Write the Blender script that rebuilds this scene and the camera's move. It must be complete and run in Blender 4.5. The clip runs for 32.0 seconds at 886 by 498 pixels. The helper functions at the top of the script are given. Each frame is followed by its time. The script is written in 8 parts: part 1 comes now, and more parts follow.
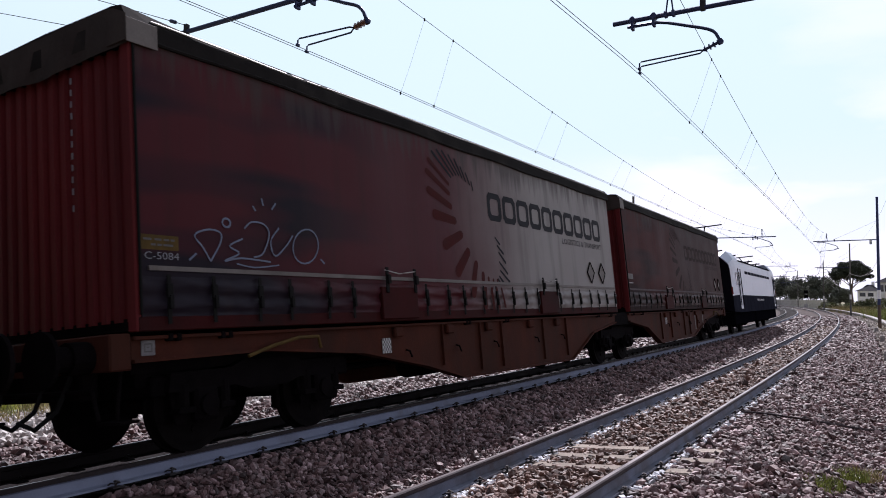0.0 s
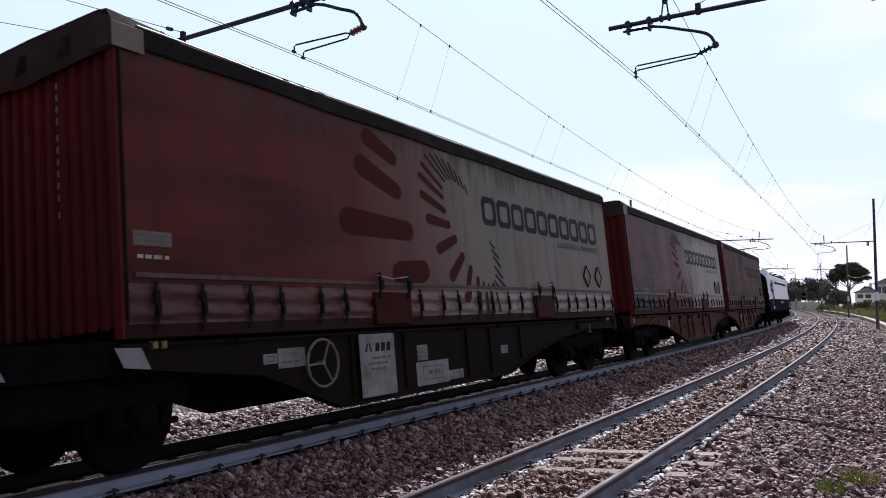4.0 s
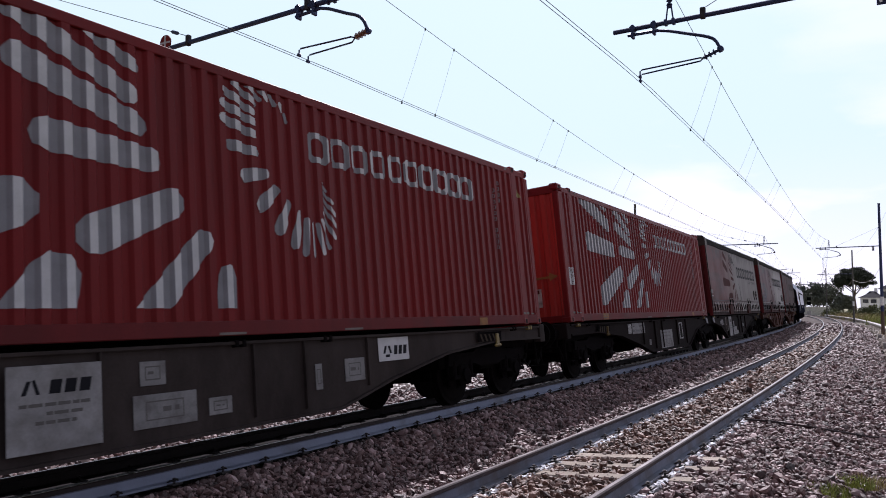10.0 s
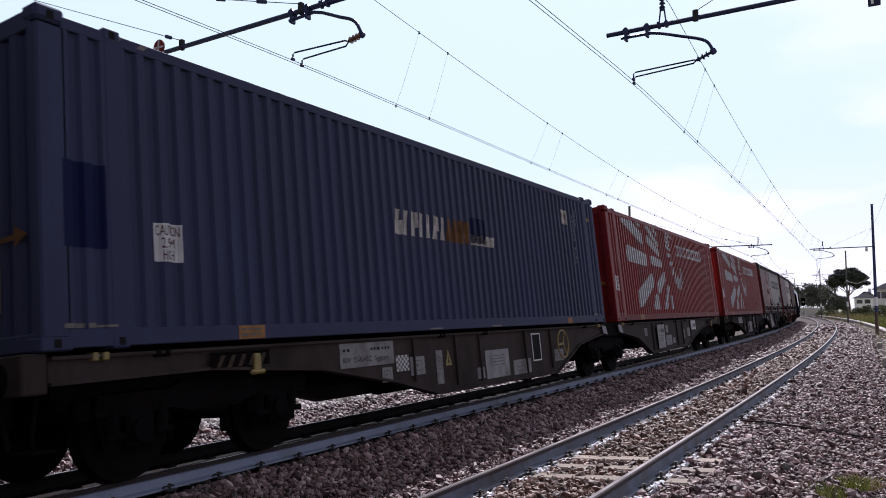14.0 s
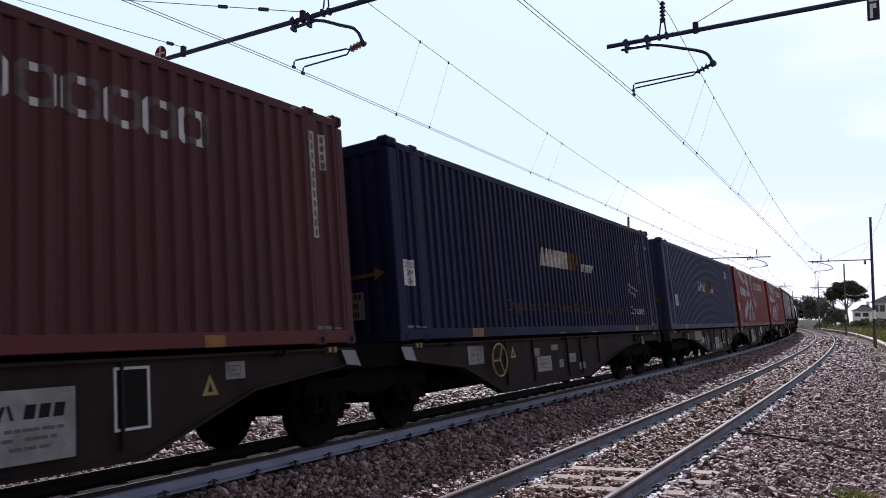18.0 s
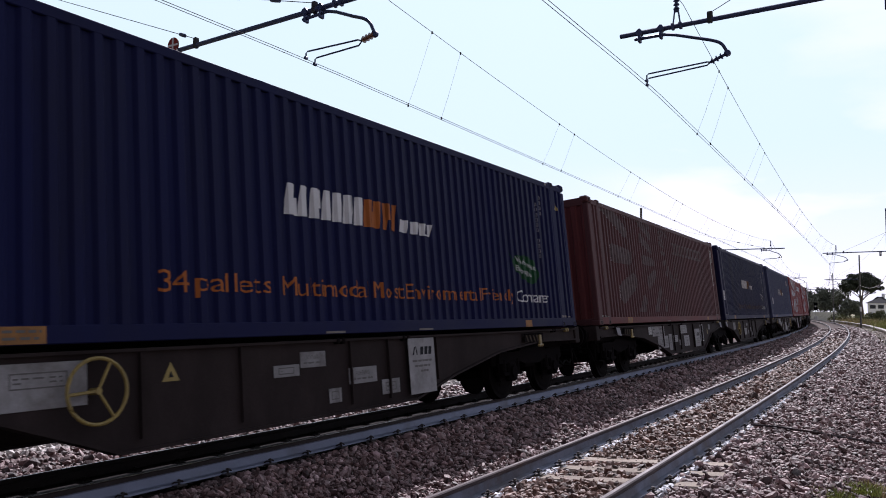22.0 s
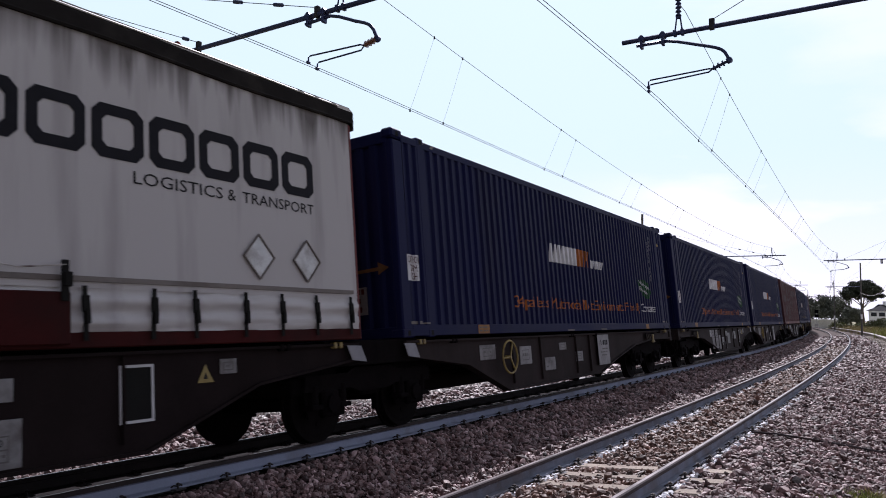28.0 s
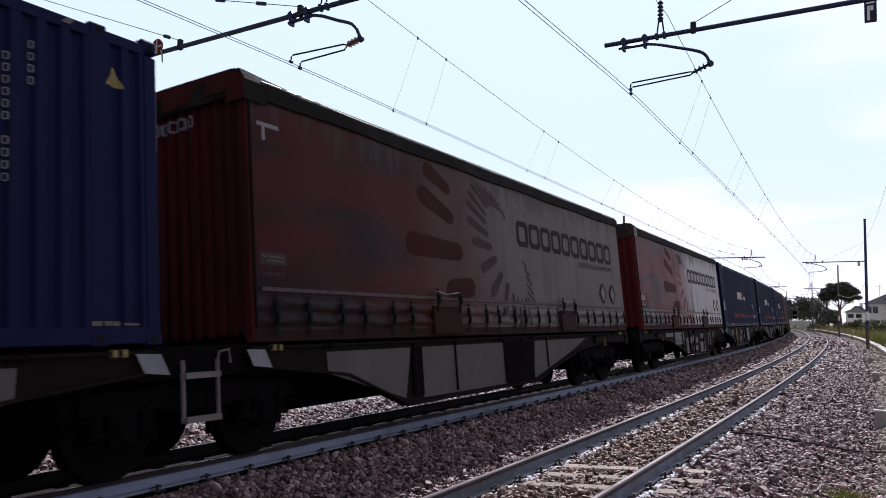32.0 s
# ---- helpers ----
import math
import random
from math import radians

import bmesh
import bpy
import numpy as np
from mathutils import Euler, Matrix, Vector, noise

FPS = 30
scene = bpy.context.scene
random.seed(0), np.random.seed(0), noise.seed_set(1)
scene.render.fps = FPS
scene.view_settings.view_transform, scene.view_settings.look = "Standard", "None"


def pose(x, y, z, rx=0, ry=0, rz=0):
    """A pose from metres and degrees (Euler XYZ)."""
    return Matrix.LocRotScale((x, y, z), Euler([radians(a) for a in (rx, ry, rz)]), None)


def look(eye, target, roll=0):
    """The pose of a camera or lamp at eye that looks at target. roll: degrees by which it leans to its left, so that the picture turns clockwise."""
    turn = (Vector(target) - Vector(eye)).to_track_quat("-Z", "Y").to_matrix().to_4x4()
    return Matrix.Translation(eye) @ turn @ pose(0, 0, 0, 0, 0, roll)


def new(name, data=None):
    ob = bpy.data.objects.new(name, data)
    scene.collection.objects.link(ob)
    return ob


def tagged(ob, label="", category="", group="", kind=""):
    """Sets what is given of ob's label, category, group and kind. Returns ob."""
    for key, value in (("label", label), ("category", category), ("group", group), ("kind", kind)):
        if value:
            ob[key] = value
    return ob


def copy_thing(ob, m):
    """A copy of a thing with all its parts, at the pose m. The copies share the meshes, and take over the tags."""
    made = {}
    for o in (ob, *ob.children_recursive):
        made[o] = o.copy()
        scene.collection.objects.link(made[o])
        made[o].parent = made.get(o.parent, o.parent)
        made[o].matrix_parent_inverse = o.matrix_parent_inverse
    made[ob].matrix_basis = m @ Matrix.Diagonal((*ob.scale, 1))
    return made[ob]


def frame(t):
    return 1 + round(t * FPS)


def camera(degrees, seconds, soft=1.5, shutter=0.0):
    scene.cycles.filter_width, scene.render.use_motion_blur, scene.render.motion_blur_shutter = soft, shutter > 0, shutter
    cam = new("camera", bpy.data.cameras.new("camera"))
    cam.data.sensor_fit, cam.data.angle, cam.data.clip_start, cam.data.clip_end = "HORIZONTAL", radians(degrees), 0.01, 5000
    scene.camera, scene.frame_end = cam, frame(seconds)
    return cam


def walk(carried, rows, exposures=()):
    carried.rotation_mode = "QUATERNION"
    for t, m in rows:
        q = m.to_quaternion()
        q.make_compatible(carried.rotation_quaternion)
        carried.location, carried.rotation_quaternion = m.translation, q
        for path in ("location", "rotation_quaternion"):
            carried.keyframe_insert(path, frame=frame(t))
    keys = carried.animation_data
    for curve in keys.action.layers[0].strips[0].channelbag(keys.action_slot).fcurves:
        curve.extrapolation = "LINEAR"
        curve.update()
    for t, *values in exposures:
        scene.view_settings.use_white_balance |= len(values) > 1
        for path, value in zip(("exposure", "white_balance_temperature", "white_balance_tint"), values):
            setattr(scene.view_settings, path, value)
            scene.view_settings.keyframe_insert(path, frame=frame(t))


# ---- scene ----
# A left-hand curve with two canted tracks; z = 0 is the rail top on the centre line, y runs ahead along the tracks.
EYE = (0.0, 0.0, 1.680)
TURNS = (  # seconds, tilt, lean, heading
    (0, 3.51, -0.68, 31.31), (0.5, 3.51, -0.81, 31.46), (1, 3.43, -0.77, 31.41), (1.5, 3.37, -0.82, 31.48),
    (2, 3.36, -0.65, 31.57), (2.5, 3.46, -0.70, 31.68), (3, 3.68, -0.43, 31.70), (3.5, 3.74, -0.30, 31.48),
    (5.5, 4.48, 0.01, 30.27), (6, 4.61, 0.28, 30.38), (6.5, 4.69, 0.08, 30.36), (7, 4.49, -0.15, 30.45),
    (7.5, 4.29, -0.49, 30.56), (8, 4.26, -0.67, 30.46), (8.5, 4.15, -0.74, 30.81), (9, 4.12, -0.73, 31.12),
    (9.5, 4.20, -0.78, 31.40), (10, 4.16, -0.40, 31.47), (10.5, 3.99, -0.51, 31.42), (11, 3.85, -0.66, 31.65),
    (11.5, 3.88, -0.39, 31.49), (12, 3.87, -0.45, 31.30), (12.5, 4.14, -0.51, 31.36), (13, 4.33, -0.22, 31.51),
    (13.5, 4.44, -0.01, 31.27), (14, 4.40, -0.03, 31.12), (14.5, 4.48, -0.11, 30.83), (16.5, 4.93, -0.36, 31.14),
    (17, 5.09, -0.29, 31.03), (17.5, 5.10, -0.32, 30.97), (18, 5.06, -0.61, 30.98), (18.5, 4.83, -0.58, 31.00),
    (19, 4.65, -0.68, 31.63), (19.5, 4.58, -0.85, 32.08), (20, 4.59, -0.49, 31.66), (20.5, 4.65, -0.47, 31.83),
    (21, 4.47, -0.76, 31.78), (21.5, 4.47, -0.69, 31.84), (22, 4.39, -0.72, 31.87), (22.5, 4.28, -0.56, 31.89),
    (23, 4.16, -0.46, 31.86), (23.5, 4.17, -0.63, 31.84), (24, 4.11, -0.61, 31.73), (24.5, 3.98, -0.61, 31.66),
    (25, 3.98, -0.40, 31.45), (25.5, 4.65, -0.33, 31.22), (27.5, 4.77, -0.88, 31.86), (28, 4.76, -1.09, 31.91),
    (28.5, 4.74, -1.24, 31.59), (29, 4.78, -1.23, 31.44), (29.5, 4.82, -1.32, 31.41), (30, 4.83, -1.28, 31.38),
    (30.5, 4.73, -1.52, 31.19), (31, 4.67, -1.66, 30.93), (31.5, 4.75, -1.42, 30.81), (32, 4.83, -1.22, 30.58))
cam = camera(60.62, 32.0, soft=0.95, shutter=0.12)
walk(cam, [(t, pose(*EYE, 90 + a, b, g)) for t, a, b, g in TURNS], exposures=[(0, 0.18, 5960, 22), (32, 0.18, 5960, 22)])

# ---- light ----
SUN = Vector((-0.25, 0.67, 0.70)).normalized()
world = bpy.data.worlds.new("sky")
scene.world = world
world.use_nodes = True
wn, wl = world.node_tree.nodes, world.node_tree.links
sky = wn.new("ShaderNodeTexSky")
sky.sky_type, sky.sun_disc = "NISHITA", False
sky.sun_elevation = math.asin(SUN.z)
sky.sun_rotation = math.atan2(SUN.x, SUN.y)
sky.air_density, sky.dust_density, sky.ozone_density = 1.0, 4.0, 2.0
wco = wn.new("ShaderNodeTexCoord")
wmap = wn.new("ShaderNodeMapping")
wmap.inputs["Scale"].default_value = (1.0, 1.0, 3.2)
wmap.inputs["Location"].default_value = (0.35, 0.1, 0.15)
wl.new(wco.outputs["Generated"], wmap.inputs["Vector"])
cloud = wn.new("ShaderNodeTexNoise")
cloud.inputs["Scale"].default_value, cloud.inputs["Detail"].default_value = 2.6, 9
wl.new(wmap.outputs["Vector"], cloud.inputs["Vector"])
cramp = wn.new("ShaderNodeValToRGB")
cramp.color_ramp.elements[0].position, cramp.color_ramp.elements[1].position = 0.42, 0.56
wl.new(cloud.outputs["Fac"], cramp.inputs["Fac"])
cmix = wn.new("ShaderNodeMix")
cmix.data_type = "RGBA"
cmix.inputs["B"].default_value = (24.2, 23.0, 23.6, 1)
side = wn.new("ShaderNodeSeparateXYZ")
wl.new(wco.outputs["Generated"], side.inputs[0])
east = wn.new("ShaderNodeMapRange")
east.interpolation_type = "SMOOTHSTEP"
east.inputs["From Min"].default_value, east.inputs["From Max"].default_value = -0.40, -0.15
wl.new(side.outputs["X"], east.inputs["Value"])
bank = wn.new("ShaderNodeMath")
bank.operation = "MULTIPLY"
wl.new(cramp.outputs["Color"], bank.inputs[0])
wl.new(east.outputs["Result"], bank.inputs[1])
layer = wn.new("ShaderNodeMapRange")
layer.interpolation_type = "SMOOTHSTEP"
layer.inputs["From Min"].default_value, layer.inputs["From Max"].default_value = 0.16, 0.26
layer.inputs["To Min"].default_value, layer.inputs["To Max"].default_value = 1.0, 0.34
wl.new(side.outputs["Z"], layer.inputs["Value"])
flat = wn.new("ShaderNodeMath")
flat.operation = "MULTIPLY"
wl.new(bank.outputs[0], flat.inputs[0])
wl.new(layer.outputs["Result"], flat.inputs[1])
wl.new(flat.outputs[0], cmix.inputs["Factor"])
haze = wn.new("ShaderNodeRGBToBW")
wl.new(sky.outputs["Color"], haze.inputs[0])
pale = wn.new("ShaderNodeMix")
pale.data_type, pale.blend_type = "RGBA", "MULTIPLY"
pale.inputs["Factor"].default_value = 1.0
pale.inputs["B"].default_value = (0.82, 1.03, 1.01, 1)
wl.new(haze.outputs[0], pale.inputs["A"])
hmix = wn.new("ShaderNodeMix")
hmix.data_type = "RGBA"
hmix.inputs["Factor"].default_value = 0.6
wl.new(sky.outputs["Color"], hmix.inputs["A"])
wl.new(pale.outputs["Result"], hmix.inputs["B"])
# bright haze round the sun and low over the land, deeper blue away from it
toward = wn.new("ShaderNodeVectorMath")
toward.operation = "DOT_PRODUCT"
toward.inputs[1].default_value = SUN
wl.new(wco.outputs["Generated"], toward.inputs[0])
glow = wn.new("ShaderNodeMapRange")
glow.interpolation_type = "SMOOTHSTEP"
glow.inputs["From Min"].default_value, glow.inputs["From Max"].default_value = 0.15, 0.78
glow.inputs["To Min"].default_value, glow.inputs["To Max"].default_value = 0.0, 0.92
wl.new(toward.outputs["Value"], glow.inputs["Value"])
veil = wn.new("ShaderNodeMix")
veil.data_type = "RGBA"
veil.inputs["B"].default_value = (16.9, 20.7, 21.4, 1)
whigh = wn.new("ShaderNodeSeparateXYZ")
wl.new(wco.outputs["Generated"], whigh.inputs[0])
thin = wn.new("ShaderNodeMapRange")
thin.interpolation_type = "SMOOTHSTEP"
thin.inputs["From Min"].default_value, thin.inputs["From Max"].default_value = 0.42, 0.92
thin.inputs["To Min"].default_value, thin.inputs["To Max"].default_value = 1.0, 0.15
wl.new(whigh.outputs["Z"], thin.inputs["Value"])
hazy = wn.new("ShaderNodeMath")
hazy.operation = "MULTIPLY"
wl.new(glow.outputs["Result"], hazy.inputs[0])
wl.new(thin.outputs["Result"], hazy.inputs[1])
wl.new(hazy.outputs[0], veil.inputs["Factor"])
wl.new(hmix.outputs["Result"], veil.inputs["A"])
wsep = wn.new("ShaderNodeSeparateXYZ")
wl.new(wco.outputs["Generated"], wsep.inputs[0])
low = wn.new("ShaderNodeMapRange")
low.interpolation_type = "SMOOTHSTEP"
low.inputs["From Min"].default_value, low.inputs["From Max"].default_value = 0.0, 0.22
low.inputs["To Min"].default_value, low.inputs["To Max"].default_value = 0.9, 0.0
wl.new(wsep.outputs["Z"], low.inputs["Value"])
lowglow = wn.new("ShaderNodeMath")
lowglow.operation = "MULTIPLY"
wl.new(low.outputs["Result"], lowglow.inputs[0])
wl.new(glow.outputs["Result"], lowglow.inputs[1])
white = wn.new("ShaderNodeMix")
white.data_type = "RGBA"
white.inputs["B"].default_value = (22.2, 21.6, 22.7, 1)
wl.new(lowglow.outputs[0], white.inputs["Factor"])
wl.new(veil.outputs["Result"], white.inputs["A"])
wl.new(white.outputs["Result"], cmix.inputs["A"])
wl.new(cmix.outputs["Result"], wn["Background"].inputs["Color"])
wn["Background"].inputs["Strength"].default_value = 0.043
sun = new("sun", bpy.data.lights.new("sun", "SUN"))
sun.data.energy, sun.data.angle, sun.data.color = 5.0, radians(0.55), (1.0, 0.955, 0.89)
sun.matrix_world = look(SUN * 50, (0, 0, 0))

# ---- the line in numbers ----
D, SP, G = 3.0783, 3.9061, 0.7525          # camera to near track, track spacing, half gauge
CANT_B, CANT_A = 0.0752, 0.1067
DECK = 1.198
TOP = DECK + 2.896
_S = np.arange(-300.0, 420.0, 0.5)
_K = np.interp(_S, [23.96, 78.78], [0.00094, 0.00103])
_TH = np.concatenate([[0], np.cumsum((_K[1:] + _K[:-1]) / 2 * 0.5)])
_TH -= np.interp(0, _S, _TH)
_M = (_TH[1:] + _TH[:-1]) / 2
_X = np.concatenate([[0], np.cumsum(-np.sin(_M) * 0.5)])
_Y = np.concatenate([[0], np.cumsum(np.cos(_M) * 0.5)])
_X -= np.interp(0, _S, _X) + D
_Y -= np.interp(0, _S, _Y)


def line_at(s):
    """Place and heading of the near track's centre line."""
    return np.interp(s, _S, _X), np.interp(s, _S, _Y), np.interp(s, _S, _TH)


def spot(s, u, z=0.0):
    """A point s metres along the line and u metres to its right."""
    x, y, th = line_at(s)
    return np.array([x + u * np.cos(th), y + u * np.sin(th), z + 0 * x])


def on_line(s, u, z=0.0, cant=0.0):
    x, y, th = line_at(s)
    return (Matrix.Translation((x + u * math.cos(th), y + u * math.sin(th), z)) @ Matrix.Rotation(th, 4, "Z")
            @ Matrix.Rotation(-cant, 4, "Y"))


def bed(u):
    """Height of the ballast across the line."""
    return np.interp(u, [-13.0, -10.6, -5.35, -2.55, -1.9, -1.35, 1.4, 2.0, 2.75, 4.3, 6.5],
                     [-1.0, -0.58, -0.40, -0.075, -0.24, -0.315, -0.105, -0.16, -0.42, -0.46, -1.0])


# ---- materials ----
def mat(name, col, rough=0.6, metal=0.0, var=0.25, scale=3.0, fine=40.0, bump=0.15, dirt=None, amount=0.0, streak=1.0, spec=0.5, island=0.0, pieces=0.0):
    m = bpy.data.materials.new(name)
    m.use_nodes = True
    n, l = m.node_tree.nodes, m.node_tree.links
    b = n["Principled BSDF"]
    co = n.new("ShaderNodeTexCoord")
    mp = n.new("ShaderNodeMapping")
    mp.inputs["Scale"].default_value = (1, 1, 1 / streak)
    l.new(co.outputs["Object"], mp.inputs["Vector"])
    big, small = n.new("ShaderNodeTexNoise"), n.new("ShaderNodeTexNoise")
    big.inputs["Scale"].default_value, big.inputs["Detail"].default_value = scale, 5
    small.inputs["Scale"].default_value, small.inputs["Detail"].default_value = fine, 3
    l.new(mp.outputs["Vector"], big.inputs["Vector"])
    l.new(co.outputs["Object"], small.inputs["Vector"])
    mixed = n.new("ShaderNodeMix")
    mixed.data_type = "RGBA"
    mixed.inputs["A"].default_value = (*[c * (1 - var) for c in col], 1)
    mixed.inputs["B"].default_value = (*[min(1, c * (1 + var)) for c in col], 1)
    add = n.new("ShaderNodeMath")
    add.operation = "MULTIPLY_ADD"
    add.inputs[1].default_value = 0.35
    l.new(small.outputs["Fac"], add.inputs[0])
    l.new(big.outputs["Fac"], add.inputs[2])
    rng = n.new("ShaderNodeMapRange")
    rng.inputs["From Min"].default_value, rng.inputs["From Max"].default_value = 0.42, 0.95
    l.new(add.outputs[0], rng.inputs["Value"])
    l.new(rng.outputs["Result"], mixed.inputs["Factor"])
    out = mixed.outputs["Result"]
    if dirt:
        dn = n.new("ShaderNodeTexNoise")
        dn.inputs["Scale"].default_value, dn.inputs["Detail"].default_value, dn.inputs["Roughness"].default_value = scale * 0.55, 8, 0.65
        l.new(mp.outputs["Vector"], dn.inputs["Vector"])
        dr = n.new("ShaderNodeMapRange")
        dr.inputs["From Min"].default_value, dr.inputs["From Max"].default_value = 0.6 - amount * 0.35, 0.78 - amount * 0.2
        dr.inputs["To Max"].default_value = 0.9
        l.new(dn.outputs["Fac"], dr.inputs["Value"])
        dm = n.new("ShaderNodeMix")
        dm.data_type = "RGBA"
        dm.inputs["B"].default_value = (*dirt, 1)
        l.new(dr.outputs["Result"], dm.inputs["Factor"])
        l.new(out, dm.inputs["A"])
        out = dm.outputs["Result"]
    if island or pieces:
        if island:
            src = n.new("ShaderNodeNewGeometry").outputs["Random Per Island"]
        else:
            src = n.new("ShaderNodeObjectInfo").outputs["Random"]
        hs = n.new("ShaderNodeHueSaturation")
        vr = n.new("ShaderNodeMapRange")
        k = island or pieces
        vr.inputs["To Min"].default_value, vr.inputs["To Max"].default_value = 1 - k, 1 + k
        l.new(src, vr.inputs["Value"])
        l.new(vr.outputs["Result"], hs.inputs["Value"])
        l.new(out, hs.inputs["Color"])
        out = hs.outputs["Color"]
    l.new(out, b.inputs["Base Color"])
    b.inputs["Metallic"].default_value = metal
    b.inputs["Specular IOR Level"].default_value = spec
    rr = n.new("ShaderNodeMapRange")
    rr.inputs["To Min"].default_value, rr.inputs["To Max"].default_value = max(0.03, rough - 0.12), min(1, rough + 0.12)
    l.new(big.outputs["Fac"], rr.inputs["Value"])
    l.new(rr.outputs["Result"], b.inputs["Roughness"])
    if bump:
        bp = n.new("ShaderNodeBump")
        bp.inputs["Strength"].default_value, bp.inputs["Distance"].default_value = bump, 0.01
        l.new(small.outputs["Fac"], bp.inputs["Height"])
        l.new(bp.outputs["Normal"], b.inputs["Normal"])
    return m


def stone_mat(name, cols, rough=0.62):
    """Broken stone: each loose piece takes its own tint."""
    m = mat(name, cols[0], rough, var=0.35, scale=9, fine=70, bump=0.4)
    n, l = m.node_tree.nodes, m.node_tree.links
    geo = n.new("ShaderNodeNewGeometry")
    ramp = n.new("ShaderNodeValToRGB")
    ramp.color_ramp.elements[0].color = (*cols[0], 1)
    ramp.color_ramp.elements[1].color = (*cols[-1], 1)
    for i, c in enumerate(cols[1:-1]):
        e = ramp.color_ramp.elements.new((i + 1) / (len(cols) - 1))
        e.color = (*c, 1)
    l.new(geo.outputs["Random Per Island"], ramp.inputs["Fac"])
    mx = n.new("ShaderNodeMix")
    mx.data_type, mx.blend_type = "RGBA", "MULTIPLY"
    mx.inputs["Factor"].default_value = 0.85
    l.new(ramp.outputs["Color"], mx.inputs["A"])
    nz = n.new("ShaderNodeTexNoise")
    nz.inputs["Scale"].default_value, nz.inputs["Detail"].default_value = 2.4, 5
    co = n.new("ShaderNodeTexCoord")
    l.new(co.outputs["Object"], nz.inputs["Vector"])
    r2 = n.new("ShaderNodeValToRGB")
    r2.color_ramp.elements[0].position, r2.color_ramp.elements[0].color = 0.35, (0.62, 0.6, 0.58, 1)
    r2.color_ramp.elements[1].position, r2.color_ramp.elements[1].color = 0.65, (1, 1, 1, 1)
    l.new(nz.outputs["Fac"], r2.inputs["Fac"])
    l.new(r2.outputs["Color"], mx.inputs["B"])
    l.new(mx.outputs["Result"], n["Principled BSDF"].inputs["Base Color"])
    return m


M = {}
M["stone"] = stone_mat("ballast_stone", [(0.029, 0.015, 0.014), (0.131, 0.072, 0.068), (0.242, 0.151, 0.143), (0.053, 0.027, 0.026), (0.456, 0.324, 0.321), (0.097, 0.053, 0.049)])
M["rust_stone"] = stone_mat("rusty_ballast_stone", [(0.033, 0.016, 0.012), (0.145, 0.075, 0.054), (0.252, 0.147, 0.110), (0.060, 0.029, 0.021), (0.407, 0.271, 0.221), (0.112, 0.056, 0.039)])
M["pale_stone"] = stone_mat("pale_limestone_gravel", [(0.42, 0.38, 0.36), (0.64, 0.60, 0.58), (0.50, 0.45, 0.43), (0.28, 0.23, 0.22), (0.72, 0.69, 0.67), (0.55, 0.51, 0.49)])
M["bed"] = mat("ballast_bed", (0.060, 0.040, 0.035), 0.95, var=0.5, scale=14, fine=55, bump=1.0, spec=0.2)
# shade under the train, painted into its ballast strip and rails
M["oily"] = mat("shade_darkened_ballast", (0.016, 0.012, 0.012), 0.95, var=0.5, scale=14, fine=55, bump=1.0, spec=0.05)
M["shaded_rail"] = mat("shaded_rail", (0.026, 0.02, 0.02), 0.6, 0.0, var=0.25, scale=2, fine=60, bump=0.15, spec=0.15)
M["bright_grass"] = mat("sunlit_yellow_green_grass", (0.42, 0.44, 0.06), 0.8, var=0.3, scale=2, fine=20, bump=0, island=0.3)
M["rubble"] = mat("pale_rubble", (0.36, 0.32, 0.285), 0.95, var=0.4, scale=5, fine=60, bump=0.9, dirt=(0.2, 0.16, 0.13), amount=0.3)
M["lime"] = mat("whitewash", (0.19, 0.215, 0.29), 0.8, var=0.15, scale=3, fine=60, bump=0.1, dirt=(0.12, 0.12, 0.14), amount=0.25)
M["limed_stone"] = mat("whitewashed_stone", (0.72, 0.73, 0.77), 0.85, var=0.25, scale=9, fine=60, bump=0.3, island=0.35)
M["rail_top"] = mat("polished_rail", (0.125, 0.105, 0.108), 0.36, 0.6, var=0.12, scale=2, fine=90, bump=0.03)
M["rail"] = mat("rusty_rail", (0.050, 0.039, 0.042), 0.75, 0.0, var=0.25, scale=2, fine=60, bump=0.15, dirt=(0.06, 0.034, 0.028), amount=0.2, spec=0.15)
M["concrete"] = mat("sleeper_concrete", (0.30, 0.25, 0.21), 0.9, var=0.25, scale=6, fine=60, bump=0.5, dirt=(0.13, 0.095, 0.08), amount=0.25, pieces=0.15, spec=0.25)
M["kerb"] = mat("pale_concrete", (0.55, 0.53, 0.50), 0.9, var=0.2, scale=3, fine=40, bump=0.3, dirt=(0.3, 0.26, 0.22), amount=0.25, pieces=0.1)
M["stub"] = mat("shaded_grey_concrete", (0.30, 0.285, 0.275), 0.9, var=0.25, scale=6, fine=50, bump=0.3, dirt=(0.18, 0.16, 0.15), amount=0.3)
M["thin_lime"] = mat("worn_whitewash", (0.125, 0.14, 0.19), 0.8, var=0.3, scale=4, fine=60, bump=0.15, dirt=(0.075, 0.06, 0.058), amount=0.45)
M["clip"] = mat("dark_iron", (0.035, 0.03, 0.03), 0.45, 0.6, var=0.3, bump=0.1)
M["earth"] = mat("dry_grassland", (0.17, 0.16, 0.075), 0.95, var=0.5, scale=0.7, fine=14, bump=0.6, dirt=(0.24, 0.2, 0.11), amount=0.35)
M["grass"] = mat("green_grass", (0.20, 0.23, 0.045), 0.8, var=0.4, scale=2, fine=20, bump=0, island=0.4)
M["dry"] = mat("dry_grass", (0.30, 0.25, 0.11), 0.85, var=0.3, scale=2, fine=20, bump=0, island=0.35)
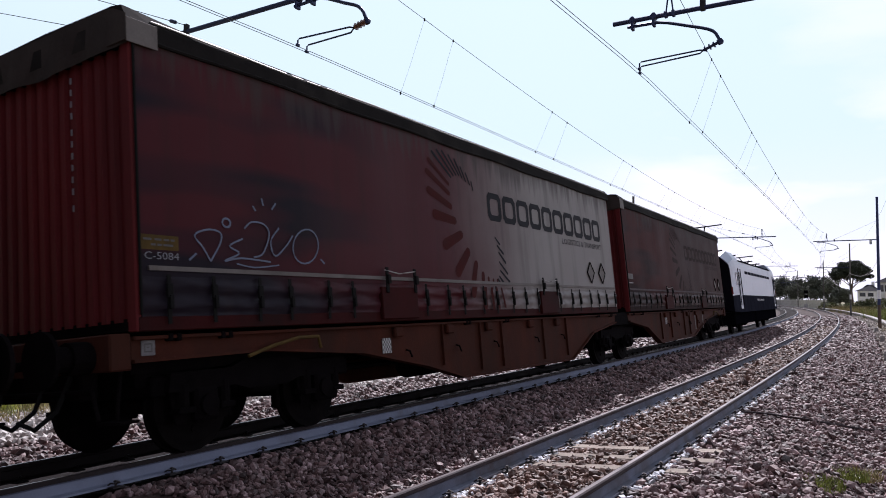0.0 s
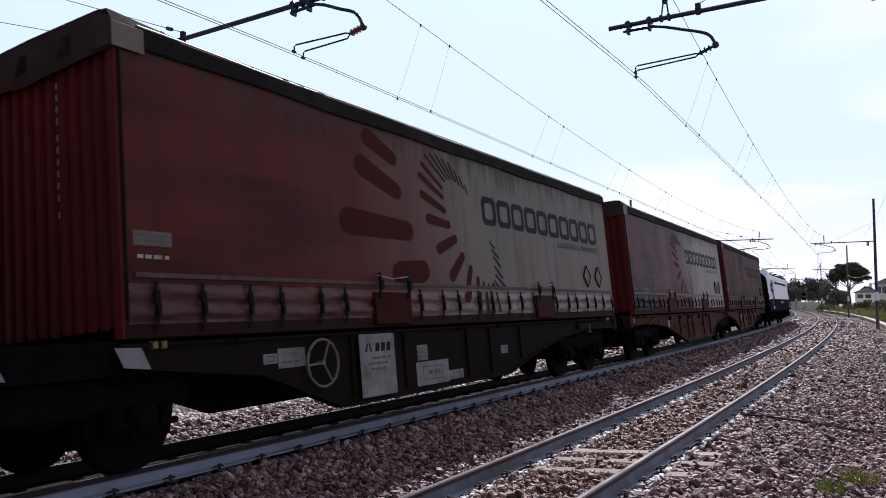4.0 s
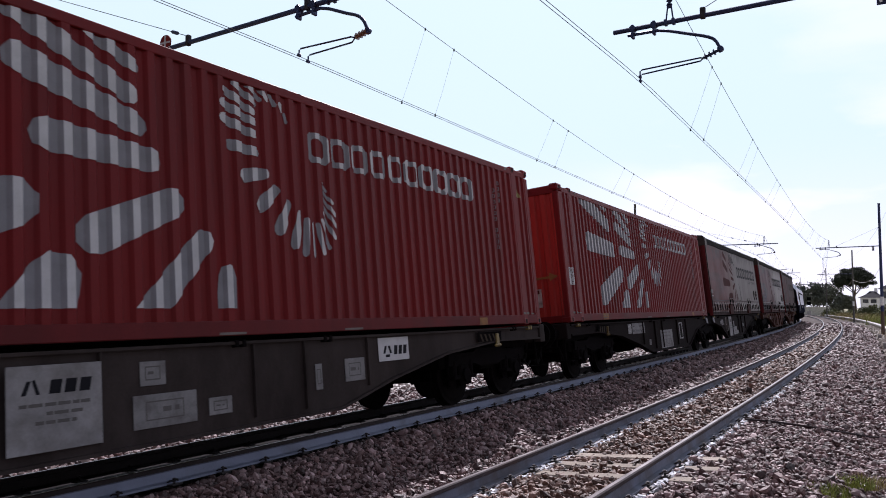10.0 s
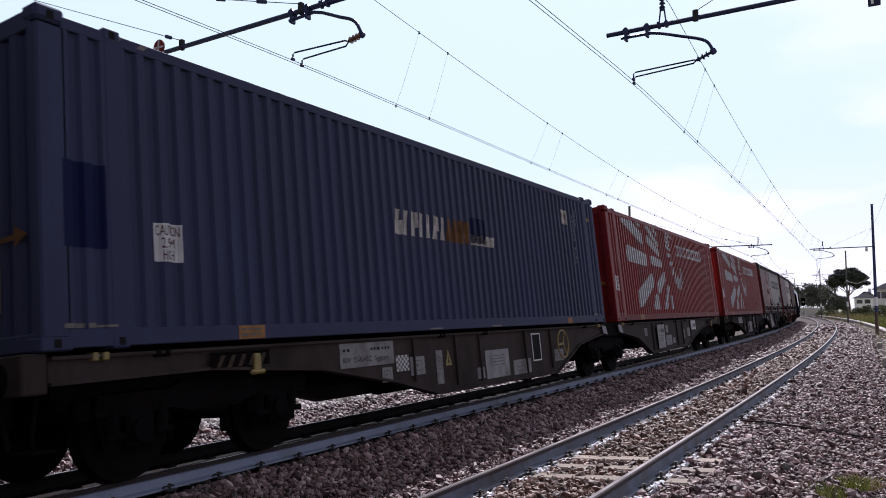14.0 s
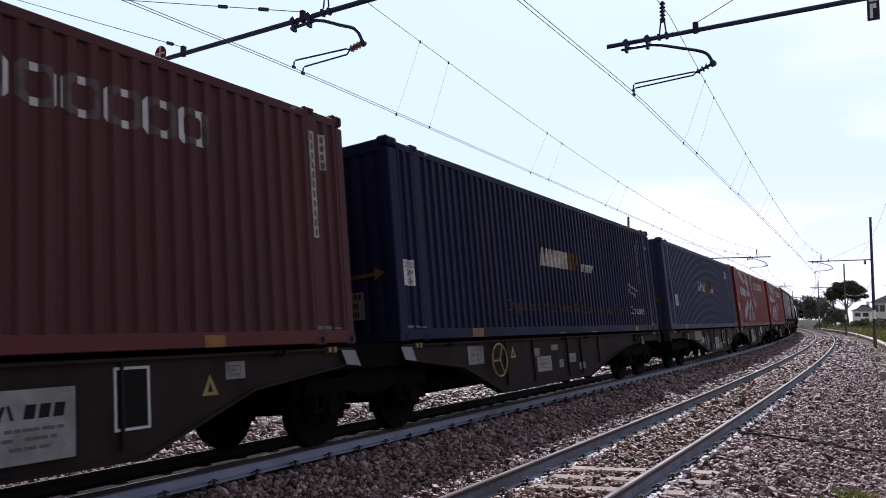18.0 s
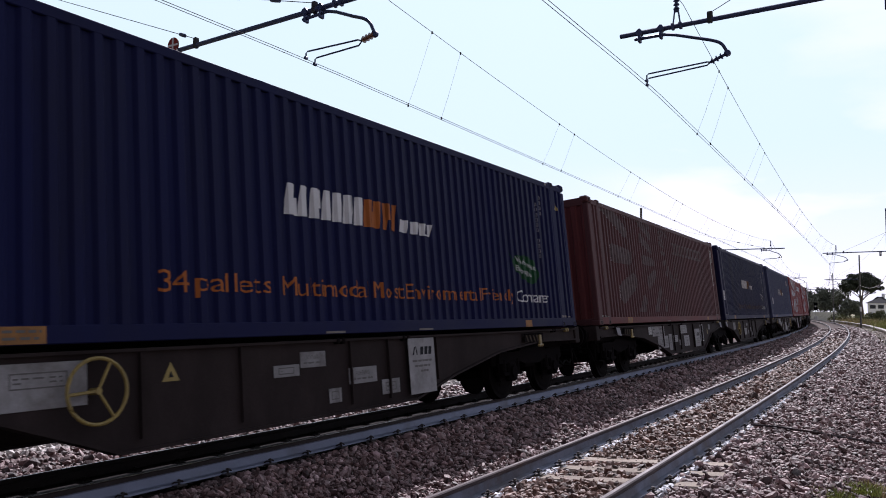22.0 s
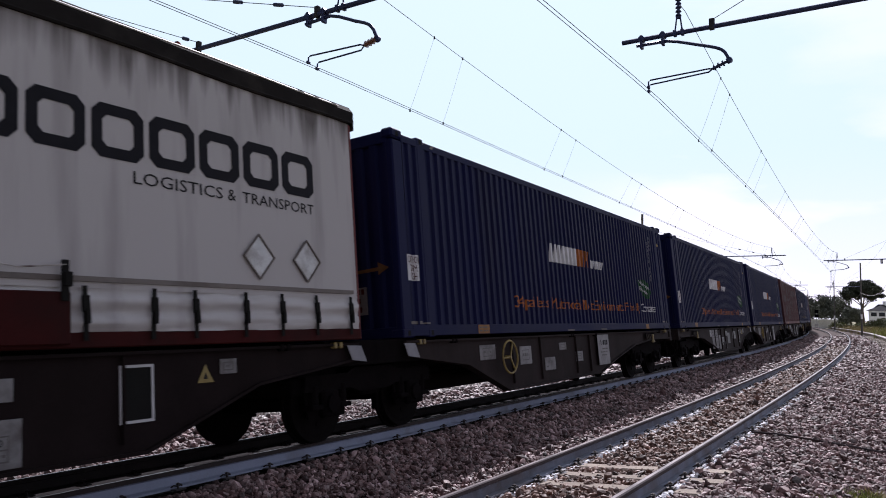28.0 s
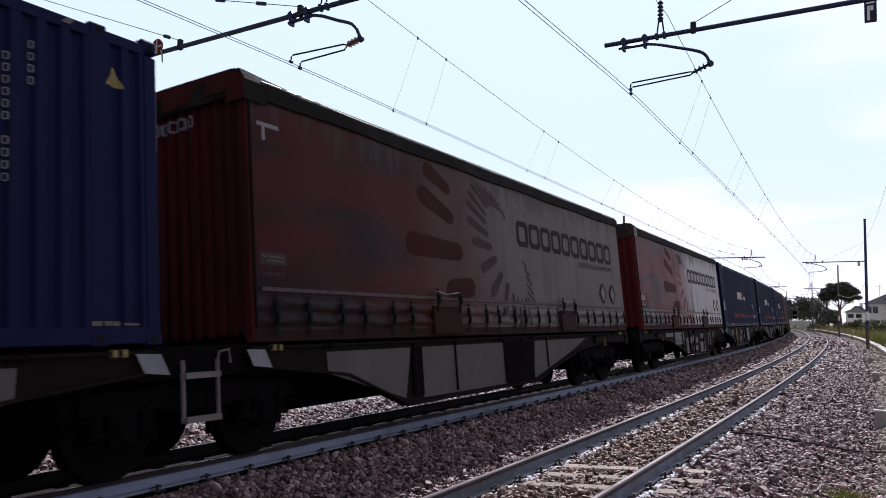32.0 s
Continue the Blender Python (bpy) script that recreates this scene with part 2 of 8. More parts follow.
M["red"] = mat("red_paint", (0.132, 0.0055, 0.0068), 0.55, var=0.16, scale=1.2, fine=50, bump=0.05, dirt=(0.068, 0.0085, 0.0088), amount=0.18, streak=4, spec=0.18)
# red brightened for sunlight bounced between two container ends
M["lit_end_red"] = mat("bounce_lit_red_paint", (0.31, 0.029, 0.024), 0.5, var=0.15, scale=1.2, fine=50, bump=0.05, dirt=(0.2, 0.015, 0.012), amount=0.12, streak=4, spec=0.2)
M["brown"] = mat("faded_red_brown_paint", (0.092, 0.0255, 0.027), 0.65, var=0.18, scale=1.2, fine=50, bump=0.08, dirt=(0.068, 0.021, 0.022), amount=0.2, streak=4, spec=0.12)
M["worn_brown"] = mat("weathered_red_brown_paint", (0.063, 0.0245, 0.0275), 0.65, var=0.2, scale=1.2, fine=50, bump=0.08, dirt=(0.052, 0.022, 0.024), amount=0.25, streak=4, spec=0.12)
M["dim_mark"] = mat("dim_white_marking", (0.085, 0.064, 0.068), 0.7, var=0.3, scale=8, fine=70, bump=0.03, dirt=(0.05, 0.03, 0.03), amount=0.3, spec=0.1)
M["sooty_orange"] = mat("sooty_orange_marking", (0.115, 0.055, 0.022), 0.75, var=0.3, scale=6, bump=0.02, dirt=(0.05, 0.028, 0.018), amount=0.3, spec=0.08)
M["blue"] = mat("blue_paint", (0.0030, 0.0046, 0.037), 0.68, var=0.16, scale=1.2, fine=50, bump=0.05, dirt=(0.006, 0.0065, 0.026), amount=0.12, streak=4, spec=0.13)
M["pale_blue"] = mat("weathered_blue_paint", (0.029, 0.034, 0.076), 0.7, var=0.2, scale=1.2, fine=50, bump=0.08, dirt=(0.028, 0.029, 0.066), amount=0.3, streak=4, spec=0.16)
M["white_mark"] = mat("white_marking", (0.44, 0.44, 0.464), 0.6, var=0.15, scale=5, fine=60, bump=0.03, spec=0.2)
# soiled print; also the shade painted into the red boxes' corrugation
M["soiled_shade_mark"] = mat("soiled_shaded_white_marking", (0.20, 0.20, 0.225), 0.7, var=0.15, scale=5, fine=60, bump=0.03, spec=0.2)
M["soot_mark"] = mat("faded_dark_marking", (0.022, 0.010, 0.009), 0.7, var=0.2, scale=3, bump=0.02, spec=0.05)
M["faded_mark"] = mat("faded_grey_marking", (0.022, 0.017, 0.019), 0.7, var=0.2, scale=3, bump=0.02, spec=0.05)
M["base_red"] = mat("grimy_dark_red_paint", (0.036, 0.0066, 0.0068), 0.7, var=0.3, scale=2, fine=40, bump=0.08, dirt=(0.018, 0.008, 0.008), amount=0.4, spec=0.05)
M["soot_blue"] = mat("sooty_blue_paint", (0.0046, 0.0056, 0.033), 0.68, var=0.2, scale=1.2, fine=50, bump=0.05, dirt=(0.007, 0.007, 0.019), amount=0.3, streak=4, spec=0.14)
M["plate_white"] = mat("white_enamel", (0.8, 0.8, 0.82), 0.4, var=0.05, scale=8, bump=0)
M["haze_mark"] = mat("nearly_worn_off_marking", (0.052, 0.040, 0.041), 0.75, var=0.3, scale=3, bump=0.02, spec=0.05)
M["grey_mark"] = mat("worn_white_marking", (0.345, 0.33, 0.3225), 0.7, var=0.3, scale=8, fine=70, bump=0.03, dirt=(0.06, 0.03375, 0.03), amount=0.35, spec=0.1)
M["orange_mark"] = mat("orange_marking", (0.27, 0.082, 0.02), 0.6, var=0.15, scale=6, bump=0.02, spec=0.1)
M["dull_orange"] = mat("worn_orange_marking", (0.2, 0.09, 0.022), 0.8, var=0.3, scale=6, bump=0.02, dirt=(0.09, 0.04, 0.015), amount=0.3)
M["spray"] = mat("pale_blue_spray_paint", (0.105, 0.125, 0.19), 0.7, var=0.15, scale=8, bump=0)
M["print"] = mat("grey_print", (0.07, 0.065, 0.065), 0.7, var=0.2, scale=8, bump=0)
M["worn_orange"] = mat("soot_worn_orange_marking", (0.066, 0.044, 0.034), 0.8, var=0.3, scale=6, bump=0.02, spec=0.05)
M["yellow"] = mat("yellow_paint", (0.20, 0.145, 0.035), 0.6, var=0.2, scale=6, bump=0.05, dirt=(0.11, 0.08, 0.035), amount=0.2)
M["worn_yellow"] = mat("grimy_yellow_plate", (0.085, 0.055, 0.018), 0.7, var=0.25, scale=6, bump=0.04, dirt=(0.05, 0.034, 0.018), amount=0.3, spec=0.05)
M["soft_red_mark"] = mat("soot_dimmed_red_marking", (0.038, 0.0100, 0.0100), 0.7, var=0.25, scale=2, bump=0.02, spec=0.05)
M["hazard"] = mat("worn_hazard_stripe", (0.048, 0.037, 0.027), 0.8, var=0.4, scale=9, bump=0.05, dirt=(0.03, 0.022, 0.018), amount=0.45, spec=0.05)
M["black_mark"] = mat("black_marking", (0.012, 0.012, 0.016), 0.6, var=0.2, scale=6, bump=0.02, spec=0.05)
M["green_mark"] = mat("leaf_green_marking", (0.008, 0.042, 0.017), 0.6, var=0.3, scale=5, bump=0.02, spec=0.05)
M["red_mark"] = mat("red_marking", (0.150, 0.0160, 0.0135), 0.6, var=0.15, scale=6, bump=0.02, spec=0.1)
M["dull_red_mark"] = mat("dull_red_marking", (0.050, 0.0092, 0.0086), 0.7, var=0.2, scale=3, bump=0.02, spec=0.05)
M["tarp_flap"] = mat("lighter_brown_tarpaulin", (0.040, 0.034, 0.031), 0.8, var=0.3, scale=3, fine=30, bump=0.15, dirt=(0.025, 0.02, 0.018), amount=0.3, spec=0.08)
M["tarp"] = mat("dark_green_tarpaulin", (0.013, 0.0115, 0.0115), 0.8, var=0.3, scale=3, fine=30, bump=0.15, dirt=(0.030, 0.027, 0.025), amount=0.25, spec=0.05)
M["dull_red"] = mat("dulled_red_paint", (0.108, 0.0150, 0.0170), 0.6, var=0.25, scale=1.5, fine=40, bump=0.1, dirt=(0.072, 0.0144, 0.0156), amount=0.3, streak=3, spec=0.1)
M["strip"] = mat("greyed_webbing", (0.12, 0.105, 0.099), 0.7, var=0.3, scale=2, bump=0.1, dirt=(0.06, 0.042, 0.036), amount=0.3)
M["silver"] = mat("dull_aluminium", (0.42, 0.42, 0.43), 0.5, 0.5, var=0.2, scale=4, bump=0.05, dirt=(0.15, 0.13, 0.12), amount=0.3)
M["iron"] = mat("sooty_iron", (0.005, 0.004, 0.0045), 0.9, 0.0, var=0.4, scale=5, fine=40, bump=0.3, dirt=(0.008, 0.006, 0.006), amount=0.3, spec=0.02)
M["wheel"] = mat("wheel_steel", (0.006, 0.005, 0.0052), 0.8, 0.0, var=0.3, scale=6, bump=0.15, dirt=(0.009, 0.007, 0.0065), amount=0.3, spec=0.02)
M["frame_dark"] = mat("grimy_grey_brown_paint", (0.0245, 0.0185, 0.0188), 0.75, var=0.25, scale=2.5, fine=40, bump=0.2, dirt=(0.015, 0.011, 0.0112), amount=0.4, streak=2, spec=0.05)
M["frame_grey"] = mat("dusty_grey_brown_paint", (0.040, 0.032, 0.031), 0.75, var=0.25, scale=2.5, fine=40, bump=0.2, dirt=(0.022, 0.017, 0.0165), amount=0.4, streak=2, spec=0.05)
M["frame_soot"] = mat("sooty_brown_black_paint", (0.0135, 0.0098, 0.0102), 0.8, var=0.3, scale=2.5, fine=40, bump=0.2, dirt=(0.011, 0.008, 0.008), amount=0.4, streak=2, spec=0.03)
M["frame_red"] = mat("rusty_orange_paint", (0.054, 0.0162, 0.0100), 0.75, var=0.3, scale=2.5, fine=40, bump=0.25, dirt=(0.03375, 0.015, 0.0105), amount=0.4, streak=2, spec=0.06)
M["frame_pale"] = mat("dusty_light_grey_paint", (0.098, 0.087, 0.087), 0.75, var=0.15, scale=2, fine=40, bump=0.15, dirt=(0.085, 0.075, 0.075), amount=0.35, streak=2, spec=0.1)
M["panel"] = mat("white_sign_panel", (0.19, 0.187, 0.195), 0.6, var=0.25, scale=4, fine=50, bump=0.05, dirt=(0.05, 0.04, 0.038), amount=0.4, spec=0.1)
M["soft_panel"] = mat("dusty_white_sign_panel", (0.22, 0.217, 0.228), 0.6, var=0.25, scale=4, fine=50, bump=0.05, dirt=(0.10, 0.09, 0.085), amount=0.4, spec=0.1)
M["mast"] = mat("galvanised_mast", (0.03, 0.04, 0.12), 0.55, 0.3, var=0.2, scale=3, bump=0.1)
M["mast_grey"] = mat("far_grey_mast", (0.10, 0.092, 0.088), 0.7, var=0.3, scale=3, bump=0.1)
M["mast_brown"] = mat("brown_mast_paint", (0.10, 0.065, 0.05), 0.7, var=0.3, scale=3, bump=0.1)
M["arm"] = mat("dark_steel_tube", (0.03, 0.04, 0.1), 0.5, 0.5, var=0.2, scale=4, bump=0.08)
M["copper"] = mat("weathered_copper_wire", (0.035, 0.036, 0.042), 0.9, 0.0, var=0.2, bump=0, spec=0.1)
M["ceramic"] = mat("brown_ceramic", (0.16, 0.07, 0.045), 0.25, var=0.2, bump=0)
M["bark"] = mat("pine_bark", (0.12, 0.085, 0.06), 0.9, var=0.4, scale=4, bump=0.5)
# distance haze is mixed into these two tree greens
M["needle"] = mat("pine_needles", (0.041, 0.051, 0.032), 0.8, var=0.4, scale=1, bump=0, island=0.5)
M["leaf"] = mat("hazed_foliage", (0.10, 0.11, 0.085), 0.8, var=0.4, scale=0.6, bump=0, island=0.5)
M["shrub"] = mat("olive_shrub_leaves", (0.11, 0.12, 0.05), 0.8, var=0.4, scale=0.6, bump=0, island=0.4)
M["plaster"] = mat("white_plaster", (0.80, 0.80, 0.82), 0.9, var=0.1, scale=1, fine=12, bump=0.1, dirt=(0.62, 0.61, 0.61), amount=0.2)
M["roof"] = mat("grey_brown_roof_tiles", (0.026, 0.026, 0.032), 0.85, var=0.3, scale=2, fine=10, bump=0.5, spec=0.05)
M["glass"] = mat("dark_window_glass", (0.02, 0.025, 0.03), 0.08, var=0.1, bump=0)
M["loco_white"] = mat("silver_white_paint", (0.50, 0.53, 0.62), 0.4, var=0.08, scale=1.5, bump=0.02, dirt=(0.32, 0.34, 0.42), amount=0.15)
M["loco_grey"] = mat("blue_grey_paint", (0.022, 0.024, 0.035), 0.85, var=0.3, scale=1.5, bump=0.03, spec=0.0)
# pale blue holds the sky's reflection on the cab roofs
M["loco_roof"] = mat("sky_tinted_roof_paint", (0.22, 0.26, 0.34), 0.4, var=0.1, scale=2, bump=0.02)
M["loco_dark"] = mat("dark_grey_paint", (0.004, 0.004, 0.006), 0.9, var=0.2, scale=2, bump=0.03, spec=0.0)
M["rubber"] = mat("black_rubber", (0.0108, 0.0108, 0.0108), 0.8, var=0.2, bump=0.05, spec=0.05)


def curtain_mat(name, pale, strong, dull, worn, spec=0.06, shift=0.0):
    """Printed tarpaulin: red towards the rear, running over into a pale front, with road grime."""
    m = mat(name, strong, 0.5, var=0.1, scale=1.2, fine=90, bump=0.06, spec=spec)
    n, l = m.node_tree.nodes, m.node_tree.links
    b = n["Principled BSDF"]
    co = n.new("ShaderNodeTexCoord")
    sep = n.new("ShaderNodeSeparateXYZ")
    l.new(co.outputs["Object"], sep.inputs[0])
    warp = n.new("ShaderNodeTexNoise")
    warp.inputs["Scale"].default_value, warp.inputs["Detail"].default_value = 0.8, 3
    l.new(co.outputs["Object"], warp.inputs["Vector"])
    ma = n.new("ShaderNodeMath")
    ma.operation = "MULTIPLY_ADD"
    ma.inputs[1].default_value = 1.3
    l.new(warp.outputs["Fac"], ma.inputs[0])
    l.new(sep.outputs["Y"], ma.inputs[2])
    mr = n.new("ShaderNodeMapRange")
    mr.inputs["From Min"].default_value, mr.inputs["From Max"].default_value = -2.7 + shift, 0.5 + shift
    l.new(ma.outputs[0], mr.inputs["Value"])
    ramp = n.new("ShaderNodeValToRGB")
    r = ramp.color_ramp
    r.elements[0].color, r.elements[1].color = (*strong, 1), (*pale, 1)
    e = r.elements.new(0.55)
    e.color = (*[0.55 * a + 0.45 * c for a, c in zip(strong, pale)], 1)
    l.new(mr.outputs["Result"], ramp.inputs["Fac"])
    # printed dark bands in the red half
    mp = n.new("ShaderNodeMapping")
    mp.inputs["Scale"].default_value = (1, 0.16, 0.85)
    mp.inputs["Rotation"].default_value = (0.10, 0, 0)
    l.new(co.outputs["Object"], mp.inputs["Vector"])
    bands = n.new("ShaderNodeTexNoise")
    bands.inputs["Scale"].default_value, bands.inputs["Detail"].default_value = 1.5, 2
    l.new(mp.outputs["Vector"], bands.inputs["Vector"])
    br = n.new("ShaderNodeMapRange")
    br.inputs["From Min"].default_value, br.inputs["From Max"].default_value = 0.45, 0.58
    l.new(bands.outputs["Fac"], br.inputs["Value"])
    gate = n.new("ShaderNodeMapRange")
    gate.inputs["From Min"].default_value, gate.inputs["From Max"].default_value = -2.6, -4.6
    l.new(sep.outputs["Y"], gate.inputs["Value"])
    mul = n.new("ShaderNodeMath")
    mul.operation = "MULTIPLY"
    l.new(br.outputs["Result"], mul.inputs[0])
    l.new(gate.outputs["Result"], mul.inputs[1])
    dm = n.new("ShaderNodeMix")
    dm.data_type = "RGBA"
    dm.inputs["B"].default_value = (*dull, 1)
    l.new(mul.outputs[0], dm.inputs["Factor"])
    l.new(ramp.outputs["Color"], dm.inputs["A"])
    # rain streaks and grime
    ms = n.new("ShaderNodeMapping")
    ms.inputs["Scale"].default_value = (1, 1, 0.10)
    l.new(co.outputs["Object"], ms.inputs["Vector"])
    st = n.new("ShaderNodeTexNoise")
    st.inputs["Scale"].default_value, st.inputs["Detail"].default_value = 3.2, 7
    l.new(ms.outputs["Vector"], st.inputs["Vector"])
    sr = n.new("ShaderNodeMapRange")
    sr.inputs["From Min"].default_value, sr.inputs["From Max"].default_value = 0.5, 0.72
    sr.inputs["To Min"].default_value, sr.inputs["To Max"].default_value = worn * 0.6, min(1, worn + 0.25)
    l.new(st.outputs["Fac"], sr.inputs["Value"])
    gm = n.new("ShaderNodeMix")
    gm.data_type = "RGBA"
    gm.inputs["B"].default_value = (0.026, 0.014, 0.013, 1)
    l.new(sr.outputs["Result"], gm.inputs["Factor"])
    l.new(dm.outputs["Result"], gm.inputs["A"])
    # soot running down from the eave
    md = n.new("ShaderNodeMapping")
    md.inputs["Scale"].default_value = (1, 1, 0.06)
    l.new(co.outputs["Object"], md.inputs["Vector"])
    dn = n.new("ShaderNodeTexNoise")
    dn.inputs["Scale"].default_value, dn.inputs["Detail"].default_value = 6.5, 3
    l.new(md.outputs["Vector"], dn.inputs["Vector"])
    hang = n.new("ShaderNodeMath")
    hang.operation = "MULTIPLY_ADD"
    hang.inputs[1].default_value = 1.6
    l.new(dn.outputs["Fac"], hang.inputs[0])
    l.new(sep.outputs["Z"], hang.inputs[2])
    dr = n.new("ShaderNodeMapRange")
    dr.inputs["From Min"].default_value, dr.inputs["From Max"].default_value = TOP - 0.20 + 0.55, TOP - 0.20 + 0.95
    dr.inputs["To Max"].default_value = 0.75
    l.new(hang.outputs[0], dr.inputs["Value"])
    sm = n.new("ShaderNodeMix")
    sm.data_type = "RGBA"
    sm.inputs["B"].default_value = (0.045, 0.035, 0.033, 1)
    l.new(dr.outputs["Result"], sm.inputs["Factor"])
    l.new(gm.outputs["Result"], sm.inputs["A"])
    l.new(sm.outputs["Result"], b.inputs["Base Color"])
    return m


M["sooty_red"] = mat("sooty_red_paint", (0.066, 0.0115, 0.0135), 0.7, var=0.3, scale=1.5, fine=40, bump=0.1, dirt=(0.03, 0.011, 0.012), amount=0.4, streak=3, spec=0.06)
M["curtain_clean"] = curtain_mat("printed_tarpaulin", (0.40, 0.39, 0.40), (0.098, 0.012, 0.011), (0.022, 0.009, 0.013), 0.10, shift=1.4)
M["curtain_dirty"] = curtain_mat("grimy_printed_tarpaulin", (0.170, 0.156, 0.148), (0.100, 0.021, 0.020), (0.055, 0.014, 0.014), 0.20, shift=0.1)
M["curtain_grey"] = curtain_mat("sooty_printed_tarpaulin", (0.110, 0.092, 0.088), (0.054, 0.0070, 0.0070), (0.016, 0.007, 0.009), 0.22)
M["curtain_worn"] = curtain_mat("worn_printed_tarpaulin", (0.27, 0.255, 0.25), (0.066, 0.0122, 0.0172), (0.012, 0.0095, 0.017), 0.20, shift=2.2)
FOOT = {}
M["curtain_soot"] = curtain_mat("soot_red_tarpaulin", (0.054, 0.030, 0.028), (0.060, 0.0145, 0.0135), (0.024, 0.011, 0.012), 0.2, spec=0.012)
for key in ("curtain_clean", "curtain_dirty", "curtain_grey", "curtain_worn", "curtain_soot"):     # the folded skirts are shinier
    FOOT[key] = M[key].copy()
    FOOT[key].node_tree.nodes["Principled BSDF"].inputs["Specular IOR Level"].default_value = 0.32 if key not in ("curtain_worn", "curtain_soot", "curtain_grey") else 0.08


# ---- mesh helpers ----
def part(name, bm, material, parent=None, label="", smooth=False):
    me = bpy.data.meshes.new(name)
    bm.to_mesh(me)
    bm.free()
    me.materials.append(material)
    if smooth:
        me.polygons.foreach_set("use_smooth", [True] * len(me.polygons))
    ob = new(name, me)
    if parent is not None:
        ob.parent = parent
    if label:
        tagged(ob, label)
    return ob


def shared(name, me, parent, m):
    """One more object on a mesh that others use too."""
    ob = new(name, me)
    ob.parent = parent
    ob.matrix_local = m
    return ob


def from_arrays(name, verts, faces, material, parent=None):
    me = bpy.data.meshes.new(name)
    verts, faces = np.asarray(verts, np.float32), np.asarray(faces, np.int32)
    k = faces.shape[1]
    me.vertices.add(len(verts))
    me.vertices.foreach_set("co", verts.ravel())
    me.loops.add(faces.size)
    me.loops.foreach_set("vertex_index", faces.ravel())
    me.polygons.add(len(faces))
    me.polygons.foreach_set("loop_start", np.arange(0, faces.size, k, dtype=np.int32))
    me.polygons.foreach_set("use_smooth", np.zeros(len(faces), bool))
    me.update(calc_edges=True)
    me.materials.append(material)
    ob = new(name, me)
    if parent is not None:
        ob.parent = parent
    return ob


def box(bm, x0, x1, y0, y1, z0, z1, bevel=0.0):
    r = bmesh.ops.create_cube(bm, size=1.0, matrix=Matrix.Translation(((x0 + x1) / 2, (y0 + y1) / 2, (z0 + z1) / 2))
                              @ Matrix.Diagonal((x1 - x0, y1 - y0, z1 - z0, 1)))
    if bevel:
        edges = list({e for v in r["verts"] for e in v.link_edges})
        bmesh.ops.bevel(bm, geom=edges, offset=bevel, segments=1, affect="EDGES")
    return bm


def one_box(*a, **k):
    return box(bmesh.new(), *a, **k)


def rod(bm, p, q, r, seg=8, r2=None):
    p, q = Vector(p), Vector(q)
    v = q - p
    m = Matrix.Translation((p + q) / 2) @ v.to_track_quat("Z", "Y").to_matrix().to_4x4()
    bmesh.ops.create_cone(bm, cap_ends=True, segments=seg, radius1=r, radius2=r if r2 is None else r2, depth=v.length, matrix=m)
    return bm


def tube(bm, pts, r, seg=8):
    """A bent tube through pts."""
    pts = [Vector(p) for p in pts]
    rings = []
    for i, p in enumerate(pts):
        d = (pts[min(i + 1, len(pts) - 1)] - pts[max(i - 1, 0)]).normalized()
        a = d.cross(Vector((0, 0, 1)) if abs(d.z) < 0.9 else Vector((1, 0, 0))).normalized()
        b = d.cross(a)
        rings.append([bm.verts.new(p + r * (math.cos(t) * a + math.sin(t) * b)) for t in np.linspace(0, 2 * math.pi, seg, endpoint=False)])
    for g, k in zip(rings[:-1], rings[1:]):
        for i in range(seg):
            bm.faces.new((g[i], g[(i + 1) % seg], k[(i + 1) % seg], k[i]))
    bm.faces.new(rings[0][::-1]), bm.faces.new(rings[-1])
    return bm


def slab(bm, pts, x0, x1):
    """A plate in the y-z plane, from x0 to x1."""
    f = bm.faces.new([bm.verts.new((x0, y, z)) for y, z in pts])
    r = bmesh.ops.extrude_face_region(bm, geom=[f])
    bmesh.ops.translate(bm, verts=[v for v in r["geom"] if isinstance(v, bmesh.types.BMVert)], vec=(x1 - x0, 0, 0))
    bmesh.ops.recalc_face_normals(bm, faces=bm.faces)
    return bm


def sweep(profile, s0, s1, step, u0=0.0, z0=0.0, cant=0.0, closed=True):
    """A profile of (u, z) points drawn along the line."""
    ss = np.arange(s0, s1 + step / 2, step)
    n, verts = len(profile), []
    for u, z in profile:
        uu = u0 + u * math.cos(cant) - z * math.sin(cant)
        zz = z0 + u * math.sin(cant) + z * math.cos(cant)
        verts.append(spot(ss, uu, zz).T)
    verts = np.stack(verts, 1).reshape(-1, 3)
    k = len(ss)
    a = np.arange(k - 1)[:, None] * n
    j = np.arange(n if closed else n - 1)[None, :]
    jn = (j + 1) % n
    faces = np.stack([a + j, a + n + j, a + n + jn, a + jn], -1).reshape(-1, 4)
    return verts, faces


def text_bm(words, size, material=None):
    """Lettering as a flat mesh in the x-y plane, its left end at 0, 1 em = size."""
    cu = bpy.data.curves.new("words", "FONT")
    cu.body, cu.size, cu.resolution_u = words, size, 2
    ob = bpy.data.objects.new("words", cu)
    scene.collection.objects.link(ob)
    me = bpy.data.meshes.new_from_object(ob.evaluated_get(bpy.context.evaluated_depsgraph_get()))
    bm = bmesh.new()
    bm.from_mesh(me)
    bpy.data.objects.remove(ob)
    bpy.data.curves.remove(cu)
    bpy.data.meshes.remove(me)
    return bm


# ---- ground and ballast ----
bm = bmesh.new()
bmesh.ops.create_grid(bm, x_segments=60, y_segments=60, size=1800)
for v in bm.verts:
    v.co.z = -1.02
ground = tagged(part("ground", bm, M["earth"]), "flat dry grassland round the railway", "ground", kind="structure")

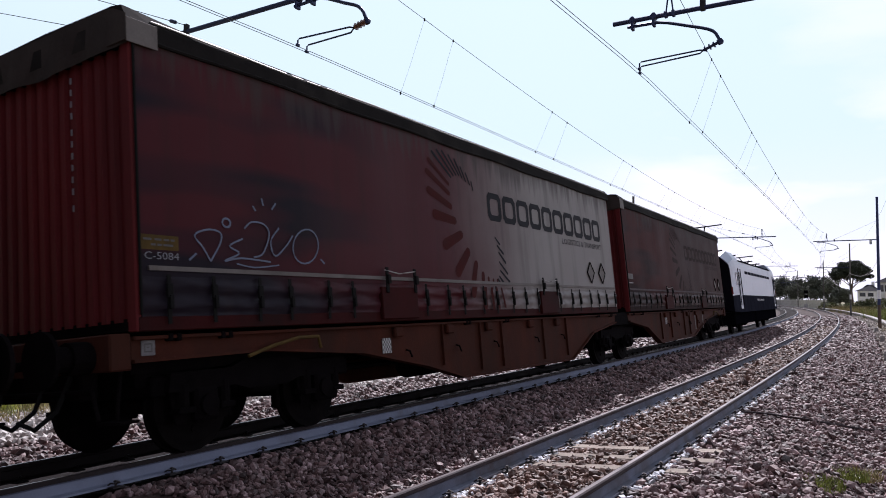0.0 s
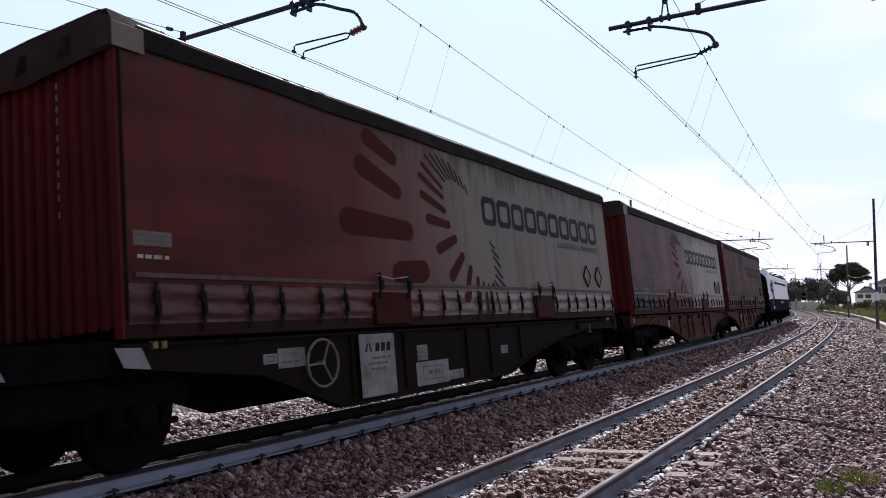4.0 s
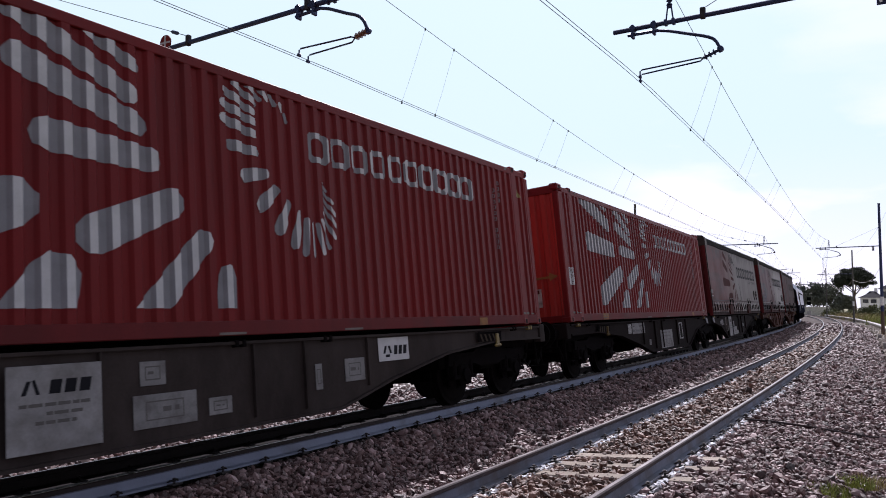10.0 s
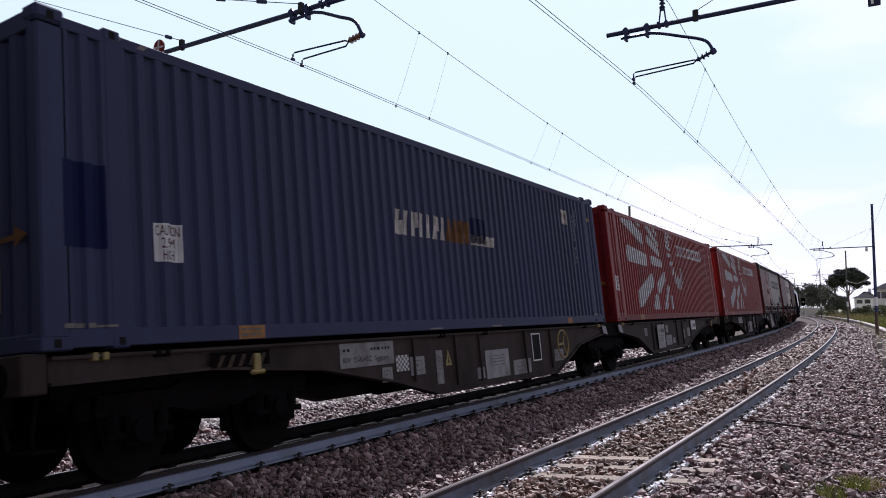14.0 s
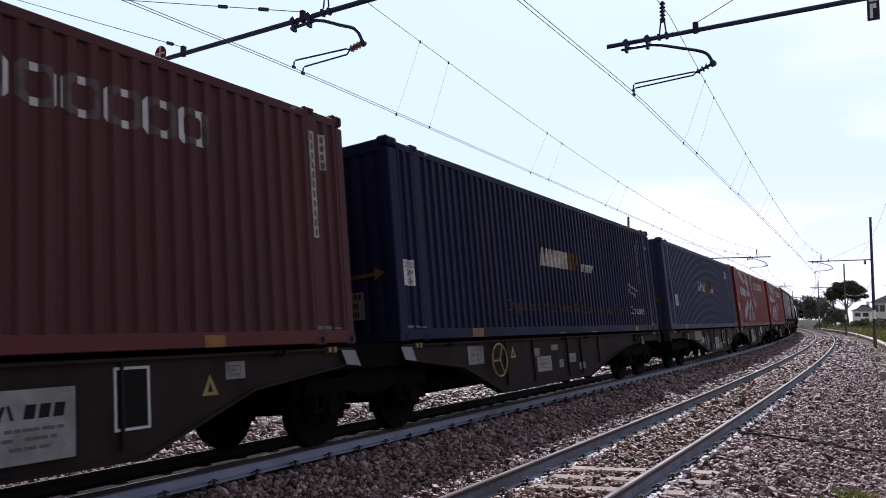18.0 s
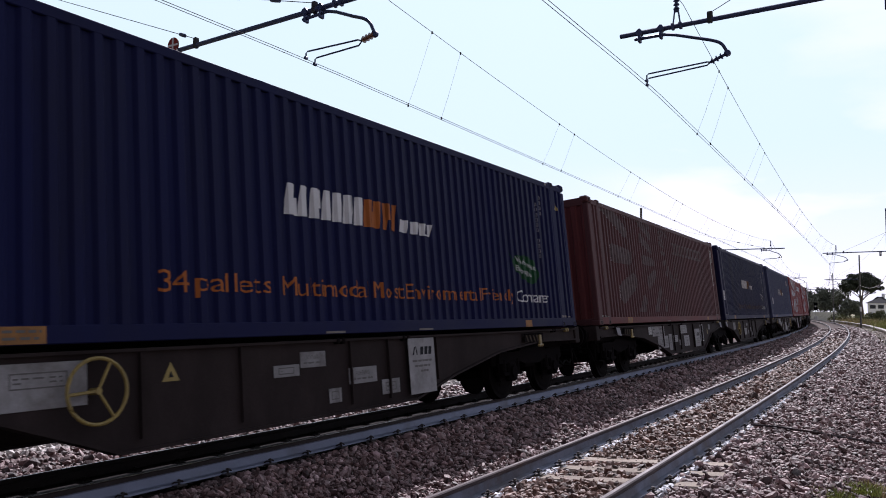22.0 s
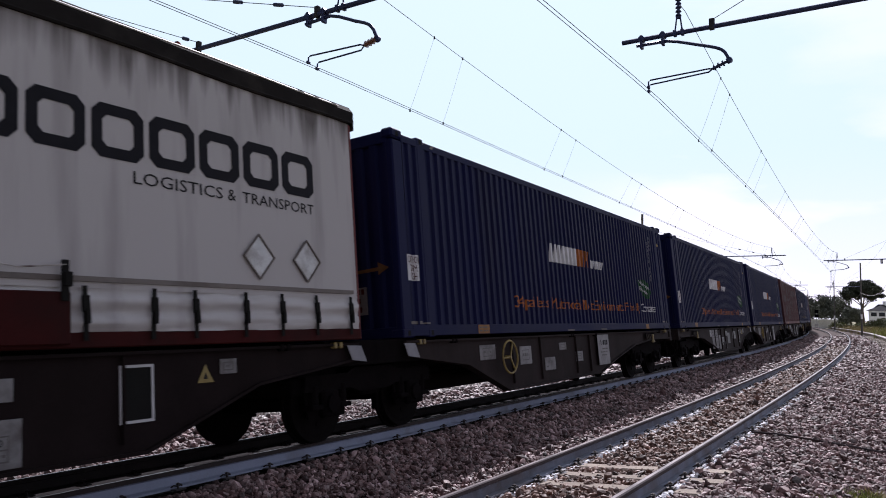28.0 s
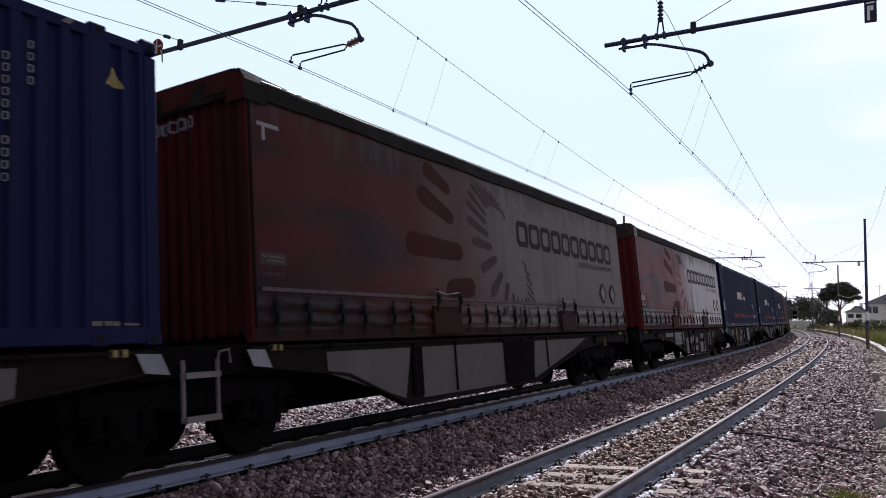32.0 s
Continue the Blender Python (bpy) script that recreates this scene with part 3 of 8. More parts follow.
us = np.arange(-13.0, 6.6, 0.25)
v, f = sweep([(u, float(bed(u))) for u in us], -60, 330, 0.5, closed=False)
v[:, 2] += 0.012 * np.sin(v[:, 0] * 31.0 + v[:, 1] * 17.0) - 0.03
ballast_bed = tagged(from_arrays("ballast_bed", v, f, M["bed"]), "bed of brown-grey crushed stone under both tracks", "ballast", kind="structure")


ICO_V = np.array([(0, 0, 1)] + [(0.894 * math.cos(i * 1.2566), 0.894 * math.sin(i * 1.2566), 0.447) for i in range(5)]
                 + [(0.894 * math.cos(i * 1.2566 + 0.628), 0.894 * math.sin(i * 1.2566 + 0.628), -0.447) for i in range(5)] + [(0, 0, -1)])
ICO_F = np.array([(0, 1 + i, 1 + (i + 1) % 5) for i in range(5)] + [(1 + i, 6 + i, 1 + (i + 1) % 5) for i in range(5)]
                 + [(6 + i, 6 + (i + 1) % 5, 1 + (i + 1) % 5) for i in range(5)] + [(11, 6 + (i + 1) % 5, 6 + i) for i in range(5)])
BLOCK_V = np.array([[-1, -1, -1], [1, -1, -1], [1, 1, -1], [-1, 1, -1], [-1, -1, 1], [1, -1, 1], [1, 1, 1], [-1, 1, 1]]) * 0.72
BLOCK_F = np.array([[0, 3, 2, 1], [4, 5, 6, 7], [0, 1, 5, 4], [1, 2, 6, 5], [2, 3, 7, 6], [3, 0, 4, 7]])


def stones(name, s_range, u_range, pitch, seed, mat_key, fill=0.6, lift=0.0, round_=False, clear=True):
    """Crushed stones in two close layers on the bed: a full one below, a gappy one on top."""
    g = np.random.default_rng(seed)
    ns, nu = int((s_range[1] - s_range[0]) / pitch), max(1, int((u_range[1] - u_range[0]) / pitch))
    sets = []
    for layer, share in ((0.0, 1.0), (1.0, fill)):
        a, b = np.meshgrid(np.arange(ns), np.arange(nu))
        a, b = a.ravel() + 0.5 * layer, b.ravel() + 0.5 * layer
        n = len(a)
        s = s_range[0] + pitch * (a + 0.5 + g.uniform(-0.45, 0.45, n))
        u = u_range[0] + pitch * (b + 0.5 + g.uniform(-0.45, 0.45, n))
        keep = g.random(n) < share
        if clear:     # keep the rails clear
            for c in (-SP - G, -SP + G, -G, G):
                keep &= np.abs(u - c) > 0.10
        # a few sleepers of the near track lie bare
        bare = (np.abs(u) < 1.32) & (s > 7.9) & (s < 9.5) & (np.abs((s - 7.53 + 0.31) % 0.62 - 0.31) < 0.135)
        keep &= ~(bare & (g.random(n) < 0.75))
        keep &= s > 6.1 + 0.6 * np.maximum(u, -6.0)
        sets.append(np.stack([s[keep], u[keep], np.full(keep.sum(), layer)], 1))
    s, u, layer = np.concatenate(sets).T
    n = len(s)
    shape_v, shape_f = (ICO_V, ICO_F) if round_ else (BLOCK_V, BLOCK_F)
    k = len(shape_v)
    r = pitch * (0.62 if round_ else 0.56) * g.lognormal(0, 0.24 if round_ else 0.16, n)
    lean = 0.55 if round_ else 0.25
    base = shape_v[None] * g.uniform(0.62 if round_ else 0.70, 1.18, (n, k, 1)) * g.uniform(0.80, 1.18, (n, k, 3))
    base *= (np.stack([g.uniform(0.95, 1.5, n), g.uniform(0.70, 1.05, n), g.uniform(0.58, 0.95, n)], 1) * r[:, None])[:, None, :]
    a, b2, c2 = g.uniform(0, 6.28, n), g.normal(0, lean, n), g.normal(0, lean, n)
    ca, sa, cb, sb, cc, sc = np.cos(a), np.sin(a), np.cos(b2), np.sin(b2), np.cos(c2), np.sin(c2)
    z0, o1 = np.zeros(n), np.ones(n)
    rz = np.stack([np.stack([ca, -sa, z0], 1), np.stack([sa, ca, z0], 1), np.stack([z0, z0, o1], 1)], 1)
    rx = np.stack([np.stack([o1, z0, z0], 1), np.stack([z0, cb, -sb], 1), np.stack([z0, sb, cb], 1)], 1)
    ry = np.stack([np.stack([cc, z0, sc], 1), np.stack([z0, o1, z0], 1), np.stack([-sc, z0, cc], 1)], 1)
    rot = rz @ rx @ ry
    p = spot(s, u, bed(u) - 0.03 + lift + r * (0.15 + 0.75 * layer + g.uniform(-0.15, 0.35, n))).T
    v = np.einsum("nij,nkj->nki", rot, base) + p[:, None, :]
    f = (shape_f[None] + k * np.arange(n)[:, None, None]).reshape(-1, shape_f.shape[1])
    return from_arrays(name, v.reshape(-1, 3), f, M[mat_key])


for args in (("ballast_stones", (4.2, 17.0), (-3.05, -0.84), 0.054, 11, "stone", 0.6, 0.0, True),
             ("ballast_stones", (5.0, 17.0), (-0.67, 0.67), 0.054, 17, "rust_stone", 0.6, 0.0, True),
             ("ballast_stones", (6.5, 17.0), (0.84, 2.95), 0.054, 18, "stone", 0.6, 0.0, True),
             ("ballast_stones", (17.0, 30.0), (-3.05, -0.84), 0.066, 12, "stone", 0.6, 0.0, True),
             ("ballast_stones", (17.0, 30.0), (-0.67, 0.67), 0.066, 19, "rust_stone", 0.6, 0.0, True),
             ("ballast_stones", (17.0, 30.0), (0.84, 2.90), 0.066, 20, "stone", 0.6, 0.0, True),
             ("ballast_stones", (30.0, 60.0), (-3.05, -0.84), 0.090, 16, "stone"),
             ("ballast_stones", (30.0, 60.0), (-0.67, 0.67), 0.090, 27, "rust_stone"),
             ("ballast_stones", (30.0, 60.0), (0.84, 2.75), 0.090, 28, "stone"),
             ("ballast_stones", (60.0, 95.0), (-3.05, 2.85), 0.15, 29, "stone", 0.3),
             ("ballast_stones", (2.5, 16.0), (-7.7, -5.55), 0.068, 13, "stone", 0.4, 0.0, True),
             ("ballast_stones", (16.0, 26.0), (-7.7, -5.55), 0.085, 33, "stone", 0.35),
             ("ballast_stones", (26.0, 46.0), (-10.2, -5.0), 0.12, 14, "stone", 0.3)):
    tagged(stones(*args), "loose brown and grey crushed ballast stones", "ballast", kind="stuff")
tagged(stones("pale_gravel", (2.5, 26.0), (-11.2, -7.5), 0.085, 24, "pale_stone", 0.3, 0.01, True), "pale sunlit gravel beyond the far track", "gravel", kind="stuff")
for u, k in ((-G, 41), (G, 42)):     # stones splashed white along the foot of each rail
    tagged(stones("limed_stones", (5.0, 46.0), (u + 0.085, u + 0.19), 0.046, k, "limed_stone", 0.7, 0.022, False, False), "white-splashed ballast stones along the rail foot", "ballast", kind="stuff")
tagged(stones("path_rubble", (6.0, 28.0), (2.9, 4.2), 0.078, 15, "rubble", 0.4, 0.01, True), "pale stone rubble on the path beside the track", "rubble", kind="stuff")
tagged(stones("path_rubble", (28.0, 110.0), (2.85, 4.0), 0.11, 25, "rubble", 0.4, 0.01), "pale stone rubble on the path beside the track", "rubble", kind="stuff")
# dark strip that carries the train's shade, reaching past the far rail
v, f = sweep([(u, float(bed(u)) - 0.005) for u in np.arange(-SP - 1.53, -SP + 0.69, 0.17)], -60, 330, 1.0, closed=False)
tagged(from_arrays("oily_ballast", v, f, M["oily"]), "ballast strip on the train's track, darkened with the shade under the train", "ballast", kind="structure")


# ---- tracks ----
RAIL = [(-0.075, -0.172), (-0.075, -0.158), (-0.012, -0.142), (-0.0085, -0.055), (-0.034, -0.042), (-0.036, -0.010),
        (-0.026, -0.001), (0.026, -0.001), (0.036, -0.010), (0.034, -0.042), (0.0085, -0.055), (0.012, -0.142), (0.075, -0.158), (0.075, -0.172)]
PAINTED = [(0.0365, -0.043), (0.012, -0.057), (0.0155, -0.139), (0.076, -0.154), (0.078, -0.172)]
CROWN = [(-0.022, -0.003), (-0.019, 0.0), (0.019, 0.0), (0.022, -0.003)]


def sleeper_mesh():
    bm = bmesh.new()
    box(bm, -1.3, 1.3, -0.13, 0.13, -0.40, -0.185, 0.02)
    me = bpy.data.meshes.new("sleeper")
    bm.to_mesh(me)
    bm.free()
    me.materials.append(M["concrete"])
    return me


def clip_mesh():
    """A bent spring clip with its bolt, on the rail's foot."""
    bm = bmesh.new()
    tube(bm, [(0.055, -0.05, -0.150), (0.10, -0.055, -0.120), (0.135, -0.03, -0.128), (0.125, 0.0, -0.110), (0.135, 0.03, -0.128), (0.10, 0.055, -0.120), (0.055, 0.05, -0.150)], 0.011, 6)
    rod(bm, (0.11, 0, -0.18), (0.11, 0, -0.090), 0.014, 6)
    rod(bm, (0.11, 0, -0.112), (0.11, 0, -0.098), 0.024, 6)
    box(bm, 0.05, 0.16, -0.075, 0.075, -0.187, -0.166)
    bmesh.ops.scale(bm, vec=(1, 0.8, 0.72), verts=bm.verts)
    bmesh.ops.translate(bm, vec=(0, 0, -0.045), verts=bm.verts)
    me = bpy.data.meshes.new("rail_clip")
    bm.to_mesh(me)
    bm.free()
    me.materials.append(M["clip"])
    return me


SLEEPER, CLIP = sleeper_mesh(), clip_mesh()
for name, u, cant, label in (("track_1", 0.0, CANT_B, "curved railway track with polished rails on concrete sleepers"),
                             ("track_2", -SP, CANT_A, "curved railway track that carries the train")):
    tr = tagged(new(name), label, "railway track", kind="structure")
    for side in (-1, 1):
        off = side * G
        v, f = sweep(RAIL, -60, 330, 0.5, u + off * math.cos(cant), off * math.sin(cant), cant)
        rail = from_arrays("rail", v, f, M["shaded_rail" if u else "rail"], tr)
        v, f = sweep(CROWN, -60, 330, 0.5, u + off * math.cos(cant), off * math.sin(cant), cant, closed=False)
        tagged(from_arrays("rail_head", v, f, M["rail_top"], rail), "bright polished running surface")
        if u == 0.0 or side > 0:
            v, f = sweep(PAINTED, -60, 330, 0.5, u + off * math.cos(cant), off * math.sin(cant), cant, closed=False)
            tagged(from_arrays("whitewash", v, f, M["lime" if u else "thin_lime"], rail), "whitewashed rail web")
    s0 = 4.43 if u else 7.53 - 0.62 * 6
    for i in range(230):
        s = s0 + 0.62 * i
        shared("sleeper", SLEEPER, tr, on_line(s, u, 0, cant) @ pose(0, 0, -0.008 if (not u and 7.9 < s < 9.5) else -0.085))
        if s < 34:
            for off, turn in ((G, 0), (-G, 180), (G, 180), (-G, 0)):
                if u and turn == 180:
                    continue
                shared("rail_clip", CLIP, tr, on_line(s, u, 0, cant) @ pose(off, 0, 0, 0, 0, turn))


# ---- beside the track: kerb, path, cable ----
kerb = tagged(new("kerb"), "long pale concrete cable trough on short posts along the path", "kerb", kind="structure")


def plain_mesh(name, bm, key):
    me = bpy.data.meshes.new(name)
    bm.to_mesh(me)
    bm.free()
    me.materials.append(M[key])
    return me


COVER = plain_mesh("trough_cover", box(one_box(-0.20, 0.20, -0.49, 0.49, -0.06, 0.0, 0.012), -0.16, 0.16, -0.49, 0.49, -0.17, -0.062, 0.01), "kerb")
POST = plain_mesh("trough_post", one_box(-0.13, 0.13, -0.07, 0.07, -0.75, -0.171, 0.01), "kerb")
for i in range(170):
    m = on_line(20 + i, 4.10) @ pose(0.01 * math.sin(i * 3.1), 0, 0.012 * math.sin(i * 1.7), 0, 0, 0.6 * math.sin(i * 2.3))
    shared("trough_cover", COVER, kerb, m)
    if i % 2:
        shared("trough_post", POST, kerb, m)
edging = tagged(new("field_edging"), "low pale concrete edging between gravel and field", "kerb", kind="structure")
EDGE = plain_mesh("edging_stone", one_box(-0.07, 0.07, -0.49, 0.49, -0.25, 0.16, 0.015), "kerb")
for i in range(44):
    shared("edging_stone", EDGE, edging, on_line(3.0 + i, -12.1, -0.86) @ pose(0, 0, 0.01 * math.sin(i * 1.9)))
for s in (17.5, 30.4, 43.5, 56.5):
    ob = tagged(new("marker_stub"), "short concrete marker stub with shade-grey sides at the edge of the ballast", "marker", group="marker stubs")
    ob.matrix_world = on_line(s, 2.97, float(bed(2.97)))
    # lit top and shaded sides put into two tones of concrete
    part("block", one_box(-0.11, 0.11, -0.08, 0.08, -0.15, 0.34, 0.012), M["stub"], ob)
    part("cap", one_box(-0.12, 0.12, -0.09, 0.09, 0.341, 0.375, 0.012), M["kerb"], ob, "pale slab for the lit top")
bm = bmesh.new()
CABLE = [(12.75, 0.92), (12.55, 1.3), (12.5, 1.9), (13.1, 2.3), (13.6, 2.6), (14.1, 3.05), (14.6, 3.5)]
tube(bm, [spot(s, u, float(bed(u)) + 0.05 + 0.012 * math.sin(7 * u)) for s, u in CABLE], 0.017, 6)
tagged(part("ground_cable", bm, M["rail"]), "dark brown cable lying across the ballast", "cable")


def tuft(name, s, u, z, n, h, r, seed, key, label):
    """A clump of grass blades."""
    g = np.random.default_rng(seed)
    a = g.uniform(0, 6.28, n)
    rr = r * np.sqrt(g.random(n))
    px, py = rr * np.cos(a), rr * np.sin(a)
    th = g.uniform(0, 6.28, n)
    hh = h * g.uniform(0.4, 1.0, n)
    w = 0.004 + 0.004 * g.random(n) + hh * 0.008
    lean = g.normal(0, 0.4, (n, 2)) * hh[:, None]
    base = np.stack([px, py, 0 * px], 1)
    dx = np.stack([np.cos(th) * w, np.sin(th) * w, 0 * w], 1)
    mid = base + np.stack([lean[:, 0] * 0.35, lean[:, 1] * 0.35, hh * 0.6], 1)
    tip = base + np.stack([lean[:, 0], lean[:, 1], hh], 1)
    v = np.stack([base - dx, base + dx, mid - dx * 0.7, mid + dx * 0.7, tip], 1).reshape(-1, 3)
    k = 5 * np.arange(n)[:, None, None]
    f = (np.array([[0, 1, 3], [0, 3, 2], [2, 3, 4]])[None] + k).reshape(-1, 3)
    ob = from_arrays(name, v, f, M[key])
    ob.matrix_world = on_line(s, u, z)
    return tagged(ob, label, "grass", kind="stuff")


tuft("grass_tuft", 9.9, 2.52, -0.36, 300, 0.13, 0.22, 21, "grass", "small green grass tuft at the edge of the ballast")
tuft("grass_tuft", 9.0, 2.28, -0.30, 330, 0.14, 0.28, 22, "grass", "small green grass tuft at the edge of the ballast")
tuft("grass_tuft", 10.2, 2.62, -0.40, 260, 0.14, 0.25, 23, "dry", "small dry grass tuft at the edge of the ballast")
for i in range(16):
    tuft("dry_grass", 7.5 + i * 2.1, -11.2 - 1.2 * ((i * 7) % 5) / 4, -0.75, 420, 0.55, 0.8, 30 + i, "dry" if i % 3 else "grass", "dry tall grass behind the far rail")
for i in range(18):
    tuft("dry_grass", 3.5 + i * 1.7, -9.7 - 0.5 * ((i * 5) % 4) / 3, -0.56, 260, 0.34, 0.75, 160 + i, "dry" if i % 4 else "grass", "short dry grass on the far edge of the ballast")
for i in range(26):
    tuft("field_grass", 4.0 + (i * 7) % 40, -13.4 - 1.3 * (i % 3), -1.0, 900, 0.62, 1.3, 400 + i, "bright_grass", "bright yellow-green field grass in the sun")
for i in range(64):
    s, u = 60 + (i * 37) % 120, 5.4 + ((i * 53) % 22) * 0.8
    tuft("tall_grass", s, u, -1.0, 420, 1.5 + 0.5 * math.sin(i), 2.6, 60 + i, "grass" if i % 2 else "dry", "tall green and yellow grass on the verge")


for i in range(10):
    tuft("dry_grass", 142 + 5 * i, 5.6 + (i * 7) % 4, -1.0, 420, 1.9, 2.2, 500 + i, "dry", "tall dry yellow grass beside the line")


# ---- overhead line ----
def insulator(bm, p, q, r=0.045, n=4):
    p, q = Vector(p), Vector(q)
    rod(bm, p, q, r * 0.45, 8)
    for i in range(n):
        c = p + (q - p) * (i + 0.5) / n
        d = (q - p).normalized() * 0.012
        rod(bm, c - d, c + d, r, 10, r * 0.75)
    return bm


def mast(s, side, track_u, height, out, tips, near=False):
    """A tubular mast with its cantilever: main tube, curved registration arm and steady arms. u is measured from its own track."""
    ob = tagged(new("catenary_mast"), "steel catenary mast with a tubular cantilever over the track", "mast", group="catenary masts")
    ob.matrix_world = on_line(s, track_u)
    mu = side * out
    base = float(bed(track_u + mu)) - 0.1
    # near masts blue over a brown foot, farther ones grey throughout
    paint, foot = (M["mast"], M["mast_brown"]) if near else (M["mast_grey"], M["mast_grey"])
    tz = lambda x: tips["z0"] + tips["slope"] * x
    part("pole", rod(rod(bmesh.new(), (mu, 0, base + 1.9), (mu, 0, height), 0.115, 14, 0.085), (mu, 0, height), (mu, 0, height + 0.05), 0.10, 12), paint, ob)
    part("pole_foot", rod(bmesh.new(), (mu, 0, base), (mu, 0, base + 1.9), 0.13, 14, 0.117), foot, ob, "brown-painted lower part" if near else "")
    part("white_band", rod(bmesh.new(), (mu, 0, base + 2.35), (mu, 0, base + 3.0), 0.121, 14, 0.119), M["plaster"], ob, "white painted band")
    bm = one_box(mu - 0.3, mu + 0.3, -0.3, 0.3, base - 0.25, base + 0.12, 0.03)
    part("footing", bm, M["kerb"], ob, "square concrete footing")
    part("cantilever_tube", rod(bmesh.new(), (tips["end"], 0, tz(tips["end"])), (mu, 0, tz(mu) if near else tz(0)), 0.038, 12), M["arm"], ob)
    reg = tips["reg"]
    ctrl = [Vector((x, 0, z)) for x, z in reg]
    path = [ctrl[0], ctrl[1]]
    for i in range(1, len(ctrl) - 2):      # round the bend
        p0, p1, p2, p3 = ctrl[i - 1], ctrl[i], ctrl[i + 1], ctrl[i + 2]
        for k in (0.33, 0.67, 1.0):
            path.append(0.5 * (2 * p1 + (p2 - p0) * k + (2 * p0 - 5 * p1 + 4 * p2 - p3) * k * k + (3 * p1 - p0 - 3 * p2 + p3) * k ** 3))
    path.append(ctrl[-1])
    part("registration_arm", tube(bmesh.new(), path, 0.025, 10), M["arm"], ob)
    for x in tips["clamps"]:
        bm = one_box(x - 0.022, x + 0.022, -0.05, 0.05, tz(x) - 0.16, tz(x) + 0.065, 0.008)
        rod(bm, (x, -0.055, tz(x)), (x, 0.055, tz(x)), 0.052, 10)
        part("clamp", bm, M["arm"], ob)
    (bx, bz), ie = reg[-1], tips["ie"]
    part("arm_fitting", rod(bmesh.new(), (bx, -0.03, bz), (bx, 0.03, bz), 0.045, 10), M["arm"], ob)
    part("arm_insulator", insulator(bmesh.new(), (bx, 0, bz), (ie[0], 0, ie[1]), 0.055, 4), M["ceramic" if tips["brown"] else "arm"], ob)
    for dy, (xa, za), (xb, zb), zc in tips["steady"]:
        pts = [(ie[0], 0, ie[1]), (xa, dy * 0.6, za), (xb + 0.03, dy, zb), (xb, dy, zb - 0.02), (xb, dy, zc)]
        bm = tube(bmesh.new(), pts, 0.0125, 6)
        box(bm, xb - 0.02, xb + 0.02, dy - 0.03, dy + 0.03, zc - 0.012, zc + 0.03, 0.005)
        part("steady_arm", bm, M["arm"], ob)
    xi = tips["ins"]
    zi = tz(xi)
    bm = insulator(bmesh.new(), (xi, 0, zi + 0.26), (xi, 0, tips["hang"] - 0.02), 0.05, 5)
    for k in (-1, 1):
        rod(bm, (xi + 0.06 * k, 0, zi), (xi + 0.03 * k, 0, zi + 0.24), 0.013, 6)
        box(bm, xi + 0.06 * k - 0.025, xi + 0.06 * k + 0.025, -0.045, 0.045, zi - 0.05, zi + 0.05, 0.008)
    box(bm, xi - 0.04, xi + 0.04, -0.02, 0.02, zi + 0.23, zi + 0.28, 0.006)
    part("messenger_insulator", bm, M["arm"], ob)
    for xs, top, ks in tips["stays"]:
        zs = tz(xs)
        bm = rod(bmesh.new(), (xs, 0, zs + 0.11), (mu, 0, top), 0.0065, 5)
        box(bm, xs - 0.04, xs + 0.04, -0.04, 0.04, zs - 0.05, zs + 0.13, 0.012)
        part("stay_wire", bm, M["copper"], ob)
        for k in ks:
            a = Vector((xs, 0, zs + 0.11)).lerp(Vector((mu, 0, top)), k)
            b = Vector((xs, 0, zs + 0.11)).lerp(Vector((mu, 0, top)), k + 0.02)
            part("strain_insulator", rod(bmesh.new(), a, b, 0.032, 8), M["arm"], ob)
    return ob


RT = dict(z0=6.199, slope=0.0143, hang=6.80, end=-0.879, brown=False, clamps=(-0.555, -0.208), ins=0.04, ie=(0.553, 5.529),
          reg=[(-0.64, 6.095), (-0.145, 6.095), (0.301, 5.965), (0.629, 5.852), (0.746, 5.759), (0.81, 5.631)],
          steady=[(-0.21, (0.53, 5.50), (-0.384, 5.424), 5.304), (0.01, (0.50, 5.49), (-0.442, 5.419), 5.304)], stays=[(0.552, 7.69, ())])
LT = dict(z0=6.128, slope=0.035, hang=6.74, end=0.85, brown=True, clamps=(-0.687, -0.387), ins=-0.075, ie=(0.387, 5.478),
          reg=[(-0.75, 6.00), (-0.267, 6.040), (0.204, 5.874), (0.432, 5.788), (0.545, 5.683), (0.617, 5.536)],
          steady=[(-0.19, (0.40, 5.45), (-0.496, 5.405), 5.302), (0.09, (0.29, 5.44), (-0.566, 5.404), 5.298)], stays=[(-3.13, 8.43, (0.045,)), (-0.524, 8.44, (0.082, 0.185))])
R_MASTS, L_MASTS = (-40.0, 11.95, 65.0, 117.5, 170.0, 223.0), (-42.0, 8.4, 58.5, 111.0, 162.0, 214.0)
for s in R_MASTS:
    mk = mast(s, 1, 0.0, 9.4, 3.45, RT, s < 80)
    if 0 < s < 70:
        bm = one_box(2.905, 3.06, -0.012, 0.012, 5.90, 6.21, 0.006)
        plate = part("mast_plate", bm, M["pale_blue"], mk, "small blue plate with white marks")
        for x0, x1, z0, z1 in ((2.94, 2.975, 5.93, 6.14), (2.977, 3.02, 6.07, 6.14), (2.93, 3.035, 6.17, 6.195)):
            part("plate_mark", one_box(x0, x1, -0.018, -0.013, z0, z1), M["plate_white"], plate)
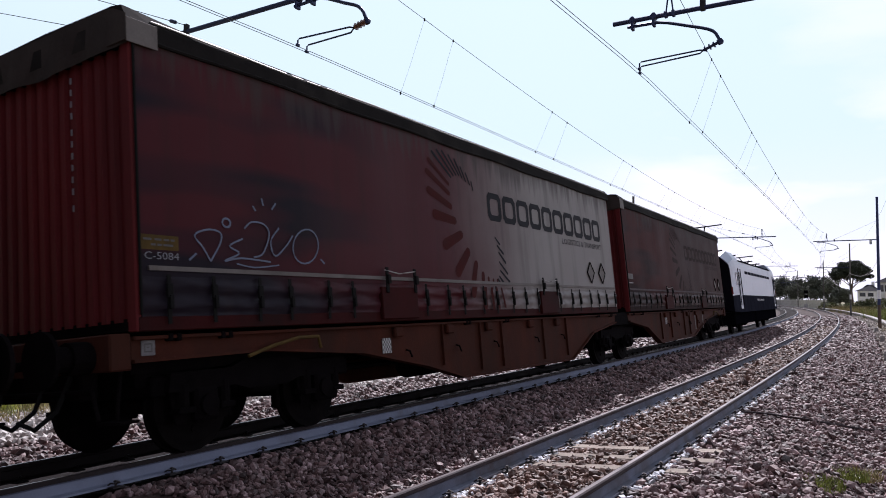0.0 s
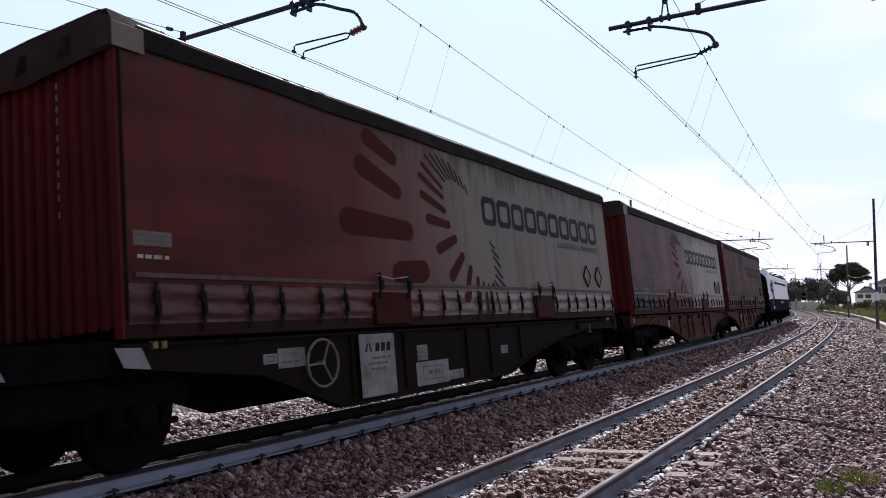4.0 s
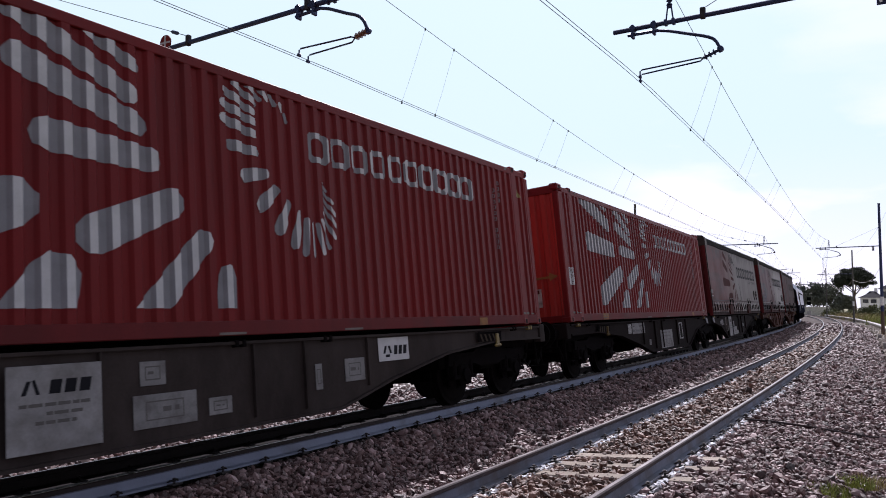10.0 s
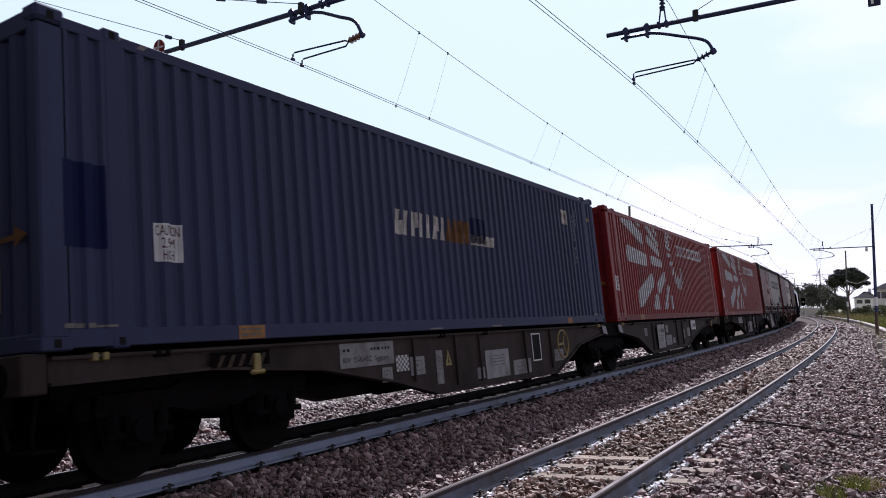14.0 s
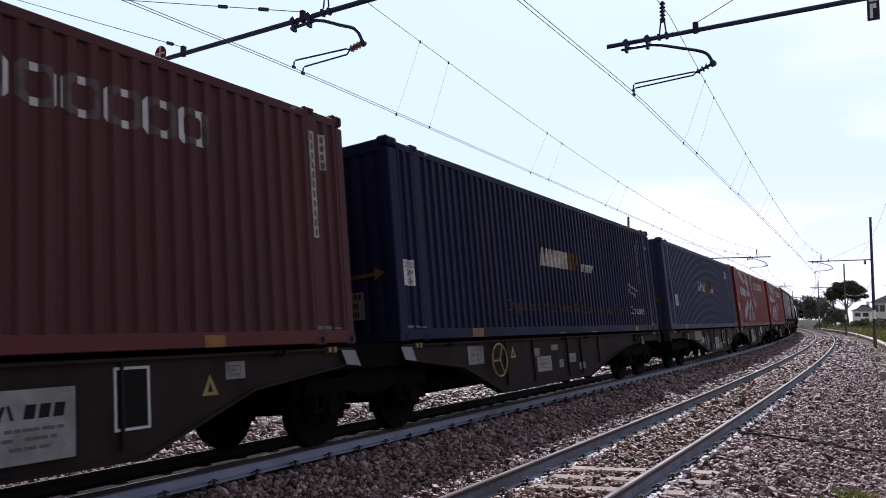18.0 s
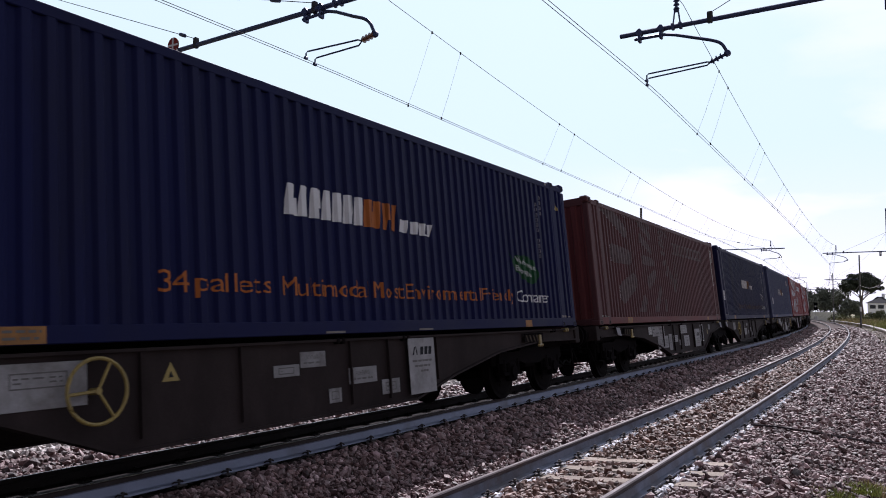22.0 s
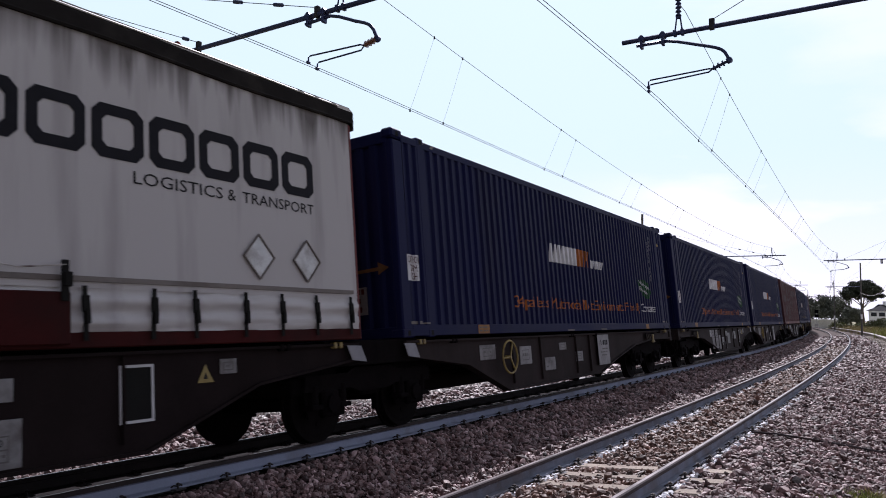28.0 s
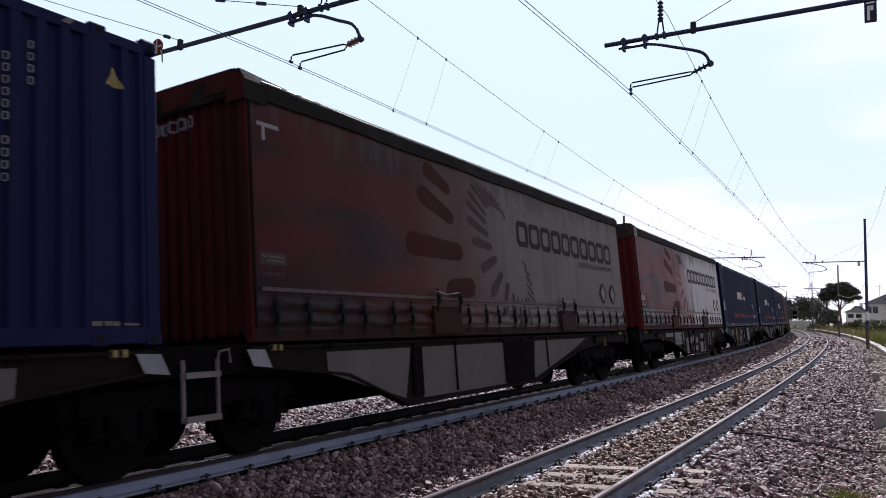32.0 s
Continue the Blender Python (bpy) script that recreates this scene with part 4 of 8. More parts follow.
for s in L_MASTS:
    mk = mast(s, -1, -SP, 9.5, 9.3, LT, s < 30)
    if 0 < s < 70:
        dsk = part("disc", rod(bmesh.new(), (-3.652, -0.03, 6.096), (-3.652, -0.05, 6.096), 0.135, 24), M["red_mark"], mk, "round red and white disc")
        part("disc_stripe", one_box(-3.67, -3.634, -0.056, -0.051, 5.97, 6.222), M["white_mark"], dsk)
        part("disc_stripe", one_box(-3.78, -3.525, -0.0505, -0.0500, 6.08, 6.112), M["white_mark"], dsk)
        part("hanging_strip", tube(bmesh.new(), [(-3.56, -0.04, 6.02), (-3.52, -0.04, 5.95), (-3.50, -0.04, 5.80)], 0.014, 6), M["white_mark"], mk, "short white hanging strip")
        part("post_insulator", insulator(rod(bmesh.new(), (-6.13, 0, 5.92), (-6.13, 0, 6.3), 0.02, 6), (-6.13, 0, 6.26), (-6.13, 0, 6.62), 0.06, 5), M["rubber"], mk)
        for p, q in (((-9.2, 7.5), (-6.13, 6.62)), ((-6.13, 6.62), (-5.0, 5.98))):
            part("stay_wire", rod(bmesh.new(), (p[0], 0, p[1]), (q[0], 0, q[1]), 0.007, 5), M["copper"], mk)

# wires run straight from mast to mast, so that they lie inside the curve between them
for name, tu, stag, half, sup, top, sag, mid, d0, pitch in (("overhead_line", 0.0, -0.415, 0.030, R_MASTS, 6.78, 0.88, 0.035, 15.78, 6.15), ("overhead_line", -SP, -0.530, 0.036, L_MASTS, 6.72, 0.78, -0.055, 11.09, 6.25)):
    ob = tagged(new(name), "overhead contact line with twin contact wires and droppers", "overhead line", kind="structure")

    def bow(s, sup=sup):
        for a, b in zip(sup[:-1], sup[1:]):
            if a <= s <= b:
                return 1 - (2 * (s - a) / (b - a) - 1) ** 2
        return 0.0
    ss = np.arange(sup[0], sup[-1], 1.5)
    for dx in (-half, half):
        part("contact_wire", tube(bmesh.new(), [spot(s, tu + stag + dx - 0.25 * bow(s), 5.30) for s in ss], 0.0048, 5), M["copper"], ob)
    part("messenger_wire", tube(bmesh.new(), [spot(s, tu + mid - 0.36 * bow(s), top - sag * bow(s)) for s in ss], 0.0052, 5), M["copper"], ob)
    s = d0
    while s < 200:
        for ds, dx in ((0, -half), (1.07, half)):
            q = s + ds
            lo, hi = spot(q, tu + stag + dx - 0.25 * bow(q), 5.30), spot(q, tu + mid - 0.36 * bow(q), top - sag * bow(q))
            kink = lo + (hi - lo) * 0.35 + np.array([0.012, 0, 0])
            bm = tube(bmesh.new(), [lo, kink, hi], 0.0022, 4)
            for c in (lo, hi):
                rod(bm, c - np.array([0, 0, 0.03]), c + np.array([0, 0, 0.018]), 0.014, 6)
            part("dropper", bm, M["copper"], ob)
        s += pitch
# slack pale cables from mast to mast
for s0, z0, s1, z1, zm in ((170.0, 7.0, 117.5, 5.4, 4.6), (117.5, 5.4, 65.0, 4.7, 4.3)):
    bm = bmesh.new()
    tube(bm, [spot(s0 + (s1 - s0) * k, 3.40, z0 + (z1 - z0) * k - 4 * ((z0 + z1) / 2 - zm) * k * (1 - k)) for k in np.linspace(0, 1, 17)], 0.014, 5)
    tagged(part("slack_cable", bm, M["kerb"]), "pale slack cable hanging between two masts", "cable")
# feeder wires and their strain insulators on the far side
fw = tagged(new("feeder_line"), "thin feeder wires with small insulators beside the overhead line", "overhead line", kind="structure")
v, f = sweep([(0.007 * math.cos(a), 0.007 * math.sin(a)) for a in np.linspace(0, 6.28, 5)[:-1]], -40, 223, 1.5, 3.95, 8.9)
from_arrays("feeder_wire", v, f, M["copper"], fw)


# ---- the train ----
LEN, HALF = 13.716, 6.858


def train_shift(t):
    k = t / 32.0
    return 117.840 * k + 37.090 * k * k + 13.600 * k ** 3 - 0.697 * k ** 4


def waves(y0, y1, pitch, depth, flat=0.40, slope=0.12):
    """Break points (along, depth) of trapezoid corrugation between y0 and y1."""
    n = max(1, round((y1 - y0) / pitch))
    p = (y1 - y0) / n
    out = [(y0, 0.0)]
    for i in range(n):
        a = y0 + i * p
        out += [(a + flat / 2 * p, 0.0), (a + (flat / 2 + slope) * p, depth), (a + (1 - flat / 2 - slope) * p, depth), (a + (1 - flat / 2) * p, 0.0)]
    out.append((y1, 0.0))
    return out


def wave_panel(bm, pts, x_out, z0, z1, side):
    """A corrugated sheet along y, its outer crests at x_out."""
    lo = [bm.verts.new((side * (x_out - d), y, z0)) for y, d in pts]
    hi = [bm.verts.new((side * (x_out - d), y, z1)) for y, d in pts]
    for i in range(len(pts) - 1):
        q = (lo[i], lo[i + 1], hi[i + 1], hi[i])
        bm.faces.new(q if side > 0 else q[::-1])
    return bm


def end_panel(bm, pts, y_out, z0, z1, side):
    lo = [bm.verts.new((x, side * (y_out - d), z0)) for x, d in pts]
    hi = [bm.verts.new((x, side * (y_out - d), z1)) for x, d in pts]
    for i in range(len(pts) - 1):
        q = (lo[i], lo[i + 1], hi[i + 1], hi[i])
        bm.faces.new(q if side < 0 else q[::-1])
    return bm


SIDE_PTS = waves(-6.70, -6.31, 0.20, 0.034, 0.36, 0.15) + waves(-6.13, 6.13, 0.219, 0.036, 0.36, 0.15) + waves(6.31, 6.70, 0.20, 0.034, 0.36, 0.15)
END_PTS = waves(-1.13, 1.13, 0.25, 0.045)
CURTAIN_PTS = [(y, 0.006 + 0.006 * math.sin(y * 3.3) * math.sin(y * 1.1 + 1)) for y in np.linspace(-6.80, 6.80, 49)]
FLAT_PTS = [(-50, 0.0), (50, 0.0)]


def decal(name, faces, key, parent, pts=FLAT_PTS, x_out=1.247, lift=0.005, zlim=None, label="", bm=None, end=False, worn=False, shade_key=""):
    """A printed mark that follows the sheet below it: outlines of (metres from the rear end, height)."""
    if bm is None:
        bm = bmesh.new()
        for face in faces:
            f = bm.faces.new([bm.verts.new((0, y - HALF, z)) for y, z in face])
            f.normal_update()
            if f.normal.x < 0:
                f.normal_flip()
    if x_out > 1.24:
        for v in bm.verts:
            v.co.z += 0.02
    ys = [v.co.y for v in bm.verts]
    if not ys:
        bm.free()
        return None
    lo, hi = min(ys), max(ys)
    for y, _ in pts:
        if lo < y < hi:
            bmesh.ops.bisect_plane(bm, geom=bm.verts[:] + bm.edges[:] + bm.faces[:], dist=1e-5, plane_co=(0, y, 0), plane_no=(0, 1, 0))
    if zlim:
        for z, no in ((zlim[0], -1), (zlim[1], 1)):
            bmesh.ops.bisect_plane(bm, geom=bm.verts[:] + bm.edges[:] + bm.faces[:], dist=1e-5, plane_co=(0, 0, z), plane_no=(0, 0, no), clear_outer=True)
    xs, ds = [p[0] for p in pts], [p[1] for p in pts]
    if worn:       # white on the flat troughs, dimmer on flanks and crests
        for f in bm.faces:
            f.material_index = 0 if float(np.interp(f.calc_center_median().y, xs, ds)) > 0.030 else 1
    if shade_key:    # corrugation shade painted in: troughs and flanks greyer than the crests
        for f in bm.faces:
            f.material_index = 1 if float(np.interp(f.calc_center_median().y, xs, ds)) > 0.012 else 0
    for v in bm.verts:
        v.co.x = x_out - float(np.interp(v.co.y, xs, ds)) + lift
    if end:      # turn the mark round onto the rear end wall
        for v in bm.verts:
            v.co = Vector((v.co.y, -v.co.x, v.co.z))
    ob = part(name, bm, M[key], parent, label)
    if shade_key or worn:
        ob.data.materials.append(M[shade_key or "dim_mark"])
    if name.endswith("print"):
        tagged(ob, label, kind="stuff")
    return ob


def words(text, y0, y1, z0, z1, shear=0.0, vertical=False):
    bm = text_bm(text, 1.0)
    xs, ys = [v.co.x for v in bm.verts], [v.co.y for v in bm.verts]
    a, b, c, d = min(xs), max(xs), min(ys), max(ys)
    for v in bm.verts:
        fx, fy = (v.co.x - a) / (b - a), (v.co.y - c) / (d - c)
        v.co = Vector((0, y0 + fx * (y1 - y0) - HALF, z0 + fy * (z1 - z0) + shear * fx))
    return bm


def rect(y0, y1, z0, z1, slant=0.0):
    return [(y0, z0), (y1, z0), (y1 + slant, z1), (y0 + slant, z1)]


def ring(y0, y1, z0, z1, w, cut=0.15):
    """Eight quads round an opening: a squarish loop with clipped corners."""
    c = (y1 - y0) * cut
    out = [(y0 + c, z0), (y1 - c, z0), (y1, z0 + c), (y1, z1 - c), (y1 - c, z1), (y0 + c, z1), (y0, z1 - c), (y0, z0 + c)]
    k = c * 0.6
    inn = [(y0 + w + k, z0 + w), (y1 - w - k, z0 + w), (y1 - w, z0 + w + k), (y1 - w, z1 - w - k), (y1 - w - k, z1 - w), (y0 + w + k, z1 - w), (y0 + w, z1 - w - k), (y0 + w, z0 + w + k)]
    return [[out[i], out[(i + 1) % 8], inn[(i + 1) % 8], inn[i]] for i in range(8)]


def emblem_row(y0, y1, z0, z1, w):
    """The haulier's mark: a row of ten plain squarish loops."""
    n, out = 10, []
    p = (y1 - y0) / n
    for i in range(n):
        out.append(ring(y0 + i * p + 0.03 * p, y0 + (i + 1) * p - 0.07 * p, z0, z1, w))
    return out


def ray_shape(cy, cz, ang, r0, r1, w0, w1):
    """One blunt ray of the sun mark."""
    a = math.radians(ang)
    d, n = Vector((math.cos(a), math.sin(a))), Vector((-math.sin(a), math.cos(a)))
    out = []
    for r, w, s in ((r0, w0, -1), (r1, w1, 1)):
        for k in range(5):
            t = -math.pi / 2 + math.pi * k / 4
            out.append(Vector((cy, cz)) + d * (r + s * 0.5 * w * math.cos(t)) + n * (s * 0.5 * w * math.sin(t)))
    return [(p.x, p.y) for p in out]


def bars(y0, y1, z0, z1, rows, seed, fill=0.75):
    """Unreadable print: rows of plain bars."""
    g, out = random.Random(seed), []
    h = (z1 - z0) / rows
    for r in range(rows):
        y = y0
        while y < y1 - 0.02:
            w = min(g.uniform(0.06, 0.16), y1 - y)
            if g.random() < 0.85:
                out.append(rect(y, y + w * fill, z0 + r * h + h * 0.34, z0 + (r + 1) * h - h * 0.26))
            y += w
    return out


def code_column(y, z0, z1, n, w=0.075):
    h, out = (z1 - z0) / n, []
    for i in range(n):
        if i % 7 != 4:
            out.append(ring(y, y + w, z0 + i * h + h * 0.12, z0 + (i + 1) * h - h * 0.22, 0.009, 0.2))
    return out


REAR = 0.09


def container(name, key, label, plain=False, caution=0.10):
    """A 45-foot corrugated steel container; origin at its middle on the rail-top plane."""
    ob = tagged(new(name), label, "container", group="containers on the train")
    m = M[key]
    for side, nm in ((1, "side_wall"), (-1, "side_wall")):
        part(nm, wave_panel(bmesh.new(), SIDE_PTS, 1.247, DECK + 0.17, TOP - 0.10, side), m, ob)
        bm = one_box(side * 1.20, side * 1.25, -6.72, 6.72, DECK + 0.02, DECK + 0.175, 0.008)
        r = part("bottom_rail", bm, M["dull_red"] if key == "red" else m, ob)
        for y in (-1.05, 0.95):
            part("fork_pocket_lip", one_box(side * 1.247, side * 1.254, y, y + 0.36, DECK + 0.03, DECK + 0.055), M["strip"], r)
        part("top_rail", one_box(side * 1.19, side * 1.25, -6.72, 6.72, TOP - 0.11, TOP, 0.008), m, ob)
        for y in (-6.22, 6.22):
            part("inner_post", one_box(side * 1.20, side * 1.251, y - 0.085, y + 0.085, DECK + 0.02, TOP - 0.05, 0.01), m, ob)
    for y in (-1, 1):
        e = REAR if y < 0 else 0.0
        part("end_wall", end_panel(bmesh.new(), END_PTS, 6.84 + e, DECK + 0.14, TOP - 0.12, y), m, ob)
        part("end_sill", one_box(-1.14, 1.14, y * 6.72, y * (6.85 + e), DECK + 0.01, DECK + 0.16, 0.01), m, ob)
        part("end_header", one_box(-1.14, 1.14, y * 6.72, y * (6.85 + e), TOP - 0.14, TOP + 0.035, 0.01), m, ob)
        for x in (-1, 1):
            part("corner_post", one_box(x * 1.12, x * 1.25, y * 6.70, y * (6.858 + e), DECK + 0.1, TOP - 0.1, 0.02), m, ob)
            for y0, y1 in ((6.68, 6.87 + e), (6.13, 6.31)):
                for z in (DECK + 0.06, TOP - 0.018):
                    high = z > 3 and y0 > 6.5
                    bm = one_box(x * 1.155 - 0.10, x * 1.155 + 0.10, y * y0, y * y1, z - 0.06, z + (0.085 if high else 0.06), 0.03 if high else 0.015)
                    cst = part("corner_casting", bm, m, ob)
                    if x > 0:
                        c = y * (y0 + y1) / 2
                        part("casting_hole", one_box(1.252, 1.2565, c - 0.032, c + 0.032, z - 0.035, z + 0.035), M["rubber"], cst)
    for y in (0.62, 0.90, 12.72, 13.02):
        decal("edge_stripe", [rect(y, y + 0.08, TOP - 0.085, TOP - 0.035, 0.05)], "strip", ob, x_out=1.2515, lift=0.003)
    bm = one_box(-1.2, 1.2, -6.72, 6.72, TOP - 0.07, TOP - 0.04)
    for i in range(44):
        y = -6.5 + i * 0.3
        box(bm, -1.12, 1.12, y, y + 0.14, TOP - 0.045, TOP - 0.022)
    part("roof", bm, m, ob)
    part("floor", one_box(-1.2, 1.2, -6.7, 6.7, DECK + 0.02, DECK + 0.12), M["iron"], ob)
    # marks that all of them carry
    dc = lambda nm, fs, k, **kw: decal(nm, fs, k, ob, SIDE_PTS, **kw)
    if not plain:
        yy, zz = caution, 1.97
        dc("caution_panel", [rect(yy, yy + 0.31, zz, zz + 0.37)], "white_mark", label="white caution panel")
        for word, a, b, z in (("CAUTION", 0.02, 0.29, 0.25), ("2.9M", 0.07, 0.24, 0.13), ("HIGH", 0.08, 0.23, 0.015)):
            dc("caution_word", [], "dull_red_mark", bm=words(word, yy + a, yy + b, zz + z, zz + z + 0.10), lift=0.008)
        dc("warning_triangle", [[(13.15, 3.56), (13.35, 3.56), (13.25, 3.76)]], "yellow", label="dull yellow warning triangle")
    for loop in [] if plain else code_column(12.24, 2.50, 3.72, 12, 0.042) + code_column(12.45, 3.36, 3.78, 4, 0.042):
        dc("code_loop", loop, "soiled_shade_mark", lift=0.006)
    decal("height_sticker", [rect(11.29, 11.56, 1.20, 1.32)], "dull_orange", ob, x_out=1.2515, lift=0.003, label="dull orange height sticker")
    decal("height_sticker", [rect(2.02, 2.40, 1.205, 1.345)], "dull_orange", ob, x_out=1.2515, lift=0.003)
    decal("sticker_print", bars(2.05, 2.37, 1.22, 1.33, 2, 6), "print", ob, x_out=1.2515, lift=0.005)
    decal("maker_bar", [rect(13.0, 13.1, 1.362, 1.402), rect(13.12, 13.2, 1.362, 1.402), rect(13.22, 13.3, 1.362, 1.402), rect(13.32, 13.5, 1.365, 1.385)], "strip", ob, SIDE_PTS, lift=0.006)
    decal("maker_bar", [rect(0.1, 0.2, 1.362, 1.402), rect(0.22, 0.3, 1.362, 1.402), rect(0.32, 0.4, 1.362, 1.402), rect(0.42, 0.6, 1.365, 1.385)], "strip", ob, SIDE_PTS, lift=0.006)
    if plain:
        return ob
    part("end_caution_panel", one_box(0.32, 0.66, -6.852 - REAR, -6.846 - REAR, 1.56, 1.95), M["grey_mark" if key == "red" else "strip"], ob, "white caution panel")
    for a, b, z in ((0.34, 0.64, 1.85), (0.40, 0.56, 1.72), (0.40, 0.58, 1.60)):
        for k in range(4):
            x0 = a + (b - a) * k / 4
            part("caution_print", one_box(x0, x0 + (b - a) * 0.17, -6.854 - REAR, -6.852 - REAR, z, z + 0.075), M["dull_red_mark"], ob)
    part("end_caution_panel", one_box(-0.84, -0.70, -6.852 - REAR, -6.846 - REAR, 1.44, 1.86), M["grey_mark" if key == "red" else "strip"], ob, "white caution panel")
    if key == "red":
        bm = bmesh.new()
        bm.faces.new([bm.verts.new(p) for p in ((-0.37, -6.856 - REAR, 3.53), (-0.19, -6.856 - REAR, 3.53), (-0.27, -6.856 - REAR, 3.75))])
        part("end_triangle", bm, M["grey_mark"], ob, "faded warning triangle")
    for i in range(11):
        z = 3.72 - i * 0.115 - (0.08 if i > 3 else 0)
        part("end_code", one_box(0.40, 0.435, -6.852 - REAR, -6.846 - REAR, z, z + 0.075), M["grey_mark"], ob)
    bm = bmesh.new()
    bm.faces.new([bm.verts.new((x, -6.856 - REAR, z)) for x, z in ((-0.85, 2.10), (0.88, 2.155), (0.88, 2.095), (1.07, 2.185), (0.88, 2.275), (0.88, 2.205), (-0.85, 2.14))])
    part("end_arrow", bm, M["dull_orange" if key == "red" else "sooty_orange"], ob, "worn orange arrow")
    return ob


# the sun mark on the steel sheets: outer end, inner end, width
SUN_LOW = [(6.04, 3.24, 6.53, 3.21, 0.13), (6.21, 2.91, 6.64, 3.00, 0.16), (6.45, 2.57, 6.80, 2.87, 0.17), (6.75, 2.32, 6.98, 2.74, 0.15), (7.01, 2.17, 7.13, 2.63, 0.12),
           (7.20, 2.09, 7.25, 2.56, 0.09), (7.36, 2.08, 7.35, 2.52, 0.08), (7.52, 2.12, 7.44, 2.52, 0.07), (7.66, 2.20, 7.50, 2.57, 0.06), (7.75, 2.33, 7.54, 2.66, 0.055),
           (7.78, 2.48, 7.56, 2.76, 0.05), (7.78, 2.62, 7.56, 2.85, 0.05), (7.74, 2.77, 7.56, 2.94, 0.045), (7.66, 2.92, 7.55, 3.03, 0.045)]
SUN_HIGH = [(5.95, 3.52, 6.49, 3.40, 0.12), (5.96, 3.69, 6.49, 3.54, 0.11), (6.01, 3.85, 6.47, 3.65, 0.10), (6.15, 3.95, 6.52, 3.76, 0.09), (6.35, 3.99, 6.59, 3.83, 0.08),
            (6.56, 3.99, 6.68, 3.84, 0.07), (6.73, 3.97, 6.81, 3.81, 0.06), (6.86, 3.88, 6.92, 3.74, 0.055), (6.97, 3.78, 7.00, 3.65, 0.05)]
SUN_WIDE = [(1.25, 4.05, 3.30, 3.46, 0.40), (2.50, 4.08, 3.12, 3.90, 0.20), (1.40, 3.02, 3.52, 2.90, 0.46), (2.10, 1.70, 3.98, 2.42, 0.52), (3.75, 1.10, 4.24, 1.94, 0.62), (3.65, 4.03, 4.95, 3.44, 0.24),
            (4.40, 4.02, 4.98, 3.74, 0.16), (3.70, 3.58, 5.05, 3.17, 0.28), (3.92, 2.95, 5.20, 2.88, 0.30), (4.33, 2.06, 5.46, 2.57, 0.37), (4.85, 1.25, 5.75, 2.25, 0.31), (5.93, 1.20, 5.99, 1.94, 0.30)]


WORN_WIDE = [(0.75, 4.15, 2.72, 3.48, 0.42), (2.20, 4.18, 2.86, 3.95, 0.25), (1.20, 2.92, 2.97, 2.88, 0.48), (1.72, 1.88, 3.19, 2.34, 0.55), (3.20, 1.20, 3.95, 1.90, 0.45), (3.75, 4.02, 4.99, 3.58, 0.28),
             (4.40, 4.12, 5.05, 3.83, 0.20), (3.80, 3.55, 4.92, 3.17, 0.26), (3.92, 2.90, 5.12, 2.87, 0.28), (4.21, 2.20, 5.17, 2.61, 0.35), (4.72, 1.36, 5.60, 2.20, 0.30), (5.75, 1.30, 6.03, 1.86, 0.22)]


def blunt(y0, z0, y1, z1, w):
    """A blunt ray from its outer to its inner end, a little narrower inside."""
    d = math.hypot(y1 - y0, z1 - z0)
    k = w * 0.42 / d
    return ray_shape(y0, z0, math.degrees(math.atan2(z1 - z0, y1 - y0)), d * k, d * (1 - k), w, w * 0.8)


def haulier_container(key, mark, label, worn=False):
    ob = container("container", key, label, plain=worn)
    dc = lambda nm, fs, k=mark, **kw: decal(nm, fs, k, ob, SIDE_PTS, zlim=(1.50, TOP - 0.12), worn=worn, shade_key="" if worn else "soiled_shade_mark", **kw)
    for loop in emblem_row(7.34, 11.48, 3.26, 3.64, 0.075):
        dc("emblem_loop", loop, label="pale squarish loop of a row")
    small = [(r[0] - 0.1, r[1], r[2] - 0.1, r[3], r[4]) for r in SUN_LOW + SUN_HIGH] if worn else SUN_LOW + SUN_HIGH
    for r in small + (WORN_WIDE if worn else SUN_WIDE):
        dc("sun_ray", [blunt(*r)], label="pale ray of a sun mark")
    if worn:
        for y, z, n, pts, x in ((13.03, 2.47, 11, FLAT_PTS, 1.251), (13.25, 3.35, 4, SIDE_PTS, 1.247)):
            st = decal("code_strip", [rect(y, y + 0.09, z, 3.81)], "grey_mark", ob, pts, x_out=x, lift=0.004, label="long white strip with worn print")
            h = (3.79 - z) / n
            for k in range(n):
                decal("code_bar", [rect(y + 0.025, y + 0.065, z + 0.02 + k * h, z + 0.02 + (k + 0.68) * h)], "print", st, pts, x_out=x, lift=0.008)
        for ch in ob.children:
            if ch.name.startswith("bottom_rail"):
                ch.data.materials[0] = M["brown"]
    cs, k, zc = (HALF - 0.30, 0.62, 2.66) if worn else (HALF - 0.37, 0.76, 2.90)
    for r in SUN_LOW + SUN_HIGH:
        q = (cs + (r[0] - 6.95) * k, zc + (r[1] - 3.0) * k, cs + (r[2] - 6.95) * k, zc + (r[3] - 3.0) * k, r[4] * k)
        decal("end_sun_ray", [blunt(*q)], "grey_mark" if worn else mark, ob, END_PTS, x_out=6.84 + REAR, lift=0.006, end=True, label="small pale ray")
    return ob


SLOGAN = (("34", 3.50, 3.83), ("pallets", 3.93, 4.96), ("Multimodal", 5.12, 6.71), ("Most", 6.81, 7.50), ("Environmental", 7.59, 9.70), ("Friendly", 9.80, 10.95), ("Container", 11.09, 12.49))


